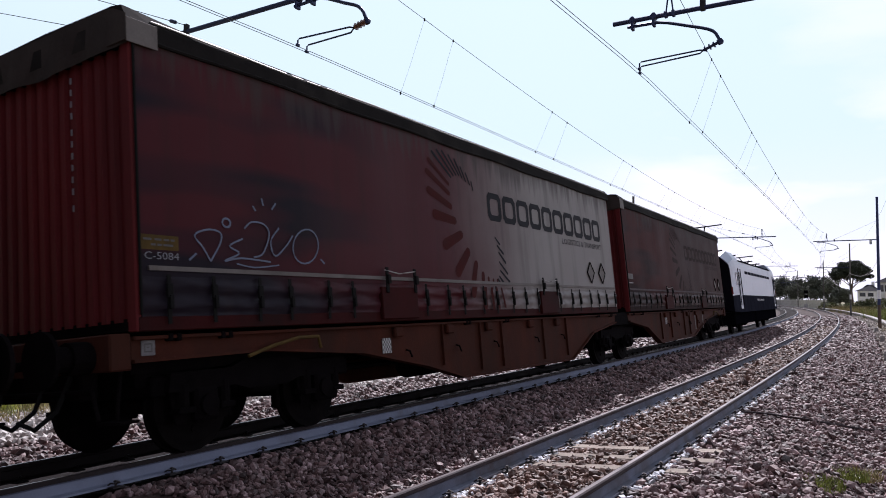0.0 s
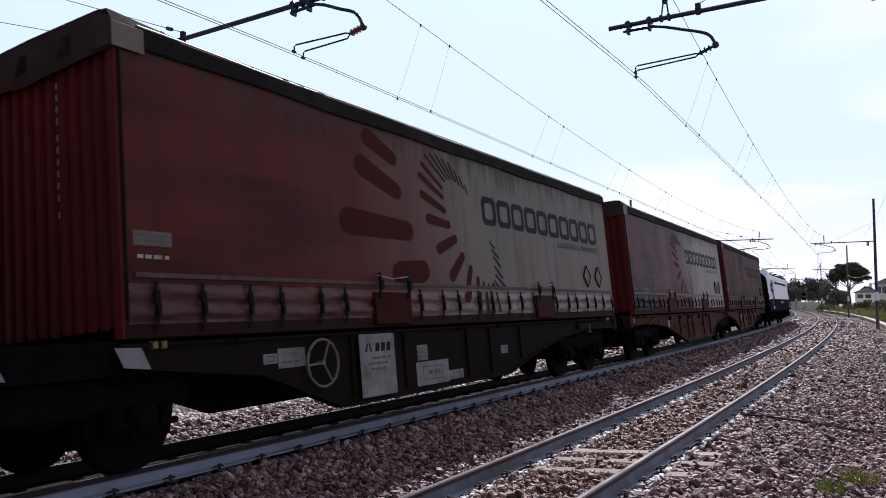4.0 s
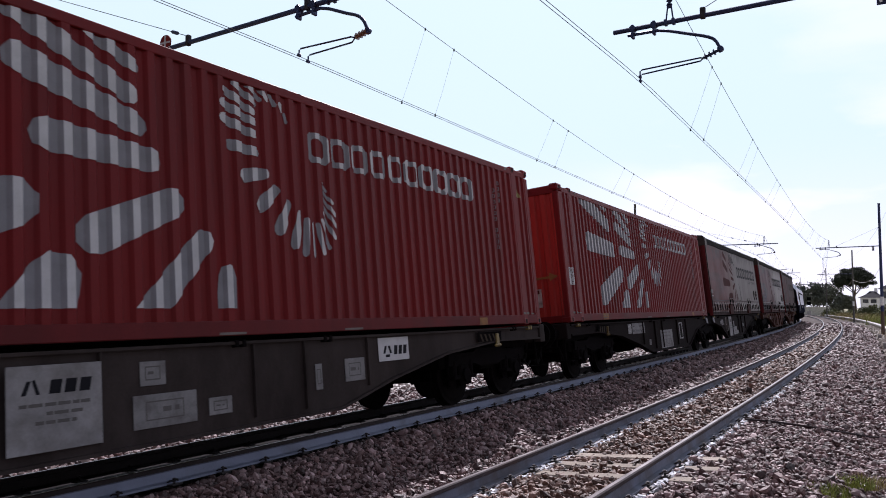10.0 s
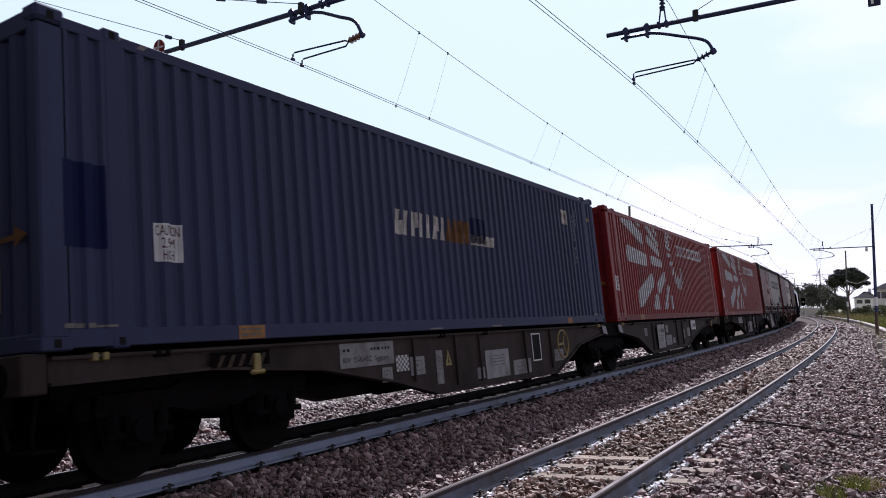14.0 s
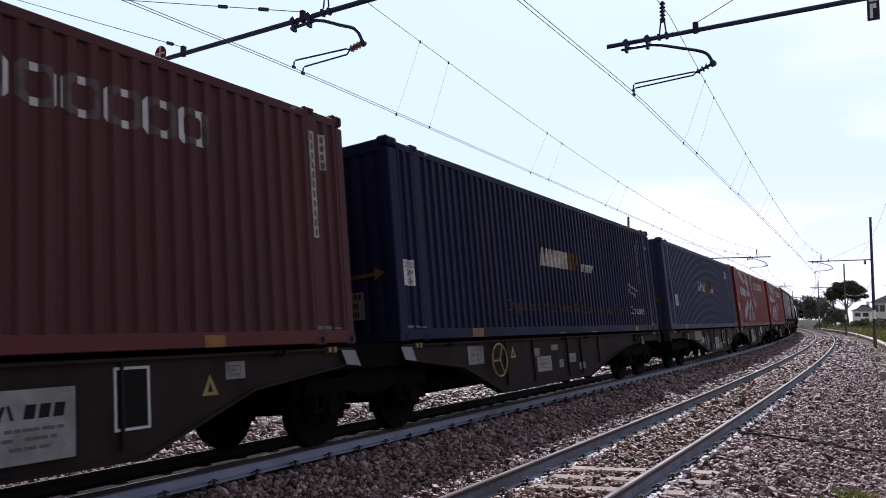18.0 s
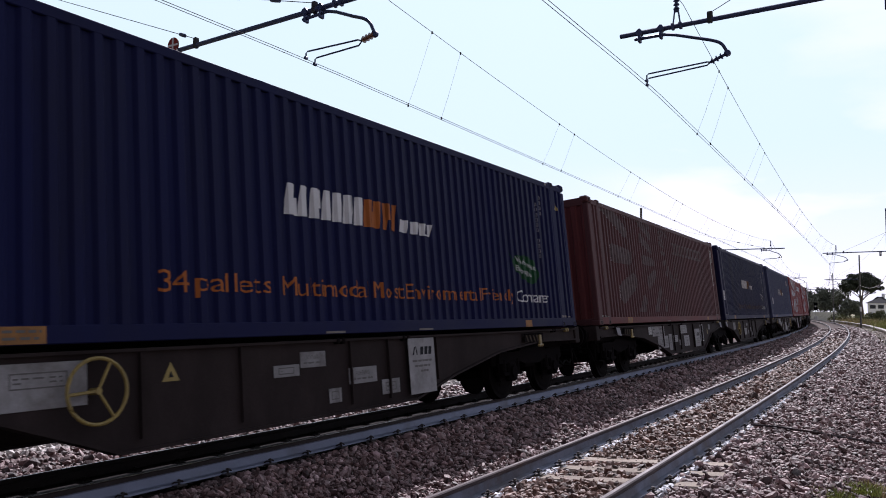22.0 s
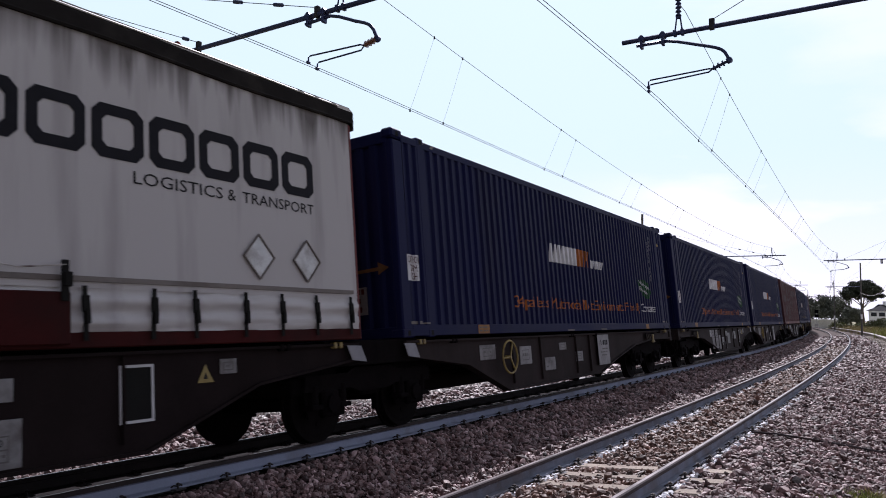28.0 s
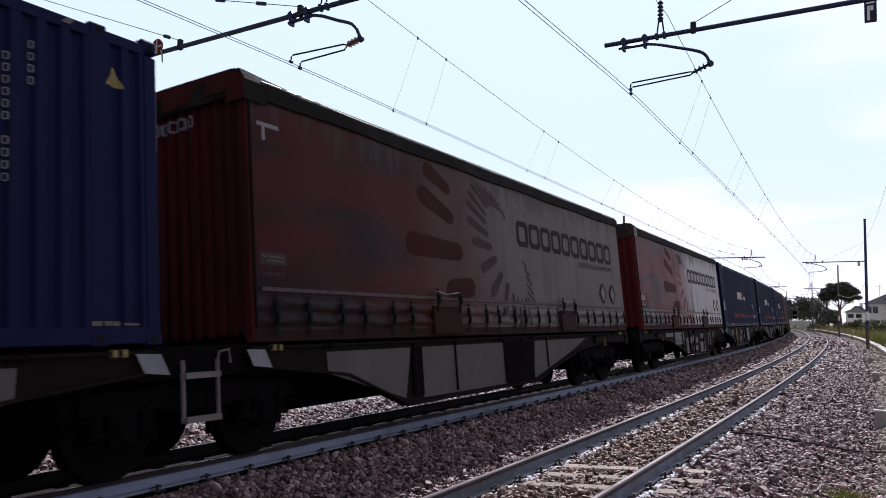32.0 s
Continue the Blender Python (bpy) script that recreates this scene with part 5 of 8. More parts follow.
def pallet_container(key, label, leaf=True, faded=False):
    ob = container("container", key, label, caution=0.10 if leaf else 1.04)
    dc = lambda nm, fs, k, **kw: decal(nm, fs, k, ob, SIDE_PTS, **kw)
    white, orange = ("grey_mark", "sooty_orange") if faded else ("white_mark", "orange_mark")
    # maker's mark as slanted plain blocks
    y = 5.23 if leaf else 5.08
    for k in range(9):
        w, z1, mk = ((0.36, 2.95, white), (0.36, 2.95, white), (0.14, 2.95, white), (0.36, 2.95, white), (0.32, 2.95, orange), (0.32, 2.95, orange), (0.20, 2.76, white), (0.20, 2.76, white), (0.30, 2.76, white))[k]
        dc("maker_block", [rect(y, y + w * 0.4, 2.58, z1, 0.05), rect(y + w * 0.4, y + w * 0.62, 2.58 + 0.14 * (k % 2), z1 - 0.16 * (1 - k % 2), 0.0), rect(y + w * 0.62, y + w, 2.58, z1, 0.05)] if w > 0.25 else [rect(y, y + w, 2.58, z1, 0.04)], mk, label="slanted block of a row")
        y += w + 0.065
    if leaf:
        for word, y0, y1 in SLOGAN:
            dc("slogan", [], ("worn_orange" if faded else "orange_mark") if word != "Container" else ("grey_mark" if faded else "white_mark"), bm=words(word, y0, y1, 1.645 if word not in ("Friendly", "pallets") else 1.60, 1.86))
        if not faded:
            out = [(10.98 + 1.1 * (1 - math.cos(t)) / 2, 2.36 - 0.18 * (1 - math.cos(t)) / 2 + (0.24 + 0.02 * math.sin(9 * t)) * math.sin(t) * (1 - 0.25 * math.cos(t))) for t in np.linspace(0.12, 2 * math.pi - 0.12, 26)]
            dc("leaf", [[(10.92, 2.62)] + out], "green_mark", label="printed green leaf")
        dc("leaf_words", [], "grey_mark" if faded else "white_mark", bm=words("Waterborne Paint", 11.16, 11.92, 2.38, 2.48, -0.14), lift=0.009)
        dc("leaf_words", [], "grey_mark" if faded else "white_mark", bm=words("Bamboo floor", 11.16, 11.80, 2.22, 2.32, -0.14), lift=0.009)
    else:
        dc("patch", [rect(7.35, 7.9, 2.62, 3.05)], "blue", label="darker repainted patch")
        dc("sign", [rect(11.62, 11.74, 3.35, 3.66)], "grey_mark")
        dc("sign", [rect(11.80, 11.92, 3.35, 3.66)], "grey_mark")
        dc("patch", [rect(0.12, 0.53, 2.05, 2.80)], "blue")
    return ob


CURTAIN_RED = [(5.24, 3.63, 5.85, 3.29, 0.075), (5.15, 3.44, 5.85, 3.14, 0.10), (5.15, 3.15, 5.89, 2.93, 0.13), (5.27, 2.78, 6.00, 2.72, 0.16), (5.52, 2.30, 6.17, 2.54, 0.18), (5.86, 1.86, 6.35, 2.30, 0.19),
               (6.29, 1.51, 6.56, 2.12, 0.16), (6.69, 1.31, 6.76, 1.95, 0.13), (6.99, 1.30, 6.94, 1.87, 0.09), (7.20, 1.31, 7.12, 1.84, 0.08), (7.44, 1.33, 7.27, 1.84, 0.07)]
CURTAIN_DARK = [(5.37, 3.77, 5.94, 3.42, 0.05), (5.52, 3.82, 6.02, 3.46, 0.048), (5.69, 3.83, 6.11, 3.48, 0.046), (5.88, 3.80, 6.20, 3.49, 0.044), (6.07, 3.76, 6.30, 3.46, 0.05),
                (6.25, 3.66, 6.41, 3.42, 0.045), (6.41, 3.58, 6.54, 3.38, 0.045), (6.59, 3.46, 6.64, 3.29, 0.04), (7.50, 2.44, 7.31, 2.57, 0.045), (7.61, 2.28, 7.37, 2.43, 0.05),
                (7.67, 2.12, 7.41, 2.31, 0.05), (7.71, 1.93, 7.41, 2.14, 0.05), (7.77, 1.78, 7.42, 1.99, 0.05), (7.66, 1.66, 7.36, 1.89, 0.055), (7.52, 1.60, 7.31, 1.84, 0.055)]


def curtain_body(curtain, label, mark="black_mark", rays="red_mark", graffiti=False, code="", wide="dull_red_mark"):
    """A curtain-sided swap body with a corrugated steel headboard."""
    ob = tagged(new("curtain_swap_body"), label, "swap body", group="curtain-sided bodies on the train")
    z1 = TOP - 0.12
    sooty = mark == "faded_mark"
    red, cover = M["sooty_red" if sooty else "dull_red"], M["tarp"]
    for side in (1, -1):
        part("curtain", wave_panel(bmesh.new(), CURTAIN_PTS, 1.262, DECK + 0.50, z1, side), M[curtain], ob)
        bm = bmesh.new()
        # the strapped foot of the curtain, in crinkled folds
        zs, ys = np.linspace(DECK + 0.13, DECK + 0.505, 19), np.linspace(-6.80, 6.80, 181)

        def fold(y, z):
            k = (z - DECK) * 16.8
            return 1.266 + 0.013 * math.sin(k * 2.1 + 0.5 * math.sin(y * 2.3)) + 0.016 * noise.noise(Vector((y * 3.1, z * 11.0, 5.0))) + 0.014 * noise.noise(Vector((y * 9.0 + 3, z * 26.0, 1.0)))
        grid = [[bm.verts.new((side * fold(y, z), y, z)) for y in ys] for z in zs]
        for a, b in zip(grid[:-1], grid[1:]):
            for i in range(len(a) - 1):
                q = (a[i], a[i + 1], b[i + 1], b[i])
                bm.faces.new(q if side > 0 else q[::-1])
        part("curtain_foot", bm, FOOT[curtain], ob, smooth=True)
        part("base_rail", one_box(side * 1.17, side * 1.262, -6.84, 6.84, DECK, DECK + 0.135, 0.01), M["base_red" if code or graffiti else "soot_mark"], ob)
        part("edge_strip", one_box(side * 1.255, side * 1.275, -6.72, 6.72, 1.755, 1.80), M["strip" if code or graffiti else "dim_mark"], ob, "grey tension strip")
        bm = bmesh.new()
        tube(bm, [(side * 1.272, y, TOP - 0.125 + 0.012 * math.sin(y * 2.2)) for y in np.arange(-6.8, 6.81, 0.4)], 0.022, 6)
        part("eave_rail", bm, M["tarp"], ob)
        # added pale tube: the bright light line on the roof edge
        bm = bmesh.new()
        tube(bm, [(side * (1.272 + 0.004 * math.sin(y * 3.1)), y, TOP + 0.066 + 0.008 * math.sin(y * 1.7)) for y in np.arange(-6.6, 6.81, 0.4)], 0.011, 6)
        part("eave_cord", bm, M["silver"], ob, "thin pale tube added for the light along the roof edge")
        for y in (-1, 1):
            part("corner_post", one_box(side * 1.13, side * 1.255, y * 6.80, y * 6.858, DECK, TOP - 0.14, 0.012), M["brown"] if y > 0 else red, ob)
    roof = bmesh.new()
    sec = [(-1.285, TOP - 0.125), (-1.285, TOP + 0.03), (-1.22, TOP + 0.115), (-1.08, TOP + 0.14), (0, TOP + 0.16), (1.08, TOP + 0.14), (1.22, TOP + 0.115), (1.285, TOP + 0.03), (1.285, TOP - 0.125)]
    rows = []
    for k, y in enumerate([-6.89, -6.84] + list(np.linspace(-6.6, 6.6, 25)) + [6.84, 6.89]):
        dip = 0.02 if k % 2 else 0.0
        rows.append([roof.verts.new((x, y, z - (dip if abs(x) < 1.2 else 0) + (0.05 * math.exp(-((y + 6.85) / 0.4) ** 2) if z > TOP + 0.05 else 0))) for x, z in sec])
    for a, b in zip(rows[:-1], rows[1:]):
        for i in range(8):
            roof.faces.new((a[i], a[i + 1], b[i + 1], b[i]))
    roof.faces.new(rows[0]), roof.faces.new(rows[-1][::-1])
    part("roof_tarpaulin", roof, cover, ob, "dark sooty roof tarpaulin" if sooty else "dark green roof tarpaulin with pale patches")
    for s in (-1, 1):     # end flap with a sagging hem
        bm = bmesh.new()
        xs = np.linspace(-1.285, 1.285, 15)
        hi = [bm.verts.new((x, s * 6.893, TOP + (0.18 if s < 0 else 0.13) - 0.11 * abs(x / 1.285) ** 12)) for x in xs]
        lo = [bm.verts.new((x, s * (6.893 + 0.012 * math.sin(9 * x)), TOP - (0.04 if sooty else 0.22) + 0.015 * math.sin(3.1 * x) ** 2 - 0.05 * (1 - abs(x / 1.285)))) for x in xs]
        for i in range(14):
            bm.faces.new((lo[i], lo[i + 1], hi[i + 1], hi[i]) if s < 0 else (hi[i], hi[i + 1], lo[i + 1], lo[i]))
        part("roof_flap", bm, red if sooty else M["tarp_flap"], ob)
    for x in (-1, 1):
        part("roof_corner", one_box(x * 1.292 - 0.006, x * 1.292 + 0.006, -6.90, -6.55, TOP - 0.21, TOP + 0.03, 0.003), cover if sooty else M["strip"], ob, "" if sooty else "greyish patched roof corner")
    part("roof_corner", one_box(1.02, 1.298, -6.909, -6.899, TOP - 0.20, TOP + 0.06, 0.003), red if sooty else M["tarp_flap"], ob)
    for y in (-1, 1):
        part("end_wall", end_panel(bmesh.new(), waves(-1.13, 1.13, 0.19, 0.04), 6.83, DECK + 0.1, TOP - (0.03 if sooty else 0.2), y), red, ob, "red corrugated headboard")
    part("floor", one_box(-1.18, 1.18, -6.8, 6.8, DECK + 0.02, DECK + 0.13), M["iron"], ob)
    dc = lambda nm, fs, k, **kw: decal(nm, fs, k, ob, CURTAIN_PTS, x_out=1.262, zlim=(1.79, z1 - 0.02), lift=0.005, **kw)
    for loop in emblem_row(7.12, 12.98, 2.85, 3.35, 0.105):
        dc("emblem_loop", loop, mark, label="dark squarish loop of a row")
    for word, p, q in (("LOGISTICS", 10.48, 11.53), ("&", 11.60, 11.71), ("TRANSPORT", 11.80, 12.93)):
        dc("slogan", [], mark, bm=words(word, p, q, 2.655, 2.775))
    for r in CURTAIN_RED:
        dc("sun_ray", [blunt(*r)], rays, label="red ray of a sun mark")
        if min(r[1], r[3]) < 1.70:
            decal("sun_ray", [blunt(*r)], rays, ob, x_out=1.290, zlim=(1.30, 1.70), lift=0.004, label="red ray of a sun mark")
    for r in CURTAIN_DARK:
        dc("sun_ray", [blunt(*r)], rays if sooty else mark, label="thin dark ray of a sun mark")
    for r in ((3.80, 3.80, 4.60, 3.52, 0.26), (3.60, 3.38, 4.66, 3.05, 0.30), (3.20, 2.56, 4.90, 2.53, 0.36), (4.30, 1.86, 5.25, 1.99, 0.40)):
        if wide:
            dc("sun_ray", [blunt(*r)], wide, label="dull ray of a sun mark")
    for y in (11.78, 12.53):
        pl = decal("placard", [[(y, 2.09), (y + 0.22, 1.85), (y + 0.44, 2.09), (y + 0.22, 2.33)]], "silver" if code and not graffiti else "strip", ob, x_out=1.262, lift=0.012, label="grey diamond placard holder")
        bm = bmesh.new()
        for p, q in (((y, 2.11), (y + 0.22, 1.87)), ((y + 0.22, 1.87), (y + 0.44, 2.11)), ((y + 0.44, 2.11), (y + 0.22, 2.35)), ((y + 0.22, 2.35), (y, 2.11))):
            rod(bm, (1.277, p[0] - HALF, p[1]), (1.277, q[0] - HALF, q[1]), 0.012, 5)
        part("placard_frame", bm, M["strip" if code and not graffiti else "haze_mark" if sooty else "iron"], pl)
    strap = bmesh.new()
    box(strap, 1.286, 1.292, -0.022, 0.022, DECK + 0.06, DECK + 0.52)
    box(strap, 1.286, 1.312, -0.034, 0.034, DECK + 0.30, DECK + 0.44, 0.006)
    box(strap, 1.290, 1.322, -0.014, 0.030, DECK + 0.20, DECK + 0.33, 0.004)
    me = bpy.data.meshes.new("strap")
    strap.to_mesh(me)
    strap.free()
    me.materials.append(M["rubber"])
    for i in range(24):
        y = 0.34 + 0.57 * i
        if not (3.7 < y < 4.65 or 8.95 < y < 9.95) and y < 13.5:
            shared("strap", me, ob, pose(0, y - HALF, 0, 2 * math.sin(i * 2.7)))
    for a in (3.74, 8.98):
        bx = part("pocket", one_box(1.25, 1.315, a - HALF, a + 0.86 - HALF, DECK + 0.03, DECK + 0.46, 0.01), M["soot_mark" if sooty else "base_red"], ob, "dark red stanchion pocket")
        for k in (0.12, 0.80):
            bm = one_box(1.315, 1.335, a + k - 0.035 - HALF, a + k + 0.035 - HALF, DECK + 0.38, DECK + 0.72, 0.008)
            box(bm, 1.32, 1.36, a + k - 0.02 - HALF, a + k + 0.05 - HALF, DECK + 0.50, DECK + 0.62, 0.006)
            part("latch", bm, M["rubber"], bx)
        part("latch_rope", tube(bmesh.new(), [(1.33, a + 0.06 - HALF, DECK + 0.68), (1.32, a + 0.42 - HALF, DECK + 0.64), (1.33, a + 0.80 - HALF, DECK + 0.68)], 0.008, 5), M["grey_mark"], bx)
    px, pz = (-0.07, -0.10) if graffiti else (0.0, 0.0)
    decal("name_plate", [rect(0.13 + px, 0.56 + px, 2.03 + pz, 2.17 + pz)], "worn_yellow" if graffiti else "yellow" if code else "haze_mark" if sooty else "strip", ob, CURTAIN_PTS, x_out=1.262, lift=0.005, label="dull yellow plate with print")
    decal("plate_print", bars(0.16 + px, 0.53 + px, 2.05 + pz, 2.15 + pz, 2, 8), "print", ob, CURTAIN_PTS, x_out=1.262, lift=0.008)
    if code:
        decal("code", [], "soiled_shade_mark" if graffiti else "grey_mark", ob, CURTAIN_PTS, x_out=1.262, lift=0.006, bm=words(code, 0.17 + px, 0.56 + px, 1.89 + pz / 2, 1.96 + pz / 2))
    else:
        decal("code", bars(0.17, 0.54, 1.88, 1.97, 1, 3), "haze_mark" if sooty else "grey_mark", ob, CURTAIN_PTS, x_out=1.262, lift=0.006)
    bm = bmesh.new()
    for k in range(11):
        z = 3.70 - 0.118 * k - (0.05 if k > 3 else 0.0) - (0.05 if k > 9 else 0.0)
        box(bm, 0.355, 0.379, -6.854, -6.848, z, z + 0.062)
    tagged(part("end_code", bm, M["haze_mark" if sooty else "soiled_shade_mark"], ob), kind="stuff")
    if sooty:     # worn white print on the sooty body
        for loop in emblem_row(HALF - 1.02, HALF + 0.42, 3.74, 3.89, 0.03):
            decal("end_loop", loop, "soiled_shade_mark", ob, waves(-1.13, 1.13, 0.19, 0.04), x_out=6.83, lift=0.006, end=True, label="worn white loop")
        decal("worn_mark", [rect(0.16, 0.52, 3.62, 3.67), rect(0.24, 0.29, 3.46, 3.62)], "soiled_shade_mark", ob, CURTAIN_PTS, x_out=1.262, lift=0.006)
    part("curtain_pole", rod(bmesh.new(), (1.272, -6.815, DECK + 0.15), (1.272, -6.815, TOP - 0.14), 0.014, 6), M["rubber"], ob)
    if graffiti:
        g = bmesh.new()
        T = np.linspace(0, 2 * math.pi, 22)
        at = lambda y, z: (1.2665, y - HALF, z)

        def stroke(pts, w=0.010):
            """A soft sprayed line through a few bends."""
            n = len(pts)
            line = []
            for i in range(n - 1):
                p0, p1, p2, p3 = [np.array(pts[min(max(k, 0), n - 1)]) for k in (i - 1, i, i + 1, i + 2)]
                for t in np.linspace(0, 1, 6)[:6 if i == n - 2 else 5]:
                    line.append(0.5 * (2 * p1 + (p2 - p0) * t + (2 * p0 - 5 * p1 + 4 * p2 - p3) * t * t + (3 * p1 - p0 - 3 * p2 + p3) * t ** 3))
            tube(g, [at(*q) for q in line], w, 4)
        stroke([(0.88, 1.87), (0.79, 2.00), (0.69, 2.12), (0.86, 2.19), (1.02, 2.17), (1.02, 2.07), (0.88, 1.87)])
        stroke([(1.33, 2.13), (1.14, 2.04), (1.27, 1.97), (1.06, 1.88), (1.30, 1.92), (1.73, 1.90)])
        stroke([(1.36, 2.24), (1.47, 2.32), (1.66, 2.31), (1.73, 2.20), (1.62, 1.99), (1.48, 1.94)])
        stroke([(1.89, 2.29), (1.75, 2.13), (1.81, 1.97), (2.00, 2.10), (2.11, 2.22)])
        stroke([(1.23, 1.86), (1.49, 1.83), (1.86, 1.87)], 0.008)
        tube(g, [at(2.33 + 0.22 * math.cos(t) + 0.05 * math.sin(t), 2.11 + 0.205 * math.sin(t)) for t in T], 0.010, 4)
        tube(g, [at(1.11 + 0.055 * math.cos(t), 2.28 + 0.045 * math.sin(t)) for t in T], 0.012, 4)
        for y, z, y2, z2 in ((1.50, 2.50, 1.54, 2.45), (1.64, 2.60, 1.66, 2.52), (1.86, 2.57, 1.79, 2.49), (0.61, 1.87, 0.70, 1.94), (2.58, 1.97, 2.65, 1.92)):
            tube(g, [at(y, z), at(y2, z2)], 0.011, 4)
        for v in g.verts:
            v.co.x = 1.2655 + (v.co.x - 1.2665) * 0.2
        part("graffiti", g, M["spray"], ob, "pale sprayed scribble")
    return ob


WHEEL_R = 0.46


def wheelset_mesh():
    bm = bmesh.new()
    for s in (-1, 1):
        rod(bm, (s * 0.70, 0, 0), (s * 0.735, 0, 0), WHEEL_R + 0.028, 32)
        rod(bm, (s * 0.735, 0, 0), (s * 0.835, 0, 0), WHEEL_R, 32)
        rod(bm, (s * 0.835, 0, 0), (s * 0.845, 0, 0), WHEEL_R - 0.06, 32, WHEEL_R - 0.10)
        rod(bm, (s * 0.84, 0, 0), (s * 0.90, 0, 0), 0.13, 16)
        for k in range(4):
            a = k * math.pi / 2
            rod(bm, (s * 0.842, 0.24 * math.cos(a), 0.24 * math.sin(a)), (s * 0.858, 0.24 * math.cos(a), 0.24 * math.sin(a)), 0.035, 8)
    rod(bm, (-1.0, 0, 0), (1.0, 0, 0), 0.085, 12)
    me = bpy.data.meshes.new("wheelset")
    bm.to_mesh(me)
    bm.free()
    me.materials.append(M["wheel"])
    return me


WHEELSET = wheelset_mesh()


def bogie(parent, y, base=1.8, stretch=1.0):
    """A two-axle freight bogie; its frame is one part, the wheelsets turn in it."""
    bm = bmesh.new()
    b = base / 2
    for s in (-1, 1):
        slab(bm, [(-b - 0.45, 0.62), (-b - 0.42, 0.80), (-0.55, 0.80), (-0.4, 0.86), (0.4, 0.86), (0.55, 0.80), (b + 0.42, 0.80), (b + 0.45, 0.62), (b + 0.2, 0.60),
                  (0.50, 0.62), (0.30, 0.56), (-0.30, 0.56), (-0.50, 0.62), (-b - 0.2, 0.60)], s * 0.97, s * 1.05)
        for k in (-1, 1):
            box(bm, s * 0.94 - 0.10 + (0.04 * s), s * 0.94 + 0.10 + (0.04 * s), k * b - 0.15, k * b + 0.15, WHEEL_R - 0.16, WHEEL_R + 0.17, 0.03)
            rod(bm, (s * 1.08, k * b, WHEEL_R), (s * 1.12, k * b, WHEEL_R), 0.11, 12)
            for j in (-0.26, 0.26):
                rod(bm, (s * 1.0, k * b + j, 0.46), (s * 1.0, k * b + j, 0.68), 0.07, 10)
                box(bm, s * 1.0 - 0.09, s * 1.0 + 0.09, k * b + j - 0.1, k * b + j + 0.1, 0.40, 0.46, 0.01)
    box(bm, -1.0, 1.0, -0.22, 0.22, 0.50, 0.84, 0.03)
    rod(bm, (0, 0, 0.8), (0, 0, 1.0), 0.25, 16)
    for k in (-1, 1):
        rod(bm, (-0.9, k * (b - 0.52), 0.62), (0.9, k * (b - 0.52), 0.62), 0.05, 8)
        for s in (-1, 1):
            box(bm, s * 0.77 - 0.05, s * 0.77 + 0.05, k * (b - 0.53) - 0.03, k * (b - 0.53) + 0.03, 0.28, 0.62, 0.01)
    for k in (-1, 1):
        box(bm, -0.98, 0.98, k * (b - 0.52) - 0.09, k * (b - 0.52) + 0.09, 0.58, 0.78, 0.02)
        box(bm, -0.98, 0.98, k * (b + 0.50) - 0.09, k * (b + 0.50) + 0.09, 0.58, 0.78, 0.02)
        for s in (-1, 1):
            slab(bm, [(k * (b - 0.33), 0.30), (k * (b + 0.33), 0.30), (k * (b + 0.40), 0.66), (k * (b - 0.40), 0.66)], s * 0.955, s * 0.985)
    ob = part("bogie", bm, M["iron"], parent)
    ob.location = (0, y, 0)
    for k in (-1, 1):
        shared("wheelset", WHEELSET, ob, pose(0, k * b, WHEEL_R))
    return ob


# sill outline from the outer end inwards: (metres from the outer end, height)
SILL = [(0.0, 1.155), (13.716, 1.155), (13.65, 0.97), (12.0, 0.78), (10.62, 0.28), (6.0, 0.31), (4.9, 0.57), (3.4, 0.84), (1.7, 0.965), (0.0, 0.95)]


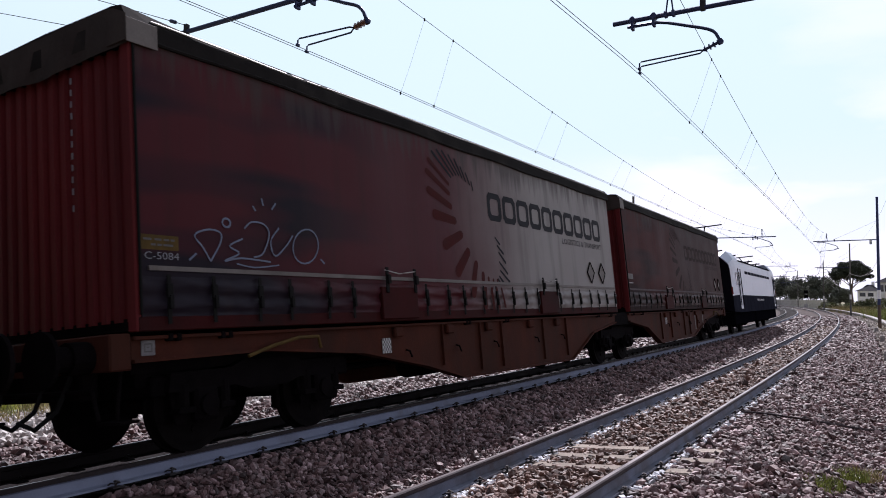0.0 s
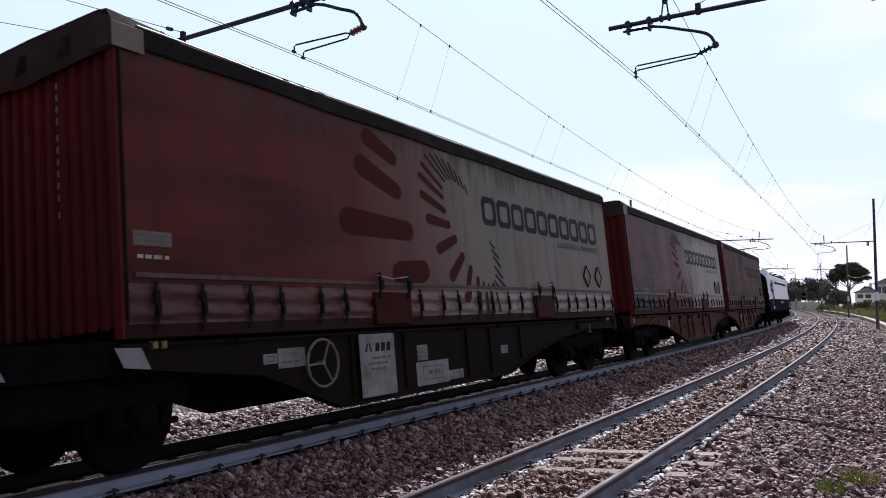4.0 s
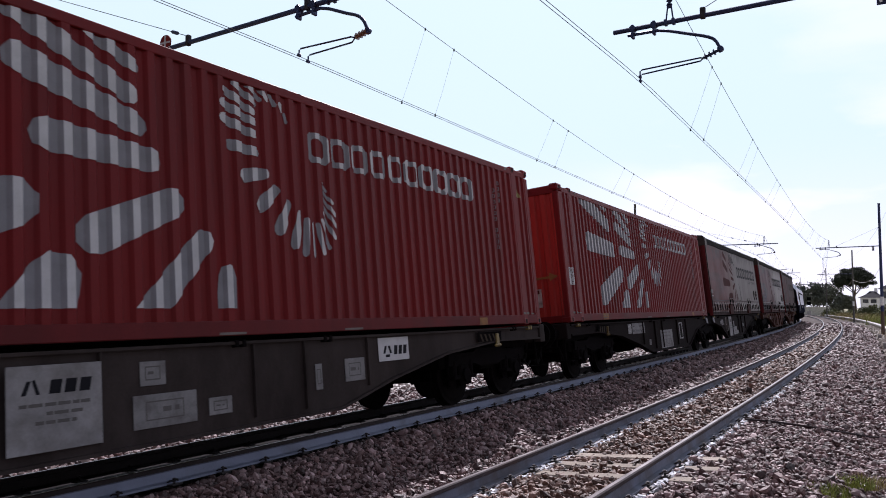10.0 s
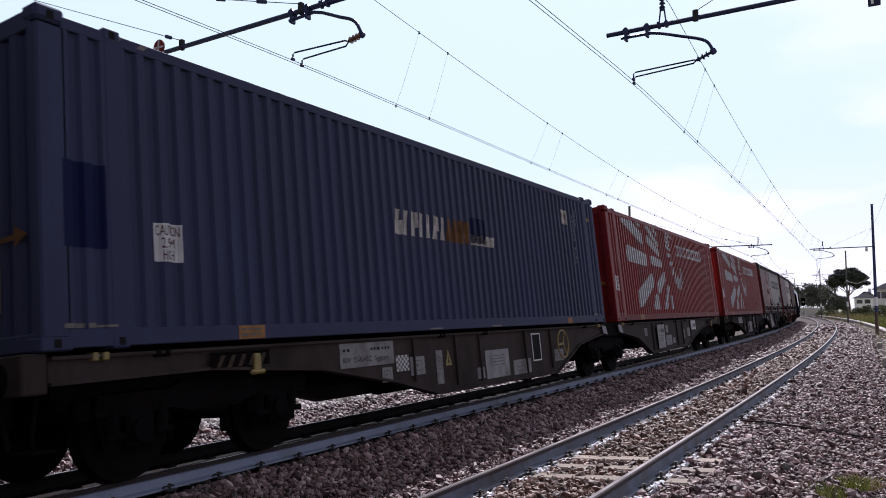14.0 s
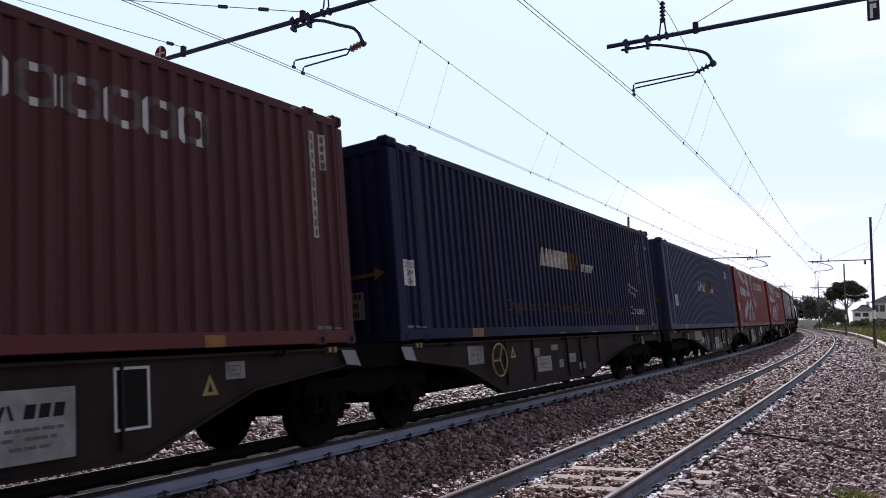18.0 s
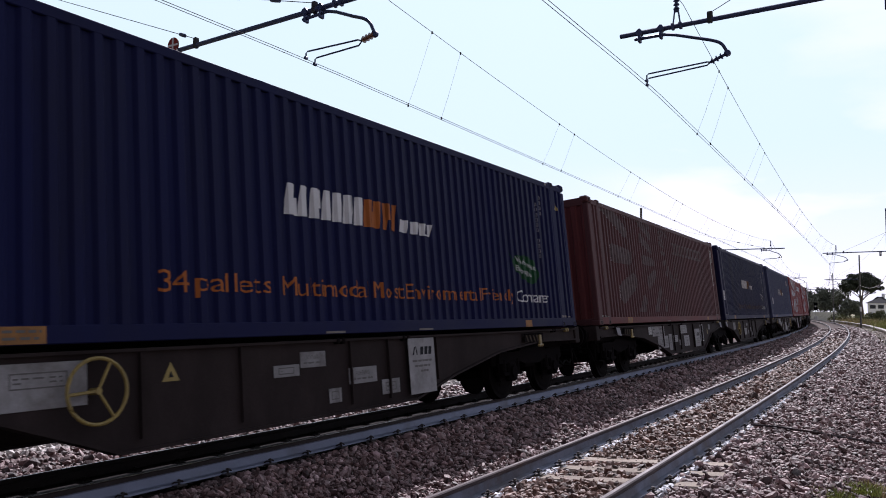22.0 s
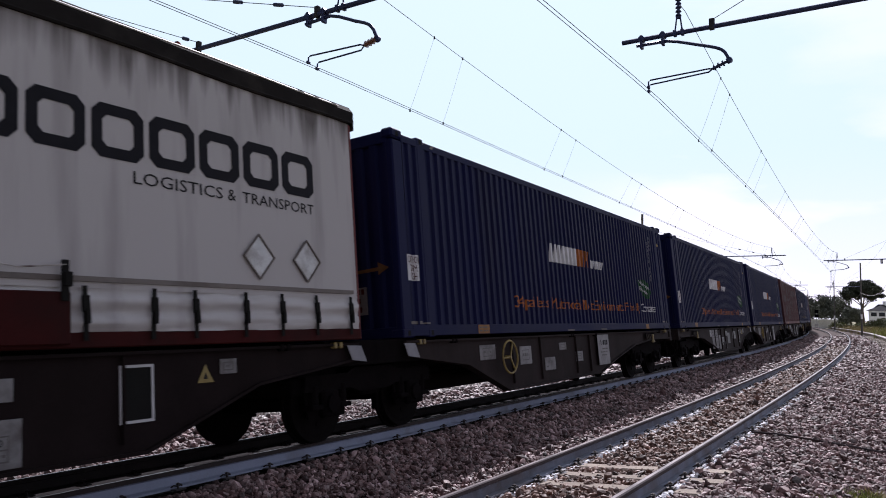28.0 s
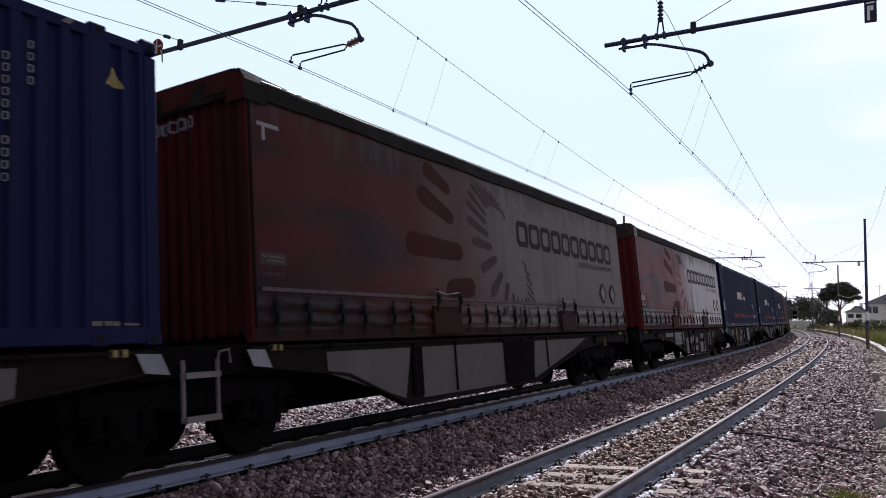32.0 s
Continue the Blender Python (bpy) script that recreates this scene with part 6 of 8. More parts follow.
def wagon(key, outer, marks, brake_y=None, steps=False, label="", tilted=False, plates=False):
    """Half of an articulated container wagon. outer: 1 when its buffers are ahead, -1 when they are behind."""
    ob = tagged(new("container_wagon"), label, "wagon", group="container wagons of the train")
    yy = lambda d: outer * (HALF - d)
    for side in (-1, 1):
        bm = slab(bmesh.new(), [(yy(d), z) for d, z in SILL], side * 1.14, side * 1.165)
        sill = part("side_sill", bm, M[key], ob)
        bm = bmesh.new()
        box(bm, side * 1.05, side * 1.215, -6.85, 6.85, 1.125, 1.16, 0.006)
        low = [(yy(d), z) for d, z in SILL[2:]]
        for p, q in zip(low[:-1], low[1:]):
            slab(bm, [(p[0], p[1]), (q[0], q[1]), (q[0], q[1] - 0.03), (p[0], p[1] - 0.03)], side * 1.06, side * 1.215)
        part("sill_flange", bm, M[key], sill)
        for d in (6.6, 7.4, 9.2, 10.4, 5.4):
            part("stiffener", one_box(side * 1.165, side * 1.205, yy(d) - 0.012, yy(d) + 0.012, 0.36 if d > 6 else 0.52, 1.125), M[key], sill)
    bm = one_box(-0.32, 0.32, -6.85, 6.85, 0.72, 1.08, 0.02)
    for d in (5.2, 7.2, 9.2, 11.2):
        part("cross_member", one_box(-1.13, 1.13, yy(d) - 0.06, yy(d) + 0.06, 0.85, 1.10), M["iron"], ob)
    box(bm, -0.95, 0.95, min(yy(0.15), yy(3.5)), max(yy(0.15), yy(3.5)), 0.82, 1.09)
    box(bm, -0.90, 0.90, min(yy(0.25), yy(0.75)), max(yy(0.25), yy(0.75)), 0.66, 0.86, 0.03)
    box(bm, -0.90, 0.90, min(yy(12.1), yy(13.6)), max(yy(12.1), yy(13.6)), 0.80, 1.09)
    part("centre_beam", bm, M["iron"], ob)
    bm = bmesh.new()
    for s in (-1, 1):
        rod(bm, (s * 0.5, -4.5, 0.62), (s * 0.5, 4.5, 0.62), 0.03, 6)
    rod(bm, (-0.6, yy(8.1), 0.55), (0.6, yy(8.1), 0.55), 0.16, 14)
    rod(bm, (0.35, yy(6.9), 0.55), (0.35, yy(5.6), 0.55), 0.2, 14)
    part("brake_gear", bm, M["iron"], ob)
    # outer end: headstock, buffers, coupling
    e = outer * (HALF + 0.02)
    bm = box(bmesh.new(), -1.2, 1.2, min(e, e + outer * 0.22), max(e, e + outer * 0.22), 0.86, 1.19, 0.015)
    part("headstock", bm, M[key], ob)
    for s in (-1, 1):
        bm = rod(bmesh.new(), (s * 0.875, e + outer * 0.2, 1.0), (s * 0.875, e + outer * 0.62, 1.0), 0.11, 14)
        rod(bm, (s * 0.875, e + outer * 0.2, 1.0), (s * 0.875, e + outer * 0.42, 1.0), 0.145, 14)
        rod(bm, (s * 0.875, e + outer * 0.62, 1.0), (s * 0.875, e + outer * 0.66, 1.0), 0.25, 20)
        part("buffer", bm, M["iron"], ob)
        bm = tube(bmesh.new(), [(s * 1.05, e, 0.92), (s * 1.05, e + outer * 0.05, 0.55), (s * 1.05, e + outer * 0.05, 0.42)], 0.02, 6)
        box(bm, s * 1.05 - 0.17, s * 1.05 + 0.17, e - 0.1 + outer * 0.05, e + 0.1 + outer * 0.05, 0.40, 0.425)
        part("step", bm, M["iron"], ob)
    bm = tube(bmesh.new(), [(0, e + outer * 0.2, 0.98), (0, e + outer * 0.5, 0.95), (0, e + outer * 0.62, 0.80)], 0.045, 8)
    part("coupling", bm, M["iron"], ob)
    bm = rod(bmesh.new(), (-1.0, e + outer * 0.26, 0.70), (1.0, e + outer * 0.26, 0.70), 0.025, 6)
    for x in (-0.95, -0.6, 0.6, 0.95):
        rod(bm, (x, e + outer * 0.24, 0.72), (x, e + outer * 0.18, 0.92), 0.018, 6)
    rod(bm, (1.0, e + outer * 0.26, 0.70), (1.08, e + outer * 0.26, 0.45), 0.02, 6)
    part("uncoupling_bar", bm, M["iron"], ob)
    bm = one_box(-0.75, 0.75, min(e + outer * 0.02, e + outer * 0.2), max(e + outer * 0.02, e + outer * 0.2), 0.62, 0.87, 0.02)
    part("drawgear_box", bm, M["iron"], ob)
    bm = bmesh.new()
    for k in range(5):
        z = 0.80 - 0.075 * k
        tube(bm, [(0.02 * math.cos(a) + 0.05, e + outer * (0.60 + 0.03 * k), z + 0.045 * math.sin(a)) for a in np.linspace(0, 6.28, 9)], 0.014, 5)
    part("screw_link", bm, M["iron"], ob)
    for x in (-0.62, -0.35, 0.28, 0.62):
        bm = tube(bmesh.new(), [(x, e + outer * 0.2, 0.85), (x, e + outer * 0.35, 0.55), (x, e + outer * 0.55, 0.42), (x, e + outer * 0.7, 0.5)], 0.022, 6)
        part("brake_hose", bm, M["rubber"], ob)
    # joint end
    j = -outer * HALF
    bm = box(bmesh.new(), -0.55, 0.55, min(j, j - outer * 0.45), max(j, j - outer * 0.45), 0.80, 1.05, 0.03)
    box(bm, -1.16, 1.16, j - 0.62, j + 0.62, 0.88, 1.19, 0.01)
    part("joint", bm, M["iron"], ob)
    if outer > 0:
        bogie(ob, j - 0.56)
    bogie(ob, outer * (HALF - 1.84))
    # striped rail, yellow hook and tilted plate near the outer bogie; twist-lock pins
    if key != "frame_red":
        hs = part("striped_plate", one_box(1.217, 1.225, min(yy(1.66), yy(2.48)), max(yy(1.66), yy(2.48)), 0.95, 1.085, 0.003), M["iron"], ob, "worn black and yellow striped plate")
        for k in range(5):
            a = yy(1.72 + k * 0.145)
            part("stripe", slab(bmesh.new(), [(a, 0.95), (a - outer * 0.055, 0.95), (a - outer * 0.125, 1.07), (a - outer * 0.07, 1.07)], 1.226, 1.229), M["hazard"], hs)
        part("plate_edge", rod(bmesh.new(), (1.225, yy(1.66), 1.095), (1.225, yy(2.48), 1.095), 0.010, 6), M["iron"], hs)
    if key != "frame_red":
        hook = yy(1.83 if outer > 0 else 2.28)
        bm = one_box(1.21, 1.25, hook - 0.05, hook + 0.05, 0.86, 1.07, 0.012)
        box(bm, 1.21, 1.26, hook - 0.11, hook + 0.11, 0.85, 0.90, 0.02)
        part("rope_hook", bm, M["worn_yellow" if key == "frame_soot" else "yellow"], ob, "yellow rope hook")
    for c in ([yy(13.62)] if key != "frame_red" else []) + ([yy(1.25)] if tilted else []):
        bm = slab(bmesh.new(), [(c - 0.08, 0.95), (c + 0.20, 0.92), (c + 0.10, 1.12), (c - 0.17, 1.13)], 1.222, 1.232)
        part("tilted_plate", bm, M["soiled_shade_mark"], ob, "small tilted white plate")
    for d in (0.45, 1.1, 6.2, 7.6, 12.4, 13.3):
        for k in (-0.05, 0.05):
            part("spigot", one_box(1.12, 1.225, yy(d) + k - 0.03, yy(d) + k + 0.03, 1.10, 1.175, 0.01), M["iron"] if d not in (0.45, 13.3) or key == "frame_red" else M["yellow"], ob)
    if plates:
        for outline in ([(10.2, 0.33), (7.38, 0.335), (7.30, 1.06), (10.18, 1.06)], [(10.68, 0.36), (12.38, 0.80), (12.40, 1.06), (10.49, 1.06)],
                        [(6.12, 0.35), (5.0, 0.58), (4.0, 0.80), (3.0, 1.06), (5.97, 1.06)]):
            part("sill_plate", slab(bmesh.new(), [(yy(d), z) for d, z in outline], 1.167, 1.177), M["frame_pale"], ob, "light grey sill plate")
    for i, (kind, a, b, z0, z1) in enumerate(marks):
        x = 1.168 if kind != "hang" else 1.222
        y0, y1 = a - HALF, b - HALF
        if kind in ("panel", "pale", "hang"):
            pl = part("sign_panel", one_box(x, x + 0.008, y0, y1, z0, z1, 0.003), M[{"panel": "panel", "pale": "soft_panel", "hang": "soft_panel"}[kind]], ob, "pale lettered panel")
            if kind == "hang":
                w, t = b - a, z1 - 0.10
                fs = [[(a + 0.14 * w, t - 0.13), (a + 0.19 * w, t - 0.13), (a + 0.24 * w, t - 0.02), (a + 0.20 * w, t - 0.02)], [(a + 0.25 * w, t - 0.02), (a + 0.29 * w, t - 0.13), (a + 0.33 * w, t - 0.13), (a + 0.28 * w, t - 0.01)]]
                fs += [rect(a + (0.42 + 0.16 * k) * w, a + (0.54 + 0.16 * k) * w, t - 0.13, t - 0.02, 0.02) for k in range(3)]
                for f in fs:
                    decal("maker_block", [f], "black_mark", pl, x_out=x + 0.008, lift=0.002)
                for k in range(3):
                    decal("print", bars(a + (0.12 + 0.08 * k) * w, b - (0.12 + 0.08 * k) * w, t - 0.25 - 0.07 * k, t - 0.18 - 0.07 * k, 1, i + k, 0.85), "print", pl, x_out=x + 0.008, lift=0.002)
            else:
                w, h = b - a, z1 - z0
                if 0.4 < w < 0.6 and h < 0.3 and i % 2:
                    decal("print", [], "print", pl, x_out=x + 0.008, lift=0.002, bm=words("ACHTUNG", a + 0.22 * w, a + 0.72 * w, z0 + 0.52 * h, z0 + 0.78 * h))
                    decal("print", bars(a + 0.12 * w, b - 0.15 * w, z0 + 0.15 * h, z0 + 0.42 * h, 1, i), "print", pl, x_out=x + 0.008, lift=0.002)
                else:
                    p, q, r, s = a + 0.18 * w, b - 0.22 * w, z0 + (0.22 if h < 0.35 else 0.45) * h, z1 - 0.2 * h
                    decal("print", [rect(p, q, r, r + 0.012), rect(p, q, s - 0.012, s), rect(p, p + 0.012, r + 0.012, s - 0.012), rect(q - 0.012, q, r + 0.012, s - 0.012)], "print", pl, x_out=x + 0.008, lift=0.002)
                    decal("print", bars(p + 0.03, q - 0.03, r + 0.03, s - 0.03, 1 if h < 0.35 else 2, 31 * i + int(z0 * 100), 0.7), "print", pl, x_out=x + 0.008, lift=0.002)
        elif kind == "table":
            pl = part("sign_panel", one_box(x, x + 0.008, y0, y1, z0, z1, 0.003), M["panel"], ob, "pale panel with a load table")
            fs = []
            n = 4
            for k in range(n):
                p = a + 0.1 + (b - a - 0.2) * k / n
                w = (b - a - 0.2) / n
                fs += [rect(p, p + w, z0 + 0.14, z0 + 0.152), rect(p, p + w, z0 + 0.24, z0 + 0.252), rect(p, p + w, z0 + 0.05, z0 + 0.062), rect(p, p + 0.012, z0 + 0.05, z0 + 0.252)]
            fs += [rect(b - 0.112, b - 0.1, z0 + 0.05, z0 + 0.252)]
            decal("print", fs + bars(a + 0.12, b - 0.12, z0 + 0.07, z0 + 0.13, 1, i + 9), "print", pl, x_out=x + 0.008, lift=0.002)
            if z1 - z0 > 0.41:
                decal("print", bars(a + 0.05, b - 0.25, z0 + 0.29, z1 - 0.03, 2, i + 4), "print", pl, x_out=x + 0.008, lift=0.002)
            for k, ch in enumerate("ABCD"):
                p = a + 0.1 + (b - a - 0.2) * (k + 0.42) / n
                decal("print", [], "black_mark", pl, x_out=x + 0.008, lift=0.002, bm=words(ch, p, p + 0.06, z0 + 0.165, z0 + 0.23))
        elif kind == "faint_panel":
            part("sign_panel", one_box(x, x + 0.006, y0, y1, z0, z1, 0.002), M["strip"], ob, "worn grey panel")
        elif kind == "number":
            pl = part("sign_panel", one_box(x, x + 0.008, y0, y1, z0, z1, 0.003), M["panel"], ob, "pale panel with two rows of print")
            h = z1 - z0
            for p, q in ((0.05, 0.20), (0.55, 0.93)):
                decal("print", bars(a + p * (b - a), a + q * (b - a), z0 + 0.56 * h, z0 + 0.84 * h, 1, int(90 * p), 0.6), "black_mark", pl, x_out=x + 0.008, lift=0.002)
            decal("print", [], "black_mark", pl, x_out=x + 0.008, lift=0.002, bm=words("RIV  D-AAEC  Sggmrs", a + 0.05 * (b - a), a + 0.88 * (b - a), z0 + 0.14 * h, z0 + 0.42 * h))
        elif kind == "window":
            w = 0.025
            bm = bmesh.new()
            for f in (rect(a, b, z0, z0 + w), rect(a, b, z1 - w, z1), rect(a, a + w, z0 + w, z1 - w), rect(b - w, b, z0 + w, z1 - w)):
                box(bm, x, x + 0.01, f[0][0] - HALF, f[1][0] - HALF, f[0][1], f[2][1])
            fr = part("inspection_frame", bm, M["white_mark"], ob, "white-framed dark opening")
            part("opening", one_box(x, x + 0.004, y0 + w, y1 - w, z0 + w, z1 - w), M["rubber"], fr)
        elif kind == "opening":
            part("side_opening", one_box(x, x + 0.03, y0, y1, z0, z1), M["iron"], ob, "dark gap between sill plates")
        elif kind == "faint":
            decal("print", bars(a, b, z0, z1, 2, i + 77, 0.6), "print", ob, x_out=1.177, lift=0.003)
        elif kind == "logo":
            pl = part("sign_panel", one_box(x, x + 0.008, y0, y1, z0, z1, 0.003), M["white_mark"], ob, "white panel with a dark maker's mark")
            fs = [[(a + 0.10, z0 + 0.10), (a + 0.15, z0 + 0.10), (a + 0.19, z0 + 0.2), (a + 0.14, z0 + 0.2)], [(a + 0.21, z0 + 0.2), (a + 0.25, z0 + 0.1), (a + 0.30, z0 + 0.1), (a + 0.26, z0 + 0.2)], rect(a + 0.15, a + 0.25, z0 + 0.05, z0 + 0.085)]
            fs += [rect(a + 0.34 + 0.11 * k, a + 0.42 + 0.11 * k, z0 + 0.08, z0 + 0.2, 0.02) for k in range(3)]
            for f in fs:
                decal("maker_block", [f], "black_mark", pl, x_out=x + 0.008, lift=0.002)
        elif kind == "grid":
            pl = part("grid_plate", one_box(x, x + 0.012, y0, y1, z0, z1, 0.003), M["silver"], ob, "grey chequered plate")
            fs = []
            for k in range(7):
                for q in range(6):
                    if (k + q) % 2:
                        fs.append(rect(a + (b - a) * k / 7, a + (b - a) * (k + 1) / 7, z0 + (z1 - z0) * q / 6, z0 + (z1 - z0) * (q + 1) / 6))
            decal("print", fs, "print", pl, x_out=x + 0.012, lift=0.002)
        elif kind == "triangle":
            tr = decal("warning_triangle", [[(a, z0), (b, z0), ((a + b) / 2, z1)]], "yellow", ob, x_out=x, lift=0.003, label="yellow warning triangle")
            decal("print", [[(a + 0.07, z0 + 0.035), (b - 0.07, z0 + 0.035), ((a + b) / 2, z1 - 0.08)]], "black_mark", tr, x_out=x, lift=0.005)
    if key == "frame_red":
        for d0_ in (1.37,):
            bm = tube(bmesh.new(), [(1.23, yy(d0_), 0.90), (1.25, yy(d0_ + 0.35), 0.99), (1.26, yy(d0_ + 0.75), 1.06), (1.25, yy(d0_ + 1.1), 1.06), (1.23, yy(d0_ + 1.16), 0.93)], 0.02, 8)
            part("bent_pipe", bm, M["worn_yellow"], ob, "bent ochre brake pipe")
        for d in (4.2, 5.6, 6.9, 8.6, 9.9):
            part("sill_bracket", one_box(1.166, 1.235, yy(d) - 0.10, yy(d) + 0.10, 0.98, 1.12, 0.02), M[key], ob)
            part("sill_hook", tube(bmesh.new(), [(1.17, yy(d) + 0.22, 0.80), (1.23, yy(d) + 0.22, 0.78), (1.24, yy(d) + 0.25, 0.70), (1.21, yy(d) + 0.29, 0.72)], 0.014, 6), M["iron"], ob)
    if brake_y is not None:
        bm = bmesh.new()
        c = (1.26, brake_y - HALF, 0.815)
        tube(bm, [(c[0], c[1] + 0.275 * math.cos(t), c[2] + 0.275 * math.sin(t)) for t in np.linspace(0, 2 * math.pi, 29)], 0.017, 8)
        for k in range(3):
            t = 1.1 + k * 2.094
            rod(bm, c, (c[0], c[1] + 0.275 * math.cos(t), c[2] + 0.275 * math.sin(t)), 0.014, 6)
        rod(bm, (1.15, c[1], c[2]), (1.275, c[1], c[2]), 0.03, 10)
        part("handbrake_wheel", bm, M["strip" if key == "frame_soot" else "yellow"], ob, "grey three-spoked handbrake wheel" if key == "frame_soot" else "yellow three-spoked handbrake wheel")
    if steps:
        j2 = -outer * (HALF + 0.47)
        k = j2 - outer * 0.44
        bm = bmesh.new()
        for y in (j2, k):
            rod(bm, (1.2, y, 0.46), (1.2, y, 1.05), 0.022, 6)
        for z in (0.48, 0.90):
            box(bm, 1.16, 1.25, min(j2, k), max(j2, k), z - 0.03, z + 0.03)
        tube(bm, [(1.2, j2, 1.0), (1.2, j2 + outer * 0.03, 1.12), (1.2, j2 + outer * 0.16, 1.14), (1.2, j2 + outer * 0.18, 1.0)], 0.015, 6)
        part("ladder", bm, M["strip"], ob, "grey boarding step at the joint")
    return ob


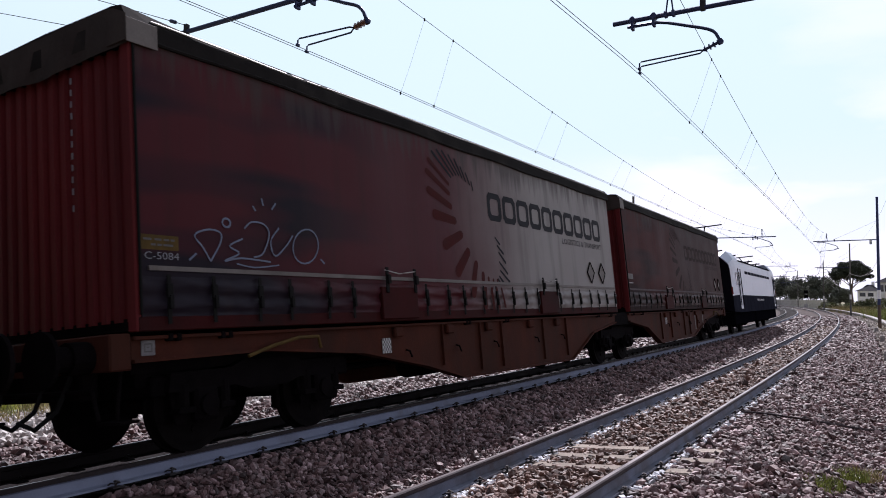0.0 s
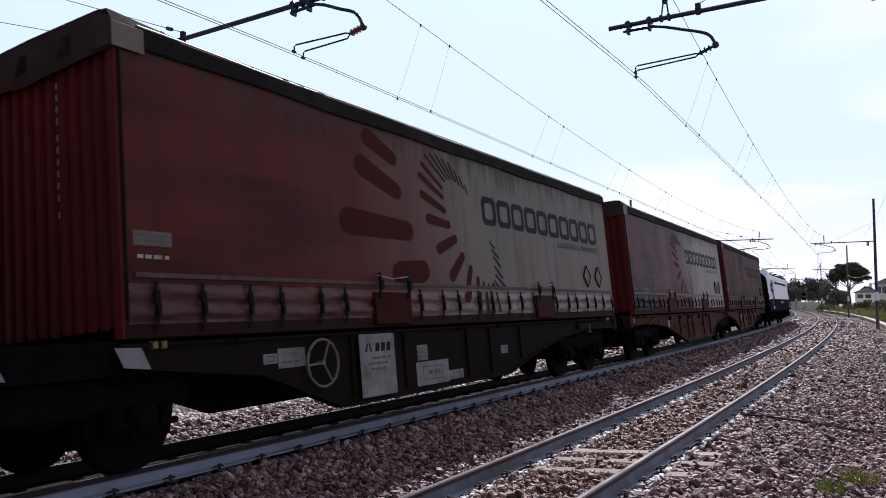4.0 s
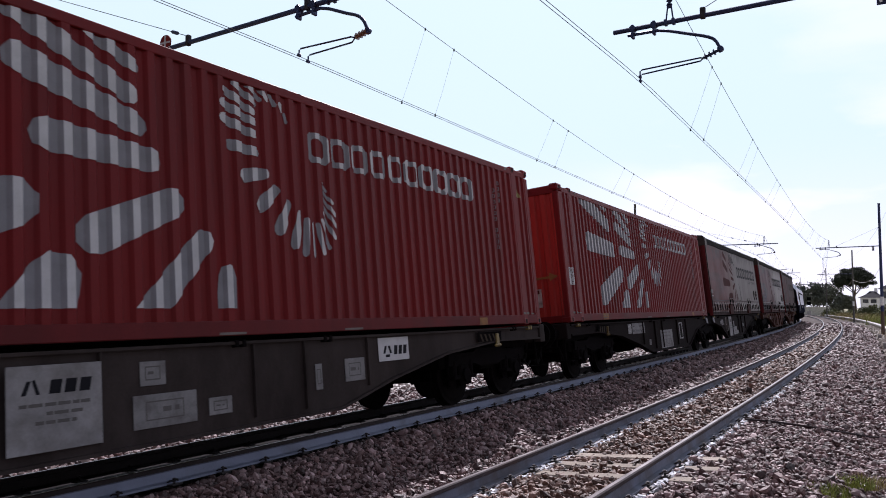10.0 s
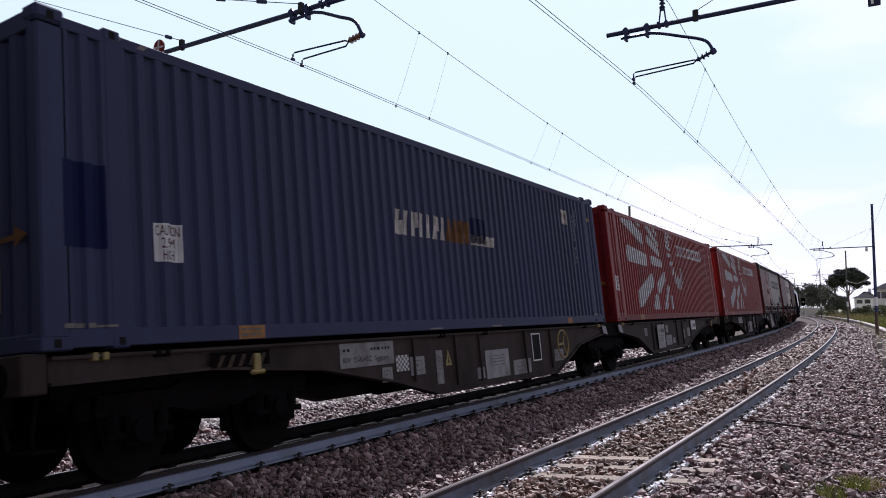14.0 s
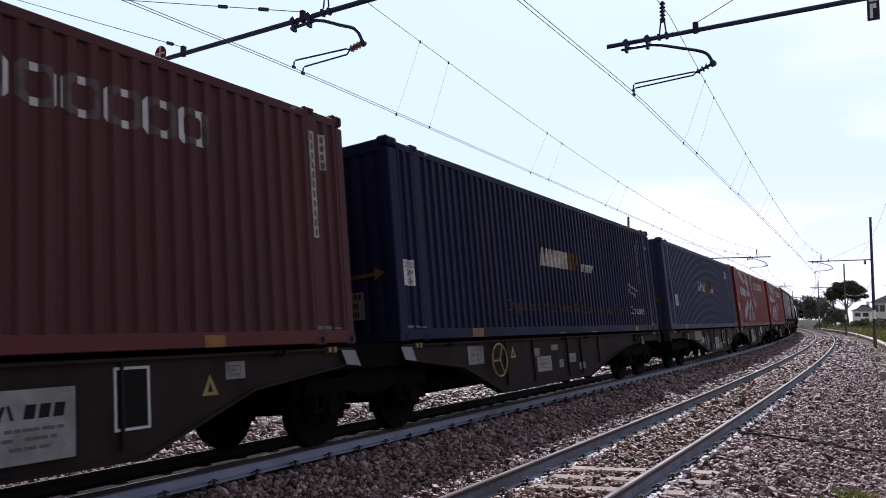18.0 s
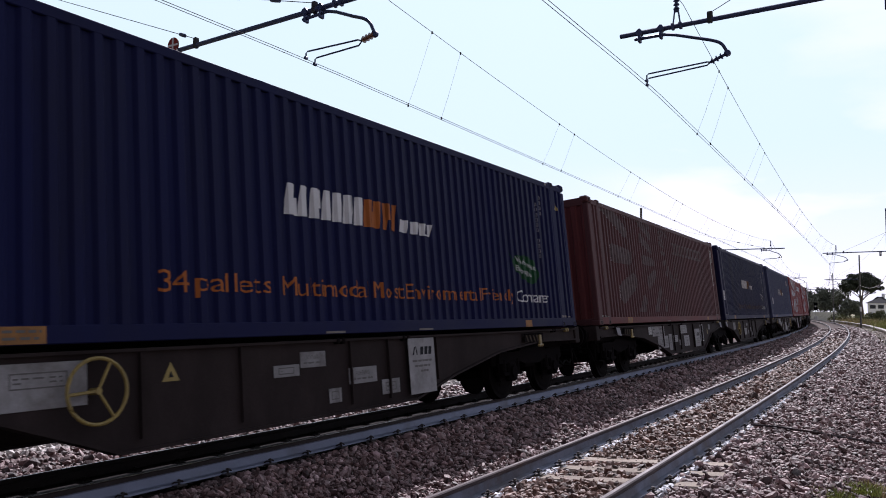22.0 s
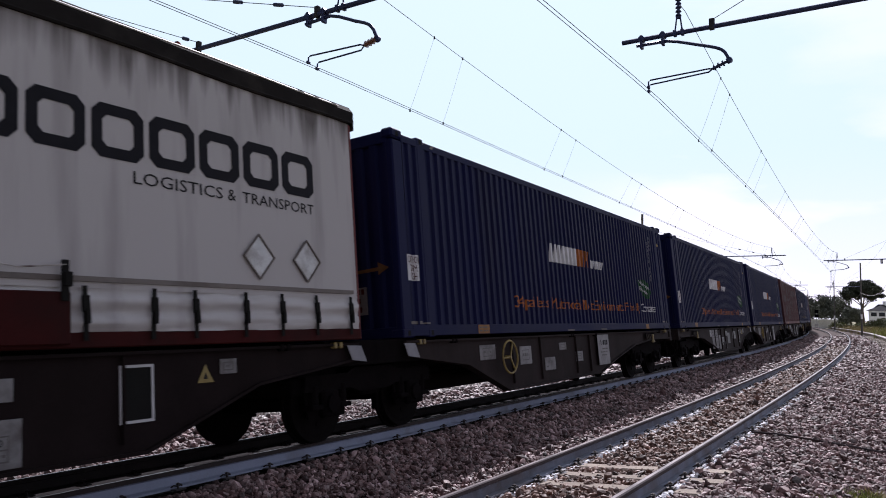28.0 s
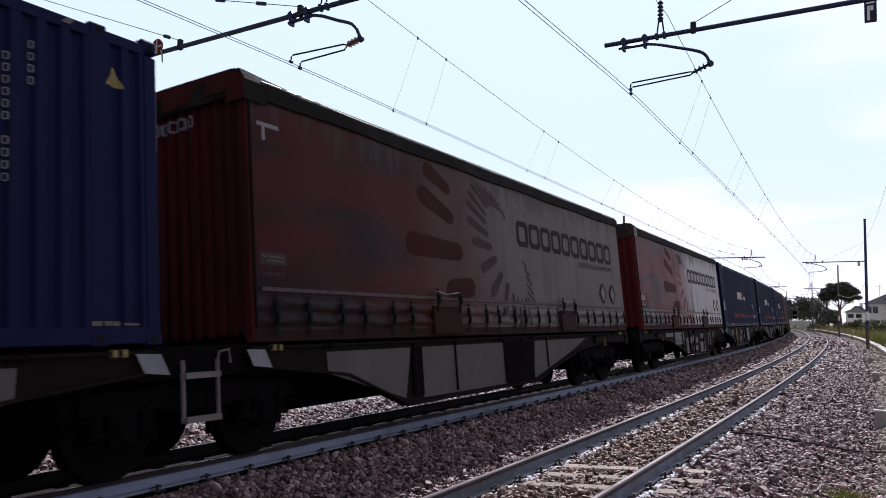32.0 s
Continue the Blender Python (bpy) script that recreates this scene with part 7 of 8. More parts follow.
# signs on the sills: kind, from and to (metres from the rear), foot and head
MARKS = {
    "C0": [("grid", 3.85, 4.05, 0.78, 0.98), ("faint_panel", 8.0, 8.12, 0.5, 1.0), ("faint_panel", 9.3, 9.42, 0.5, 1.0)],
    "C1": [("grid", 3.85, 4.05, 0.78, 0.98), ("panel", 0.1, 0.25, 0.98, 1.12)],
    "C2": [("panel", 1.78, 2.00, 0.86, 0.97), ("panel", 2.01, 2.46, 0.80, 1.02), ("hang", 3.43, 4.21, 0.32, 1.12), ("panel", 4.85, 5.13, 0.70, 0.92), ("pale", 4.80, 5.70, 0.34, 0.68), ("panel", 5.69, 6.14, 0.36, 0.50), ("panel", 7.53, 7.80, 0.65, 0.79)],
    "R1": [("table", 7.19, 8.57, 0.33, 0.85), ("window", 9.52, 9.91, 0.53, 1.03), ("panel", 5.95, 6.13, 0.48, 0.63), ("grid", 4.10, 4.36, 0.84, 1.08), ("number", 4.45, 5.60, 0.82, 1.10)],
    "R2": [("panel", 2.48, 2.79, 0.77, 0.98), ("hang", 3.69, 4.50, 0.37, 1.05), ("panel", 4.84, 5.55, 0.42, 0.72), ("panel", 4.92, 5.20, 0.80, 1.02), ("panel", 5.70, 6.00, 0.45, 0.62), ("panel", 7.30, 7.42, 0.55, 0.85), ("panel", 7.85, 8.25, 0.60, 0.88), ("logo", 8.57, 9.28, 0.80, 1.11)],
    "B1": [("number", 3.75, 4.92, 0.80, 1.11), ("pale", 4.62, 4.86, 0.56, 0.76), ("grid", 4.96, 5.27, 0.68, 0.90), ("panel", 5.31, 5.69, 0.60, 0.86), ("panel", 6.01, 6.20, 0.42, 0.92), ("triangle", 6.29, 6.48, 0.68, 0.92), ("panel", 7.27, 7.53, 0.40, 0.58), ("pale", 7.59, 8.48, 0.37, 0.84), ("panel", 8.64, 9.40, 0.36, 0.62), ("window", 9.52, 9.92, 0.55, 1.07), ("panel", 10.57, 11.06, 0.49, 0.72)],
    "B2": [("panel", 1.94, 2.49, 0.78, 1.08), ("triangle", 3.53, 3.76, 0.83, 1.04), ("panel", 4.57, 4.85, 0.81, 0.96), ("pale", 4.69, 5.40, 0.51, 0.80), ("panel", 5.45, 5.82, 0.90, 1.01), ("panel", 5.82, 6.05, 0.54, 0.70), ("panel", 6.34, 6.79, 0.62, 0.80), ("panel", 6.97, 7.34, 0.45, 0.59)],
    "N1": [("grid", 4.00, 4.30, 0.89, 1.10), ("number", 4.36, 5.60, 0.83, 1.10), ("table", 4.82, 5.96, 0.48, 0.82), ("panel", 6.04, 6.38, 0.39, 0.86), ("panel", 6.57, 7.09, 0.61, 0.81), ("panel", 7.24, 7.50, 0.49, 0.66), ("panel", 7.46, 8.35, 0.84, 1.10), ("pale", 7.89, 8.57, 0.44, 0.77), ("hang", 9.17, 9.93, 0.38, 0.95), ("window", 10.33, 10.70, 0.52, 1.08), ("triangle", 11.31, 11.52, 0.75, 0.96), ("panel", 11.62, 11.89, 0.89, 1.07)],
    "B3": [("pale", 2.00, 2.80, 0.71, 1.08), ("panel", 5.42, 5.86, 0.85, 1.03), ("panel", 4.99, 5.40, 0.77, 0.90), ("panel", 6.28, 6.85, 0.60, 0.80), ("panel", 5.89, 6.12, 0.41, 0.58), ("panel", 6.95, 7.35, 0.42, 0.61), ("hang", 7.53, 8.19, 0.36, 1.12), ("triangle", 3.55, 3.75, 0.84, 1.02)],
    "B4": [("grid", 4.62, 4.85, 0.86, 1.10), ("number", 4.90, 6.00, 0.82, 1.10), ("table", 4.95, 6.05, 0.42, 0.81), ("panel", 6.19, 6.50, 0.39, 0.89), ("panel", 6.67, 7.19, 0.62, 0.81), ("panel", 6.75, 6.93, 0.51, 0.61), ("panel", 7.35, 7.60, 0.38, 0.64), ("panel", 7.59, 7.97, 0.85, 1.03), ("panel", 7.99, 8.47, 0.55, 0.96), ("pale", 9.13, 9.83, 0.70, 1.00), ("window", 10.40, 10.75, 0.53, 1.04), ("panel", 10.97, 11.22, 0.90, 1.08), ("triangle", 11.34, 11.60, 0.86, 1.06), ("panel", 11.65, 11.94, 0.92, 1.09)],
    "B5": [("panel", 2.15, 2.70, 0.80, 1.04), ("pale", 3.63, 4.12, 0.66, 0.98), ("hang", 7.53, 8.25, 0.46, 1.12), ("panel", 5.45, 5.82, 0.86, 1.0), ("panel", 6.3, 6.7, 0.6, 0.8), ("panel", 4.7, 5.2, 0.5, 0.74)],
    "W1": [("faint_panel", 3.06, 4.08, 0.95, 1.07), ("number", 4.35, 5.60, 0.67, 1.08), ("panel", 5.58, 5.74, 0.78, 1.10), ("panel", 6.07, 6.41, 0.60, 0.87), ("panel", 6.07, 6.41, 0.33, 0.58), ("panel", 6.82, 7.08, 0.67, 0.88), ("grid", 7.25, 7.51, 0.74, 0.97), ("panel", 7.81, 8.12, 0.65, 0.87), ("panel", 7.25, 7.50, 0.41, 0.55), ("panel", 7.64, 8.02, 0.39, 0.56), ("table", 8.57, 9.52, 0.31, 0.68), ("panel", 8.80, 9.45, 0.81, 0.99), ("window", 10.37, 10.72, 0.53, 1.04), ("triangle", 11.22, 11.42, 0.83, 1.01), ("panel", 11.50, 11.72, 0.90, 1.05)],
    "W2": [("opening", 6.38, 7.58, 0.34, 1.07), ("opening", 3.23, 3.50, 0.38, 1.07), ("faint", 8.3, 8.9, 0.86, 1.0), ("faint", 5.0, 5.3, 0.42, 0.52)],
    "B6": [("opening", 6.14, 7.34, 0.34, 1.07), ("faint", 8.0, 8.4, 0.5, 0.7)],
}
BRAKE = {"C2": 2.67, "B1": 10.86, "B2": 2.90, "B3": 2.84, "B5": 3.07}

dark_label = "grimy dark grey articulated container wagon on the rails"
# unit: its front end on the line at the start, load, wagon
UNITS = [
    (32.920, "C0", ("frame_red", 1, False, "rusty orange articulated container wagon on the rails")),
    (18.127, "C1", ("frame_red", -1, False, "rusty orange articulated container wagon on the rails")),
    (2.675, "C2", ("frame_soot", 1, False, dark_label)),
    (-12.203, "R1", ("frame_soot", -1, False, dark_label)),
    (-27.589, "R2", ("frame_grey", 1, False, dark_label)),
    (-42.388, "B1", ("frame_grey", -1, False, dark_label)),
    (-57.829, "B2", ("frame_dark", 1, False, dark_label)),
    (-72.708, "N1", ("frame_dark", -1, False, dark_label)),
    (-87.993, "B3", ("frame_dark", 1, False, dark_label)),
    (-102.828, "B4", ("frame_dark", -1, False, dark_label)),
    (-117.892, "B5", ("frame_dark", 1, False, dark_label)),
    (-132.675, "W1", ("frame_soot", -1, False, dark_label)),
    (-148.114, "W2", ("frame_pale", 1, True, "dark container wagon with light grey sill plates on the rails")),
    (-163.053, "B6", ("frame_pale", -1, False, "dark container wagon with light grey sill plates on the rails")),
]
red_box = haulier_container("red", "white_mark", "red corrugated container with pale sun rays, on a wagon")
blue_box = pallet_container("blue", "dark blue corrugated container with orange slogan and green leaf")
LOADS = {
    "C0": curtain_body("curtain_soot", "soot-darkened red curtain-sided body on a wagon", "soot_mark", "soot_mark", wide=""),
    "C1": curtain_body("curtain_worn", "dirty red and white curtain-sided body with a sprayed scribble", "black_mark", "dull_red_mark", True, "C-5084", wide=""),
    "C2": curtain_body("curtain_dirty", "dirty red and off-white curtain-sided body on a wagon", "black_mark", "dull_red_mark"),
    "R1": red_box,
    "R2": copy_thing(red_box, Matrix.Identity(4)),
    "B1": pallet_container("pale_blue", "weathered blue corrugated container with faded pale blocks", False, True),
    "B2": pallet_container("soot_blue", "dark blue corrugated container with a soot-dimmed slogan", True, True),
    "N1": haulier_container("worn_brown", "white_mark", "faded red-brown corrugated container with worn sun rays", True),
    "B3": blue_box,
    "B4": copy_thing(blue_box, Matrix.Identity(4)),
    "B5": copy_thing(blue_box, Matrix.Identity(4)),
    "W1": curtain_body("curtain_clean", "red and white curtain-sided body with dark loops and sun rays", "black_mark", "red_mark", False, "C-5076"),
    "W2": curtain_body("curtain_grey", "sooty dark red and grey curtain-sided body on a wagon", "faded_mark", "haze_mark", wide="soft_red_mark"),
    "B6": copy_thing(blue_box, Matrix.Identity(4)),
}
for ch in list(LOADS["B6"].children):     # the last one carries no slogan
    if ch.name.startswith(("slogan", "leaf")):
        bpy.data.objects.remove(ch)
for name, y, key in (("R1", -1, "lit_end_red"), ("R2", 1, "lit_end_red"), ("N1", -1, "brown")):     # bounced sunlight painted into the red ends; N1's rear end lighter
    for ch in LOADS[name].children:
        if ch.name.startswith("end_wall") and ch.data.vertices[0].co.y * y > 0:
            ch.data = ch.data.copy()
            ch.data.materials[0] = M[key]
tagged(LOADS["B6"], "dark blue corrugated container with pale blocks and no slogan", "container", group="containers on the train")
WAGONS = {}
for front, name, w in UNITS:
    key, outer, steps, label = w
    WAGONS[name] = wagon("frame_soot" if key == "frame_pale" else key, outer, MARKS[name], BRAKE.get(name), steps, label, name == "N1", key == "frame_pale")


def locomotive():
    ob = tagged(new("locomotive"), "silver-white electric locomotive with blue-grey skirt, pulling the train", "locomotive")
    # body rings from rear to front: y, half width at foot, half width at top, foot, roof
    rings = [(-9.3, 1.05, 0.80, 1.1, 2.9), (-9.05, 1.40, 1.02, 1.0, 3.42), (-8.2, 1.49, 1.18, 0.95, 3.68), (8.2, 1.49, 1.18, 0.95, 3.68), (9.05, 1.40, 1.02, 1.0, 3.42), (9.3, 1.05, 0.80, 1.1, 2.9)]

    def loft(rs, lo, hi, grow=0.0):
        bm = bmesh.new()
        rows = []
        for y, a, b, z0, z1 in rs:
            at = lambda k: (a + grow if k < 0.80 else a + (b - a) * ((k - 0.80) / 0.20) ** 1.5 + grow, z0 + (z1 - z0) * k)
            ks = [lo + (hi - lo) * i / 6 for i in range(7)]
            pts = [at(k) for k in ks]
            rows.append([bm.verts.new((x, y, z)) for x, z in pts] + [bm.verts.new((-x, y, z)) for x, z in pts[::-1]])
        n = len(rows[0])
        for p, q in zip(rows[:-1], rows[1:]):
            for i in range(n):
                bm.faces.new((p[i], q[i], q[(i + 1) % n], p[(i + 1) % n]))
        bm.faces.new(rows[0]), bm.faces.new(rows[-1][::-1])
        bmesh.ops.recalc_face_normals(bm, faces=bm.faces)
        return bm
    part("body", loft(rings[1:5], 0.28, 0.86), M["loco_white"], ob)
    mid = lambda y: (y, 1.49, 1.18, 0.95, 3.68)
    for cab in ([rings[1], rings[2], mid(-6.7)], [mid(6.7), rings[3], rings[4]]):
        part("cab_roof", loft(cab, 0.86, 1.0, 0.004), M["loco_roof"], ob, "sloping cab roof, pale blue with the sky's reflection painted in")
    part("roof_deck", loft([mid(-6.7), mid(6.7)], 0.845, 0.875, 0.010), M["loco_dark"], ob, "dark sunken roof deck")
    part("skirt", loft(rings[1:5], 0.0, 0.28, 0.004), M["loco_grey"], ob, "blue-grey lower body band")
    part("cab_nose", loft(rings[:2], 0.0, 1.0, -0.004), M["loco_dark"], ob, "dark cab end")
    part("cab_nose", loft(rings[4:], 0.0, 1.0, -0.004), M["loco_dark"], ob, "dark cab end")
    part("underframe", one_box(-1.34, 1.34, -8.6, 8.6, 0.42, 1.05, 0.03), M["loco_dark"], ob)
    for y in (-1, 1):
        cab = part("cab_end", one_box(-0.98, 0.98, y * 9.08, y * 9.36, 1.35, 2.35, 0.10), M["loco_dark"], ob, "dark cab end")
        bm = bmesh.new()
        bm.faces.new([bm.verts.new(p) for p in ((-0.85, y * 9.36, 2.30), (0.85, y * 9.36, 2.30), (0.78, y * 9.22, 3.10), (-0.78, y * 9.22, 3.10))])
        part("windscreen", bm, M["glass"], cab)
        part("red_band", one_box(-1.0, 1.0, y * 9.37, y * 9.38, 1.95, 2.12), M["red_mark"], cab, "red band")
        for x in (-0.75, 0.75):
            part("headlight", rod(bmesh.new(), (x, y * 9.36, 1.6), (x, y * 9.39, 1.6), 0.10, 12), M["white_mark"], cab)
            part("buffer", rod(rod(bmesh.new(), (x * 1.16, y * 9.2, 1.0), (x * 1.16, y * 9.72, 1.0), 0.12, 12), (x * 1.16, y * 9.72, 1.0), (x * 1.16, y * 9.76, 1.0), 0.26, 16), M["iron"], ob)
        for x in (-1, 1):
            part("cab_door", one_box(x * 1.488, x * 1.50, y * 7.3 - 0.32, y * 7.3 + 0.32, 1.1, 2.85, 0.005), M["loco_white"], ob)
            part("cab_window", one_box(x * 1.49, x * 1.505, y * 7.3 - 0.24, y * 7.3 + 0.24, 2.15, 2.75, 0.004), M["glass"], ob)
            part("side_window", one_box(x * 1.49, x * 1.503, y * 8.0 - 0.25, y * 8.0 + 0.25, 2.15, 2.70, 0.004), M["glass"], ob)
            for k in (-0.36, 0.36):
                part("handrail", rod(bmesh.new(), (x * 1.53, y * 7.3 + k, 1.25), (x * 1.53, y * 7.3 + k, 2.9), 0.02, 6), M["loco_dark"], ob)
            part("red_corner", one_box(x * 1.40 - 0.03, x * 1.40 + 0.03, y * 9.02, y * 9.10, 1.75, 2.05), M["red_mark"], ob, "red band round the cab")
        # pantograph
        pn = part("pantograph", rod(rod(bmesh.new(), (-0.5, y * 5.2, 3.56), (0.5, y * 5.2, 3.56), 0.05), (0, y * 5.2, 3.56), (0, y * 6.5, 4.0), 0.04), M["iron"], ob, "folded pantograph" if y > 0 else "raised pantograph")
        if y < 0:
            bm = rod(bmesh.new(), (0, -6.5, 4.0), (0, -5.6, 5.12), 0.03)
            rod(bm, (-0.8, -5.6, 5.16), (0.8, -5.6, 5.16), 0.03)
        else:
            bm = rod(bmesh.new(), (0, 6.5, 4.0), (0, 5.2, 4.2), 0.03)
            rod(bm, (-0.8, 5.2, 4.2), (0.8, 5.2, 4.2), 0.03)
        part("bow", bm, M["iron"], pn)
        for x in (-0.55, 0.55):
            part("roof_insulator", insulator(bmesh.new(), (x, y * 5.2, 3.34), (x, y * 5.2, 3.56), 0.09, 2), M["ceramic"], ob)
    for y in (-7.6, -6.4, -3.4, 3.2, 6.8):
        bm = one_box(-0.75, 0.75, y - 0.35, y + 0.35, 3.45, 3.66, 0.04)
        for x in (-0.6, 0.6):
            rod(bm, (x, y - 0.5, 3.36), (x + 0.1, y + 0.5, 3.86), 0.03, 6)
        rod(bm, (-0.9, y + 0.4, 3.80), (0.9, y + 0.4, 3.80), 0.035, 6)
        part("roof_gear", bm, M["loco_dark"], ob, "dark roof-mounted electrical gear")
    for i in range(5):
        part("roof_box", one_box(-0.7, 0.7, -4.0 + i * 1.6, -2.6 + i * 1.6, 3.33, 3.56, 0.03), M["loco_dark"], ob)
    for x in (-1, 1):
        bm = bmesh.new()
        for i in range(9):
            box(bm, x * 1.492, x * 1.5, -5.2 + i * 1.2, -4.2 + i * 1.2, 2.72, 2.86)
        part("air_grille", bm, M["loco_grey"], ob, "row of grey air grilles")
        decal("print", bars(HALF - 1.5, HALF + 1.5, 1.35, 1.6, 1, 12), "white_mark", ob, x_out=1.497, lift=0.004) if x > 0 else None
        part("tank", one_box(x * 0.7, x * 1.4, -1.9, 1.9, 0.42, 1.1, 0.05), M["loco_dark"], ob)
    for y in (-5.0, 5.0):
        bogie(ob, y, 2.9)
    return ob


LOCO = locomotive()
LOCO_S = 32.920 + 0.70 + 9.80


# ---- the distance ----
def foliage(n, shape, size, seed, material, name, parent):
    """Many small leaf clumps: bent triangles strewn through a crown."""
    g = np.random.default_rng(seed)
    p = shape(g, n)
    d1, d2 = g.normal(0, 1, (n, 3)), g.normal(0, 1, (n, 3))
    d1 /= np.linalg.norm(d1, axis=1)[:, None]
    d2 /= np.linalg.norm(d2, axis=1)[:, None]
    s = size * g.uniform(0.5, 1.3, n)[:, None]
    v = np.stack([p - d1 * s, p + d2 * s, p + d1 * s, p - d2 * s * 0.8], 1).reshape(-1, 3)
    f = (np.array([[0, 1, 2], [0, 2, 3]])[None] + 4 * np.arange(n)[:, None, None]).reshape(-1, 3)
    return from_arrays(name, v, f, material, parent)


def umbrella_pine(x, y, h, r, seed):
    ob = tagged(new("umbrella_pine"), "tall umbrella pine with a flat dark green crown and bare trunk", "tree")
    ob.location = (x, y, -1.05)
    bm = tube(bmesh.new(), [(0, 0, 0), (0.1, 0, h * 0.25), (-0.1, 0, h * 0.42), (0.05, 0, h * 0.55)], 0.28, 10)
    part("trunk", bm, M["bark"], ob)
    g = random.Random(seed)
    for i in range(9):
        a = i * 0.7
        part("limb", tube(bmesh.new(), [(0, 0, h * (0.45 + 0.01 * i)), (0.35 * r * math.cos(a), 0.35 * r * math.sin(a), h * 0.60), (0.7 * r * math.cos(a), 0.7 * r * math.sin(a), h * (0.68 + 0.05 * g.random()))], 0.065, 6), M["bark"], ob)
    # separate flat clumps on a dome, with gaps between them
    cl = []
    for i in range(46):
        q = math.sqrt((i + 0.5) / 46)
        a = i * 2.39996
        cl.append((0.86 * r * q * math.cos(a), 0.86 * r * q * math.sin(a), h * (0.615 + 0.30 * math.sqrt(max(0.0, 1 - q * q * 0.97)) + 0.03 * g.uniform(-1, 1)), g.uniform(0.19, 0.29) * r))
    for a in range(16):
        t = a * 0.7
        k = 0.25 + 0.45 * g.random()
        cl.append((k * r * math.cos(t), k * r * math.sin(t), h * (0.66 + 0.08 * g.random()), 0.2 * r))
    cl = np.array(cl)

    def shape(g, n):
        c = cl[g.integers(0, len(cl), n)]
        q = g.normal(0, 1, (n, 3))
        q /= np.linalg.norm(q, axis=1)[:, None]
        q *= (g.random(n) ** 0.45 * c[:, 3])[:, None] * np.array([1, 1, 0.62])
        return c[:, :3] + q
    foliage(34000, shape, 0.12, seed, M["needle"], "crown", ob)
    return ob


def broad_tree(x, y, h, r, seed, bushy=False):
    ob = tagged(new("tree"), "dark green broad-leaved tree beyond the tracks" if not bushy else "low olive green bush beyond the tracks", "tree" if not bushy else "bush", group="distant trees")
    ob.location = (x, y, -1.05)
    part("trunk", tube(bmesh.new(), [(0, 0, 0), (0.1, 0, h * 0.3), (0, 0.1, h * 0.6)], 0.2 if not bushy else 0.06, 8), M["bark"], ob)
    g0 = np.random.default_rng(seed)
    k0 = 14
    cs = np.stack([g0.normal(0, 0.42, k0) * r, g0.normal(0, 0.42, k0) * r, h * (0.28 if bushy else 0.42) + h * 0.5 * g0.random(k0)], 1)
    for i in range(5):
        part("limb", tube(bmesh.new(), [(0, 0, h * 0.35), tuple(cs[i] * 0.6 + np.array([0, 0, h * 0.15])), tuple(cs[i])], 0.05, 5), M["bark"], ob)

    def shape(g, n):
        q = g.normal(0, 1, (n, 3))
        q /= np.linalg.norm(q, axis=1)[:, None]
        return cs[g.integers(0, k0, n)] + q * (g.random(n) ** 0.4)[:, None] * np.array([0.36 * r, 0.36 * r, 0.2 * h])
    foliage(5200 if not bushy else 1500, shape, 0.26 if not bushy else 0.14, seed + 1, M["shrub" if bushy else "leaf"], "crown", ob)
    return ob


def at_bearing(az, dist):
    """Ground place at az degrees left of straight ahead."""
    a = math.radians(az)
    return -dist * math.sin(a), dist * math.cos(a)


umbrella_pine(*at_bearing(3.02, 172), 10.9, 4.05, 5)
for az, dist, h, r in ((7.4, 300, 9.8, 5), (6.7, 305, 10.6, 5.5), (6.0, 300, 9.6, 5), (5.5, 310, 10.2, 5), (8.2, 310, 9.5, 5), (9.2, 320, 8.5, 5), (4.9, 290, 10.0, 4.5), (4.45, 285, 10.6, 4.4), (5.15, 288, 10.2, 4.2), (6.3, 280, 8.0, 4.2),
                       (3.75, 225, 5.6, 3.0), (10.5, 320, 7, 5), (12, 330, 7, 5), (14, 330, 7, 5), (0.6, 230, 5.5, 4), (-0.9, 220, 5.5, 4)):
    broad_tree(*at_bearing(az, dist), h, r, int(az * 100) + 900)
for az, dist, h, r in ((4.4, 182, 2.6, 2.2), (3.9, 180, 2.4, 2.2), (3.3, 178, 2.3, 2.2), (2.4, 176, 2.2, 2.0), (2.6, 168, 3.0, 2.4), (1.9, 165, 3.4, 2.4), (1.3, 160, 3.5, 2.4), (0.75, 155, 3.4, 2.4), (0.2, 150, 3.5, 2.4), (-0.4, 150, 3.4, 2.4)):
    broad_tree(*at_bearing(az, dist), h, r, int(az * 100) + 300, True)


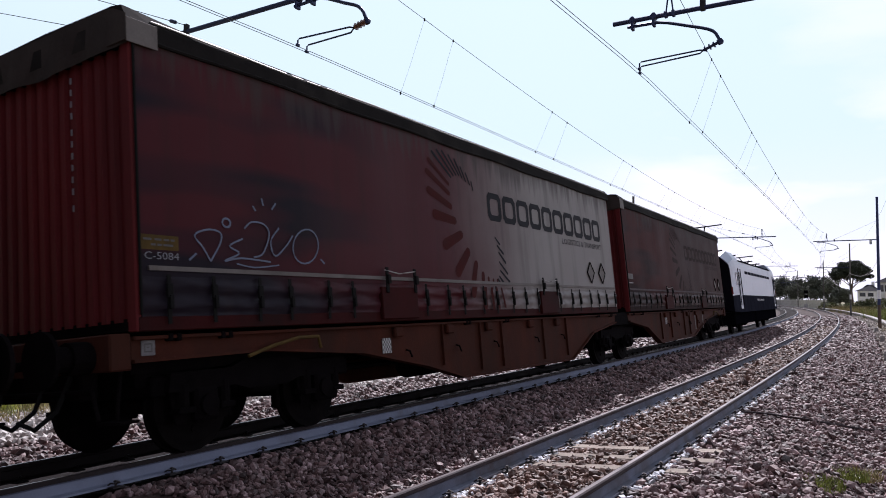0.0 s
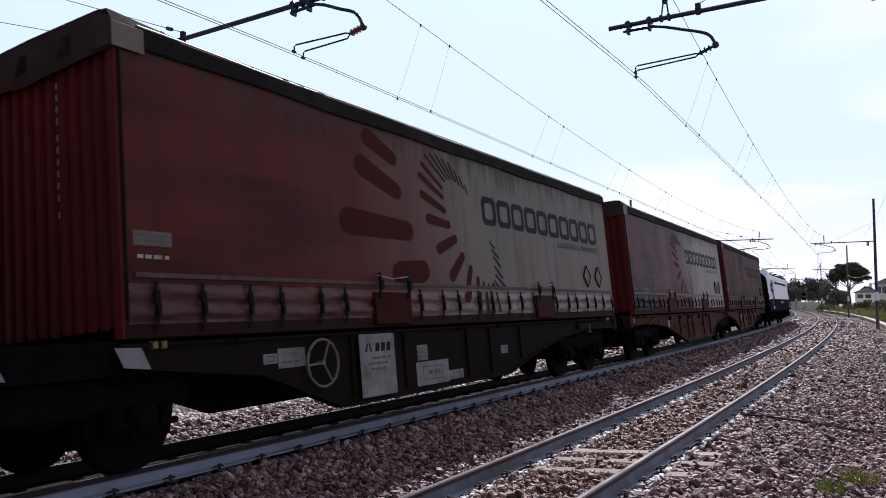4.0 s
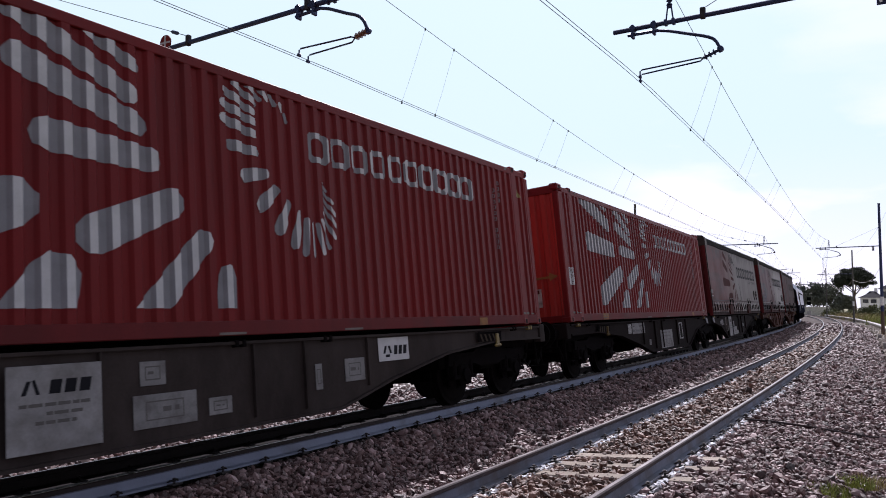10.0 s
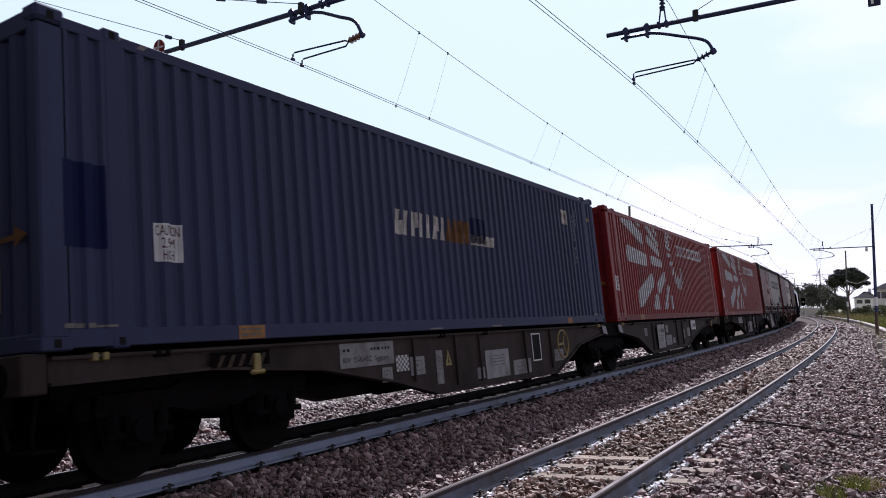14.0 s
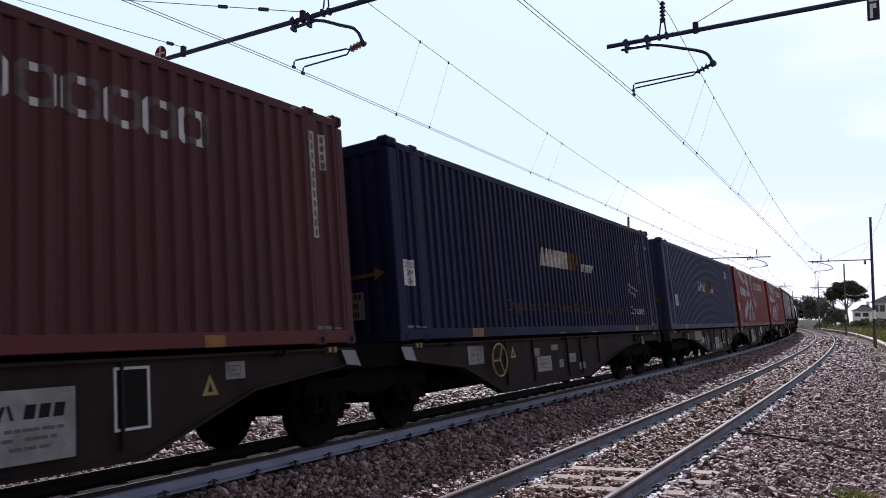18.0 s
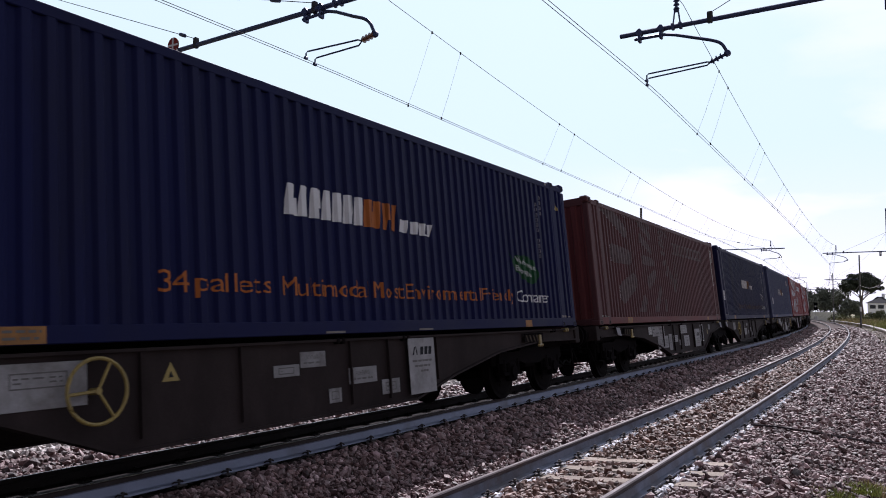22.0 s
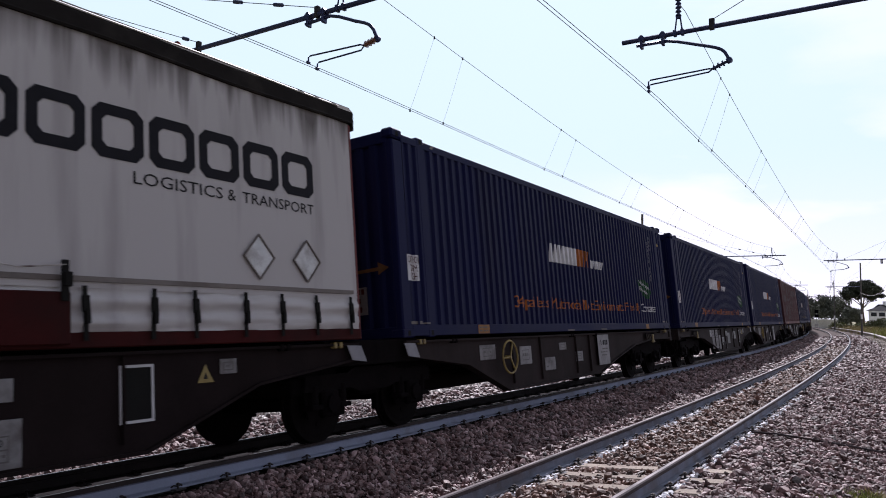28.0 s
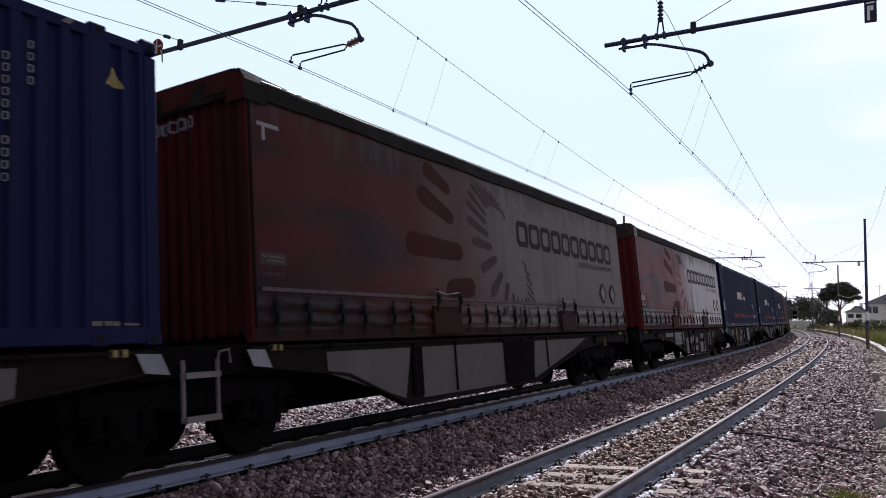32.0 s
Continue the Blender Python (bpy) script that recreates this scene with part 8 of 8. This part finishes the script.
def house(az, dist, w, dep, eave, ridge, wins, label, turn=0.0):
    ob = tagged(new("house"), label, "house")
    x, y = at_bearing(az, dist)
    ob.matrix_world = pose(x, y, -1.03, 0, 0, turn)
    part("wall", one_box(-w / 2, w / 2, -dep / 2, dep / 2, 0, eave), M["plaster"], ob)
    bm = bmesh.new()
    a, b = w / 2 + 0.5, dep / 2 + 0.5
    lo = [bm.verts.new(p) for p in ((-a, -b, eave), (a, -b, eave), (a, b, eave), (-a, b, eave))]
    hi = [bm.verts.new(p) for p in ((-a + b * 0.8, 0, ridge), (a - b * 0.8, 0, ridge))]
    for q in ((lo[0], lo[1], hi[1], hi[0]), (lo[1], lo[2], hi[1]), (lo[2], lo[3], hi[0], hi[1]), (lo[3], lo[0], hi[0]), tuple(lo[::-1])):
        bm.faces.new(q)
    rf = part("roof", bm, M["roof"], ob)
    part("chimney", one_box(w * 0.1, w * 0.1 + 0.6, -0.3, 0.3, ridge - 0.6, ridge + 0.7), M["plaster"], rf)
    for wx, wz, ww, wh in wins:
        wn_ = part("window", one_box(wx - ww / 2 - 0.08, wx + ww / 2 + 0.08, -dep / 2 - 0.06, -dep / 2 + 0.02, wz - 0.08, wz + wh + 0.08), M["plaster"], ob)
        part("pane", one_box(wx - ww / 2, wx + ww / 2, -dep / 2 - 0.075, -dep / 2 - 0.06, wz, wz + wh), M["glass"], wn_)
    return ob


house(0.35, 186, 7.0, 9, 6.5, 8.7, [(-2.9, 4.6, 0.95, 1.35), (-1.75, 4.6, 0.95, 1.35), (0.6, 4.6, 0.95, 1.35), (2.4, 4.6, 0.95, 1.35), (-1.5, 1.8, 1.0, 1.3), (1.5, 1.8, 1.0, 1.3)], "white rendered two-storey house with a grey hip roof behind the verge", -2)
house(1.98, 202, 4.4, 7, 4.85, 6.4, [(-1.15, 3.62, 1.15, 0.85), (0.45, 3.62, 1.15, 0.85)], "low grey house with a dark roof behind the verge", -2)
x, y = at_bearing(0.69, 186)
an = tagged(new("aerial"), "thin television aerial on a roof", "aerial")
an.location = (x, y, 7.0)
part("pole", rod(bmesh.new(), (0, 0, 0), (0, 0, 2.6), 0.035, 5), M["mast"], an)
bm = bmesh.new()
for k in range(4):
    rod(bm, (-0.6, 0.0, 2.2 + 0.0 * k), (0.6, 0, 2.2), 0.03, 4)
    rod(bm, (-0.5 + 0.33 * k, -0.3, 2.2), (-0.5 + 0.33 * k, 0.3, 2.35), 0.025, 4)
part("rods", bm, M["mast"], an)
# low pale wall at the foot of the far trees
wall = tagged(new("boundary_wall"), "low pale concrete boundary wall beyond the tracks", "wall", kind="structure")
x0, y0 = at_bearing(4.45, 262)
x1, y1 = at_bearing(11.0, 292)
n = 22
pl = one_box(-0.5, 0.5, -0.08, 0.08, 0.0, 2.75, 0.02)
me = bpy.data.meshes.new("wall_panel")
pl.to_mesh(me)
pl.free()
me.materials.append(M["kerb"])
L = math.hypot(x1 - x0, y1 - y0) / n
for i in range(n):
    k = (i + 0.5) / n
    shared("wall_panel", me, wall, Matrix.Translation((x0 + (x1 - x0) * k, y0 + (y1 - y0) * k, -1.05)) @ Matrix.Rotation(math.atan2(y1 - y0, x1 - x0), 4, "Z") @ Matrix.Diagonal((L * 0.99, 1, 1, 1)))
# a light signal
sg = tagged(new("railway_signal"), "grey railway signal post with dark lamp heads", "signal")
x, y = at_bearing(5.75, 235)
sg.location = (x, y, -1.03)
part("post", rod(bmesh.new(), (0, 0, 0), (0, 0, 5.2), 0.10, 8), M["silver"], sg)
for z in (3.6, 4.9):
    part("signal_head", one_box(-0.5, 0.5, -0.2, 0.0, z - 0.45, z + 0.45, 0.1), M["loco_dark"], sg)
part("cabinet", one_box(-0.5, 0.5, -0.4, 0.3, 0, 1.5, 0.03), M["silver"], sg)


# ---- movement ----
def motions():
    seconds = [float(t) for t in range(0, 33)]
    for front, name, w in UNITS:
        rows = [(t, on_line(front - HALF + train_shift(t), -SP, 0, CANT_A)) for t in seconds]
        walk(LOADS[name], rows)
        walk(WAGONS[name], rows)
    walk(LOCO, [(t, on_line(LOCO_S + train_shift(t), -SP, 0, CANT_A)) for t in seconds])
    tenth = [i / 10 for i in range(321)]
    turns = [-math.degrees(train_shift(t) / WHEEL_R) for t in tenth]
    for ob in [o for o in scene.objects if o.name.split(".")[0] == "wheelset"]:
        y = ob.location.y
        walk(ob, [(t, pose(0, y, WHEEL_R, a)) for t, a in zip(tenth, turns)])


motions()
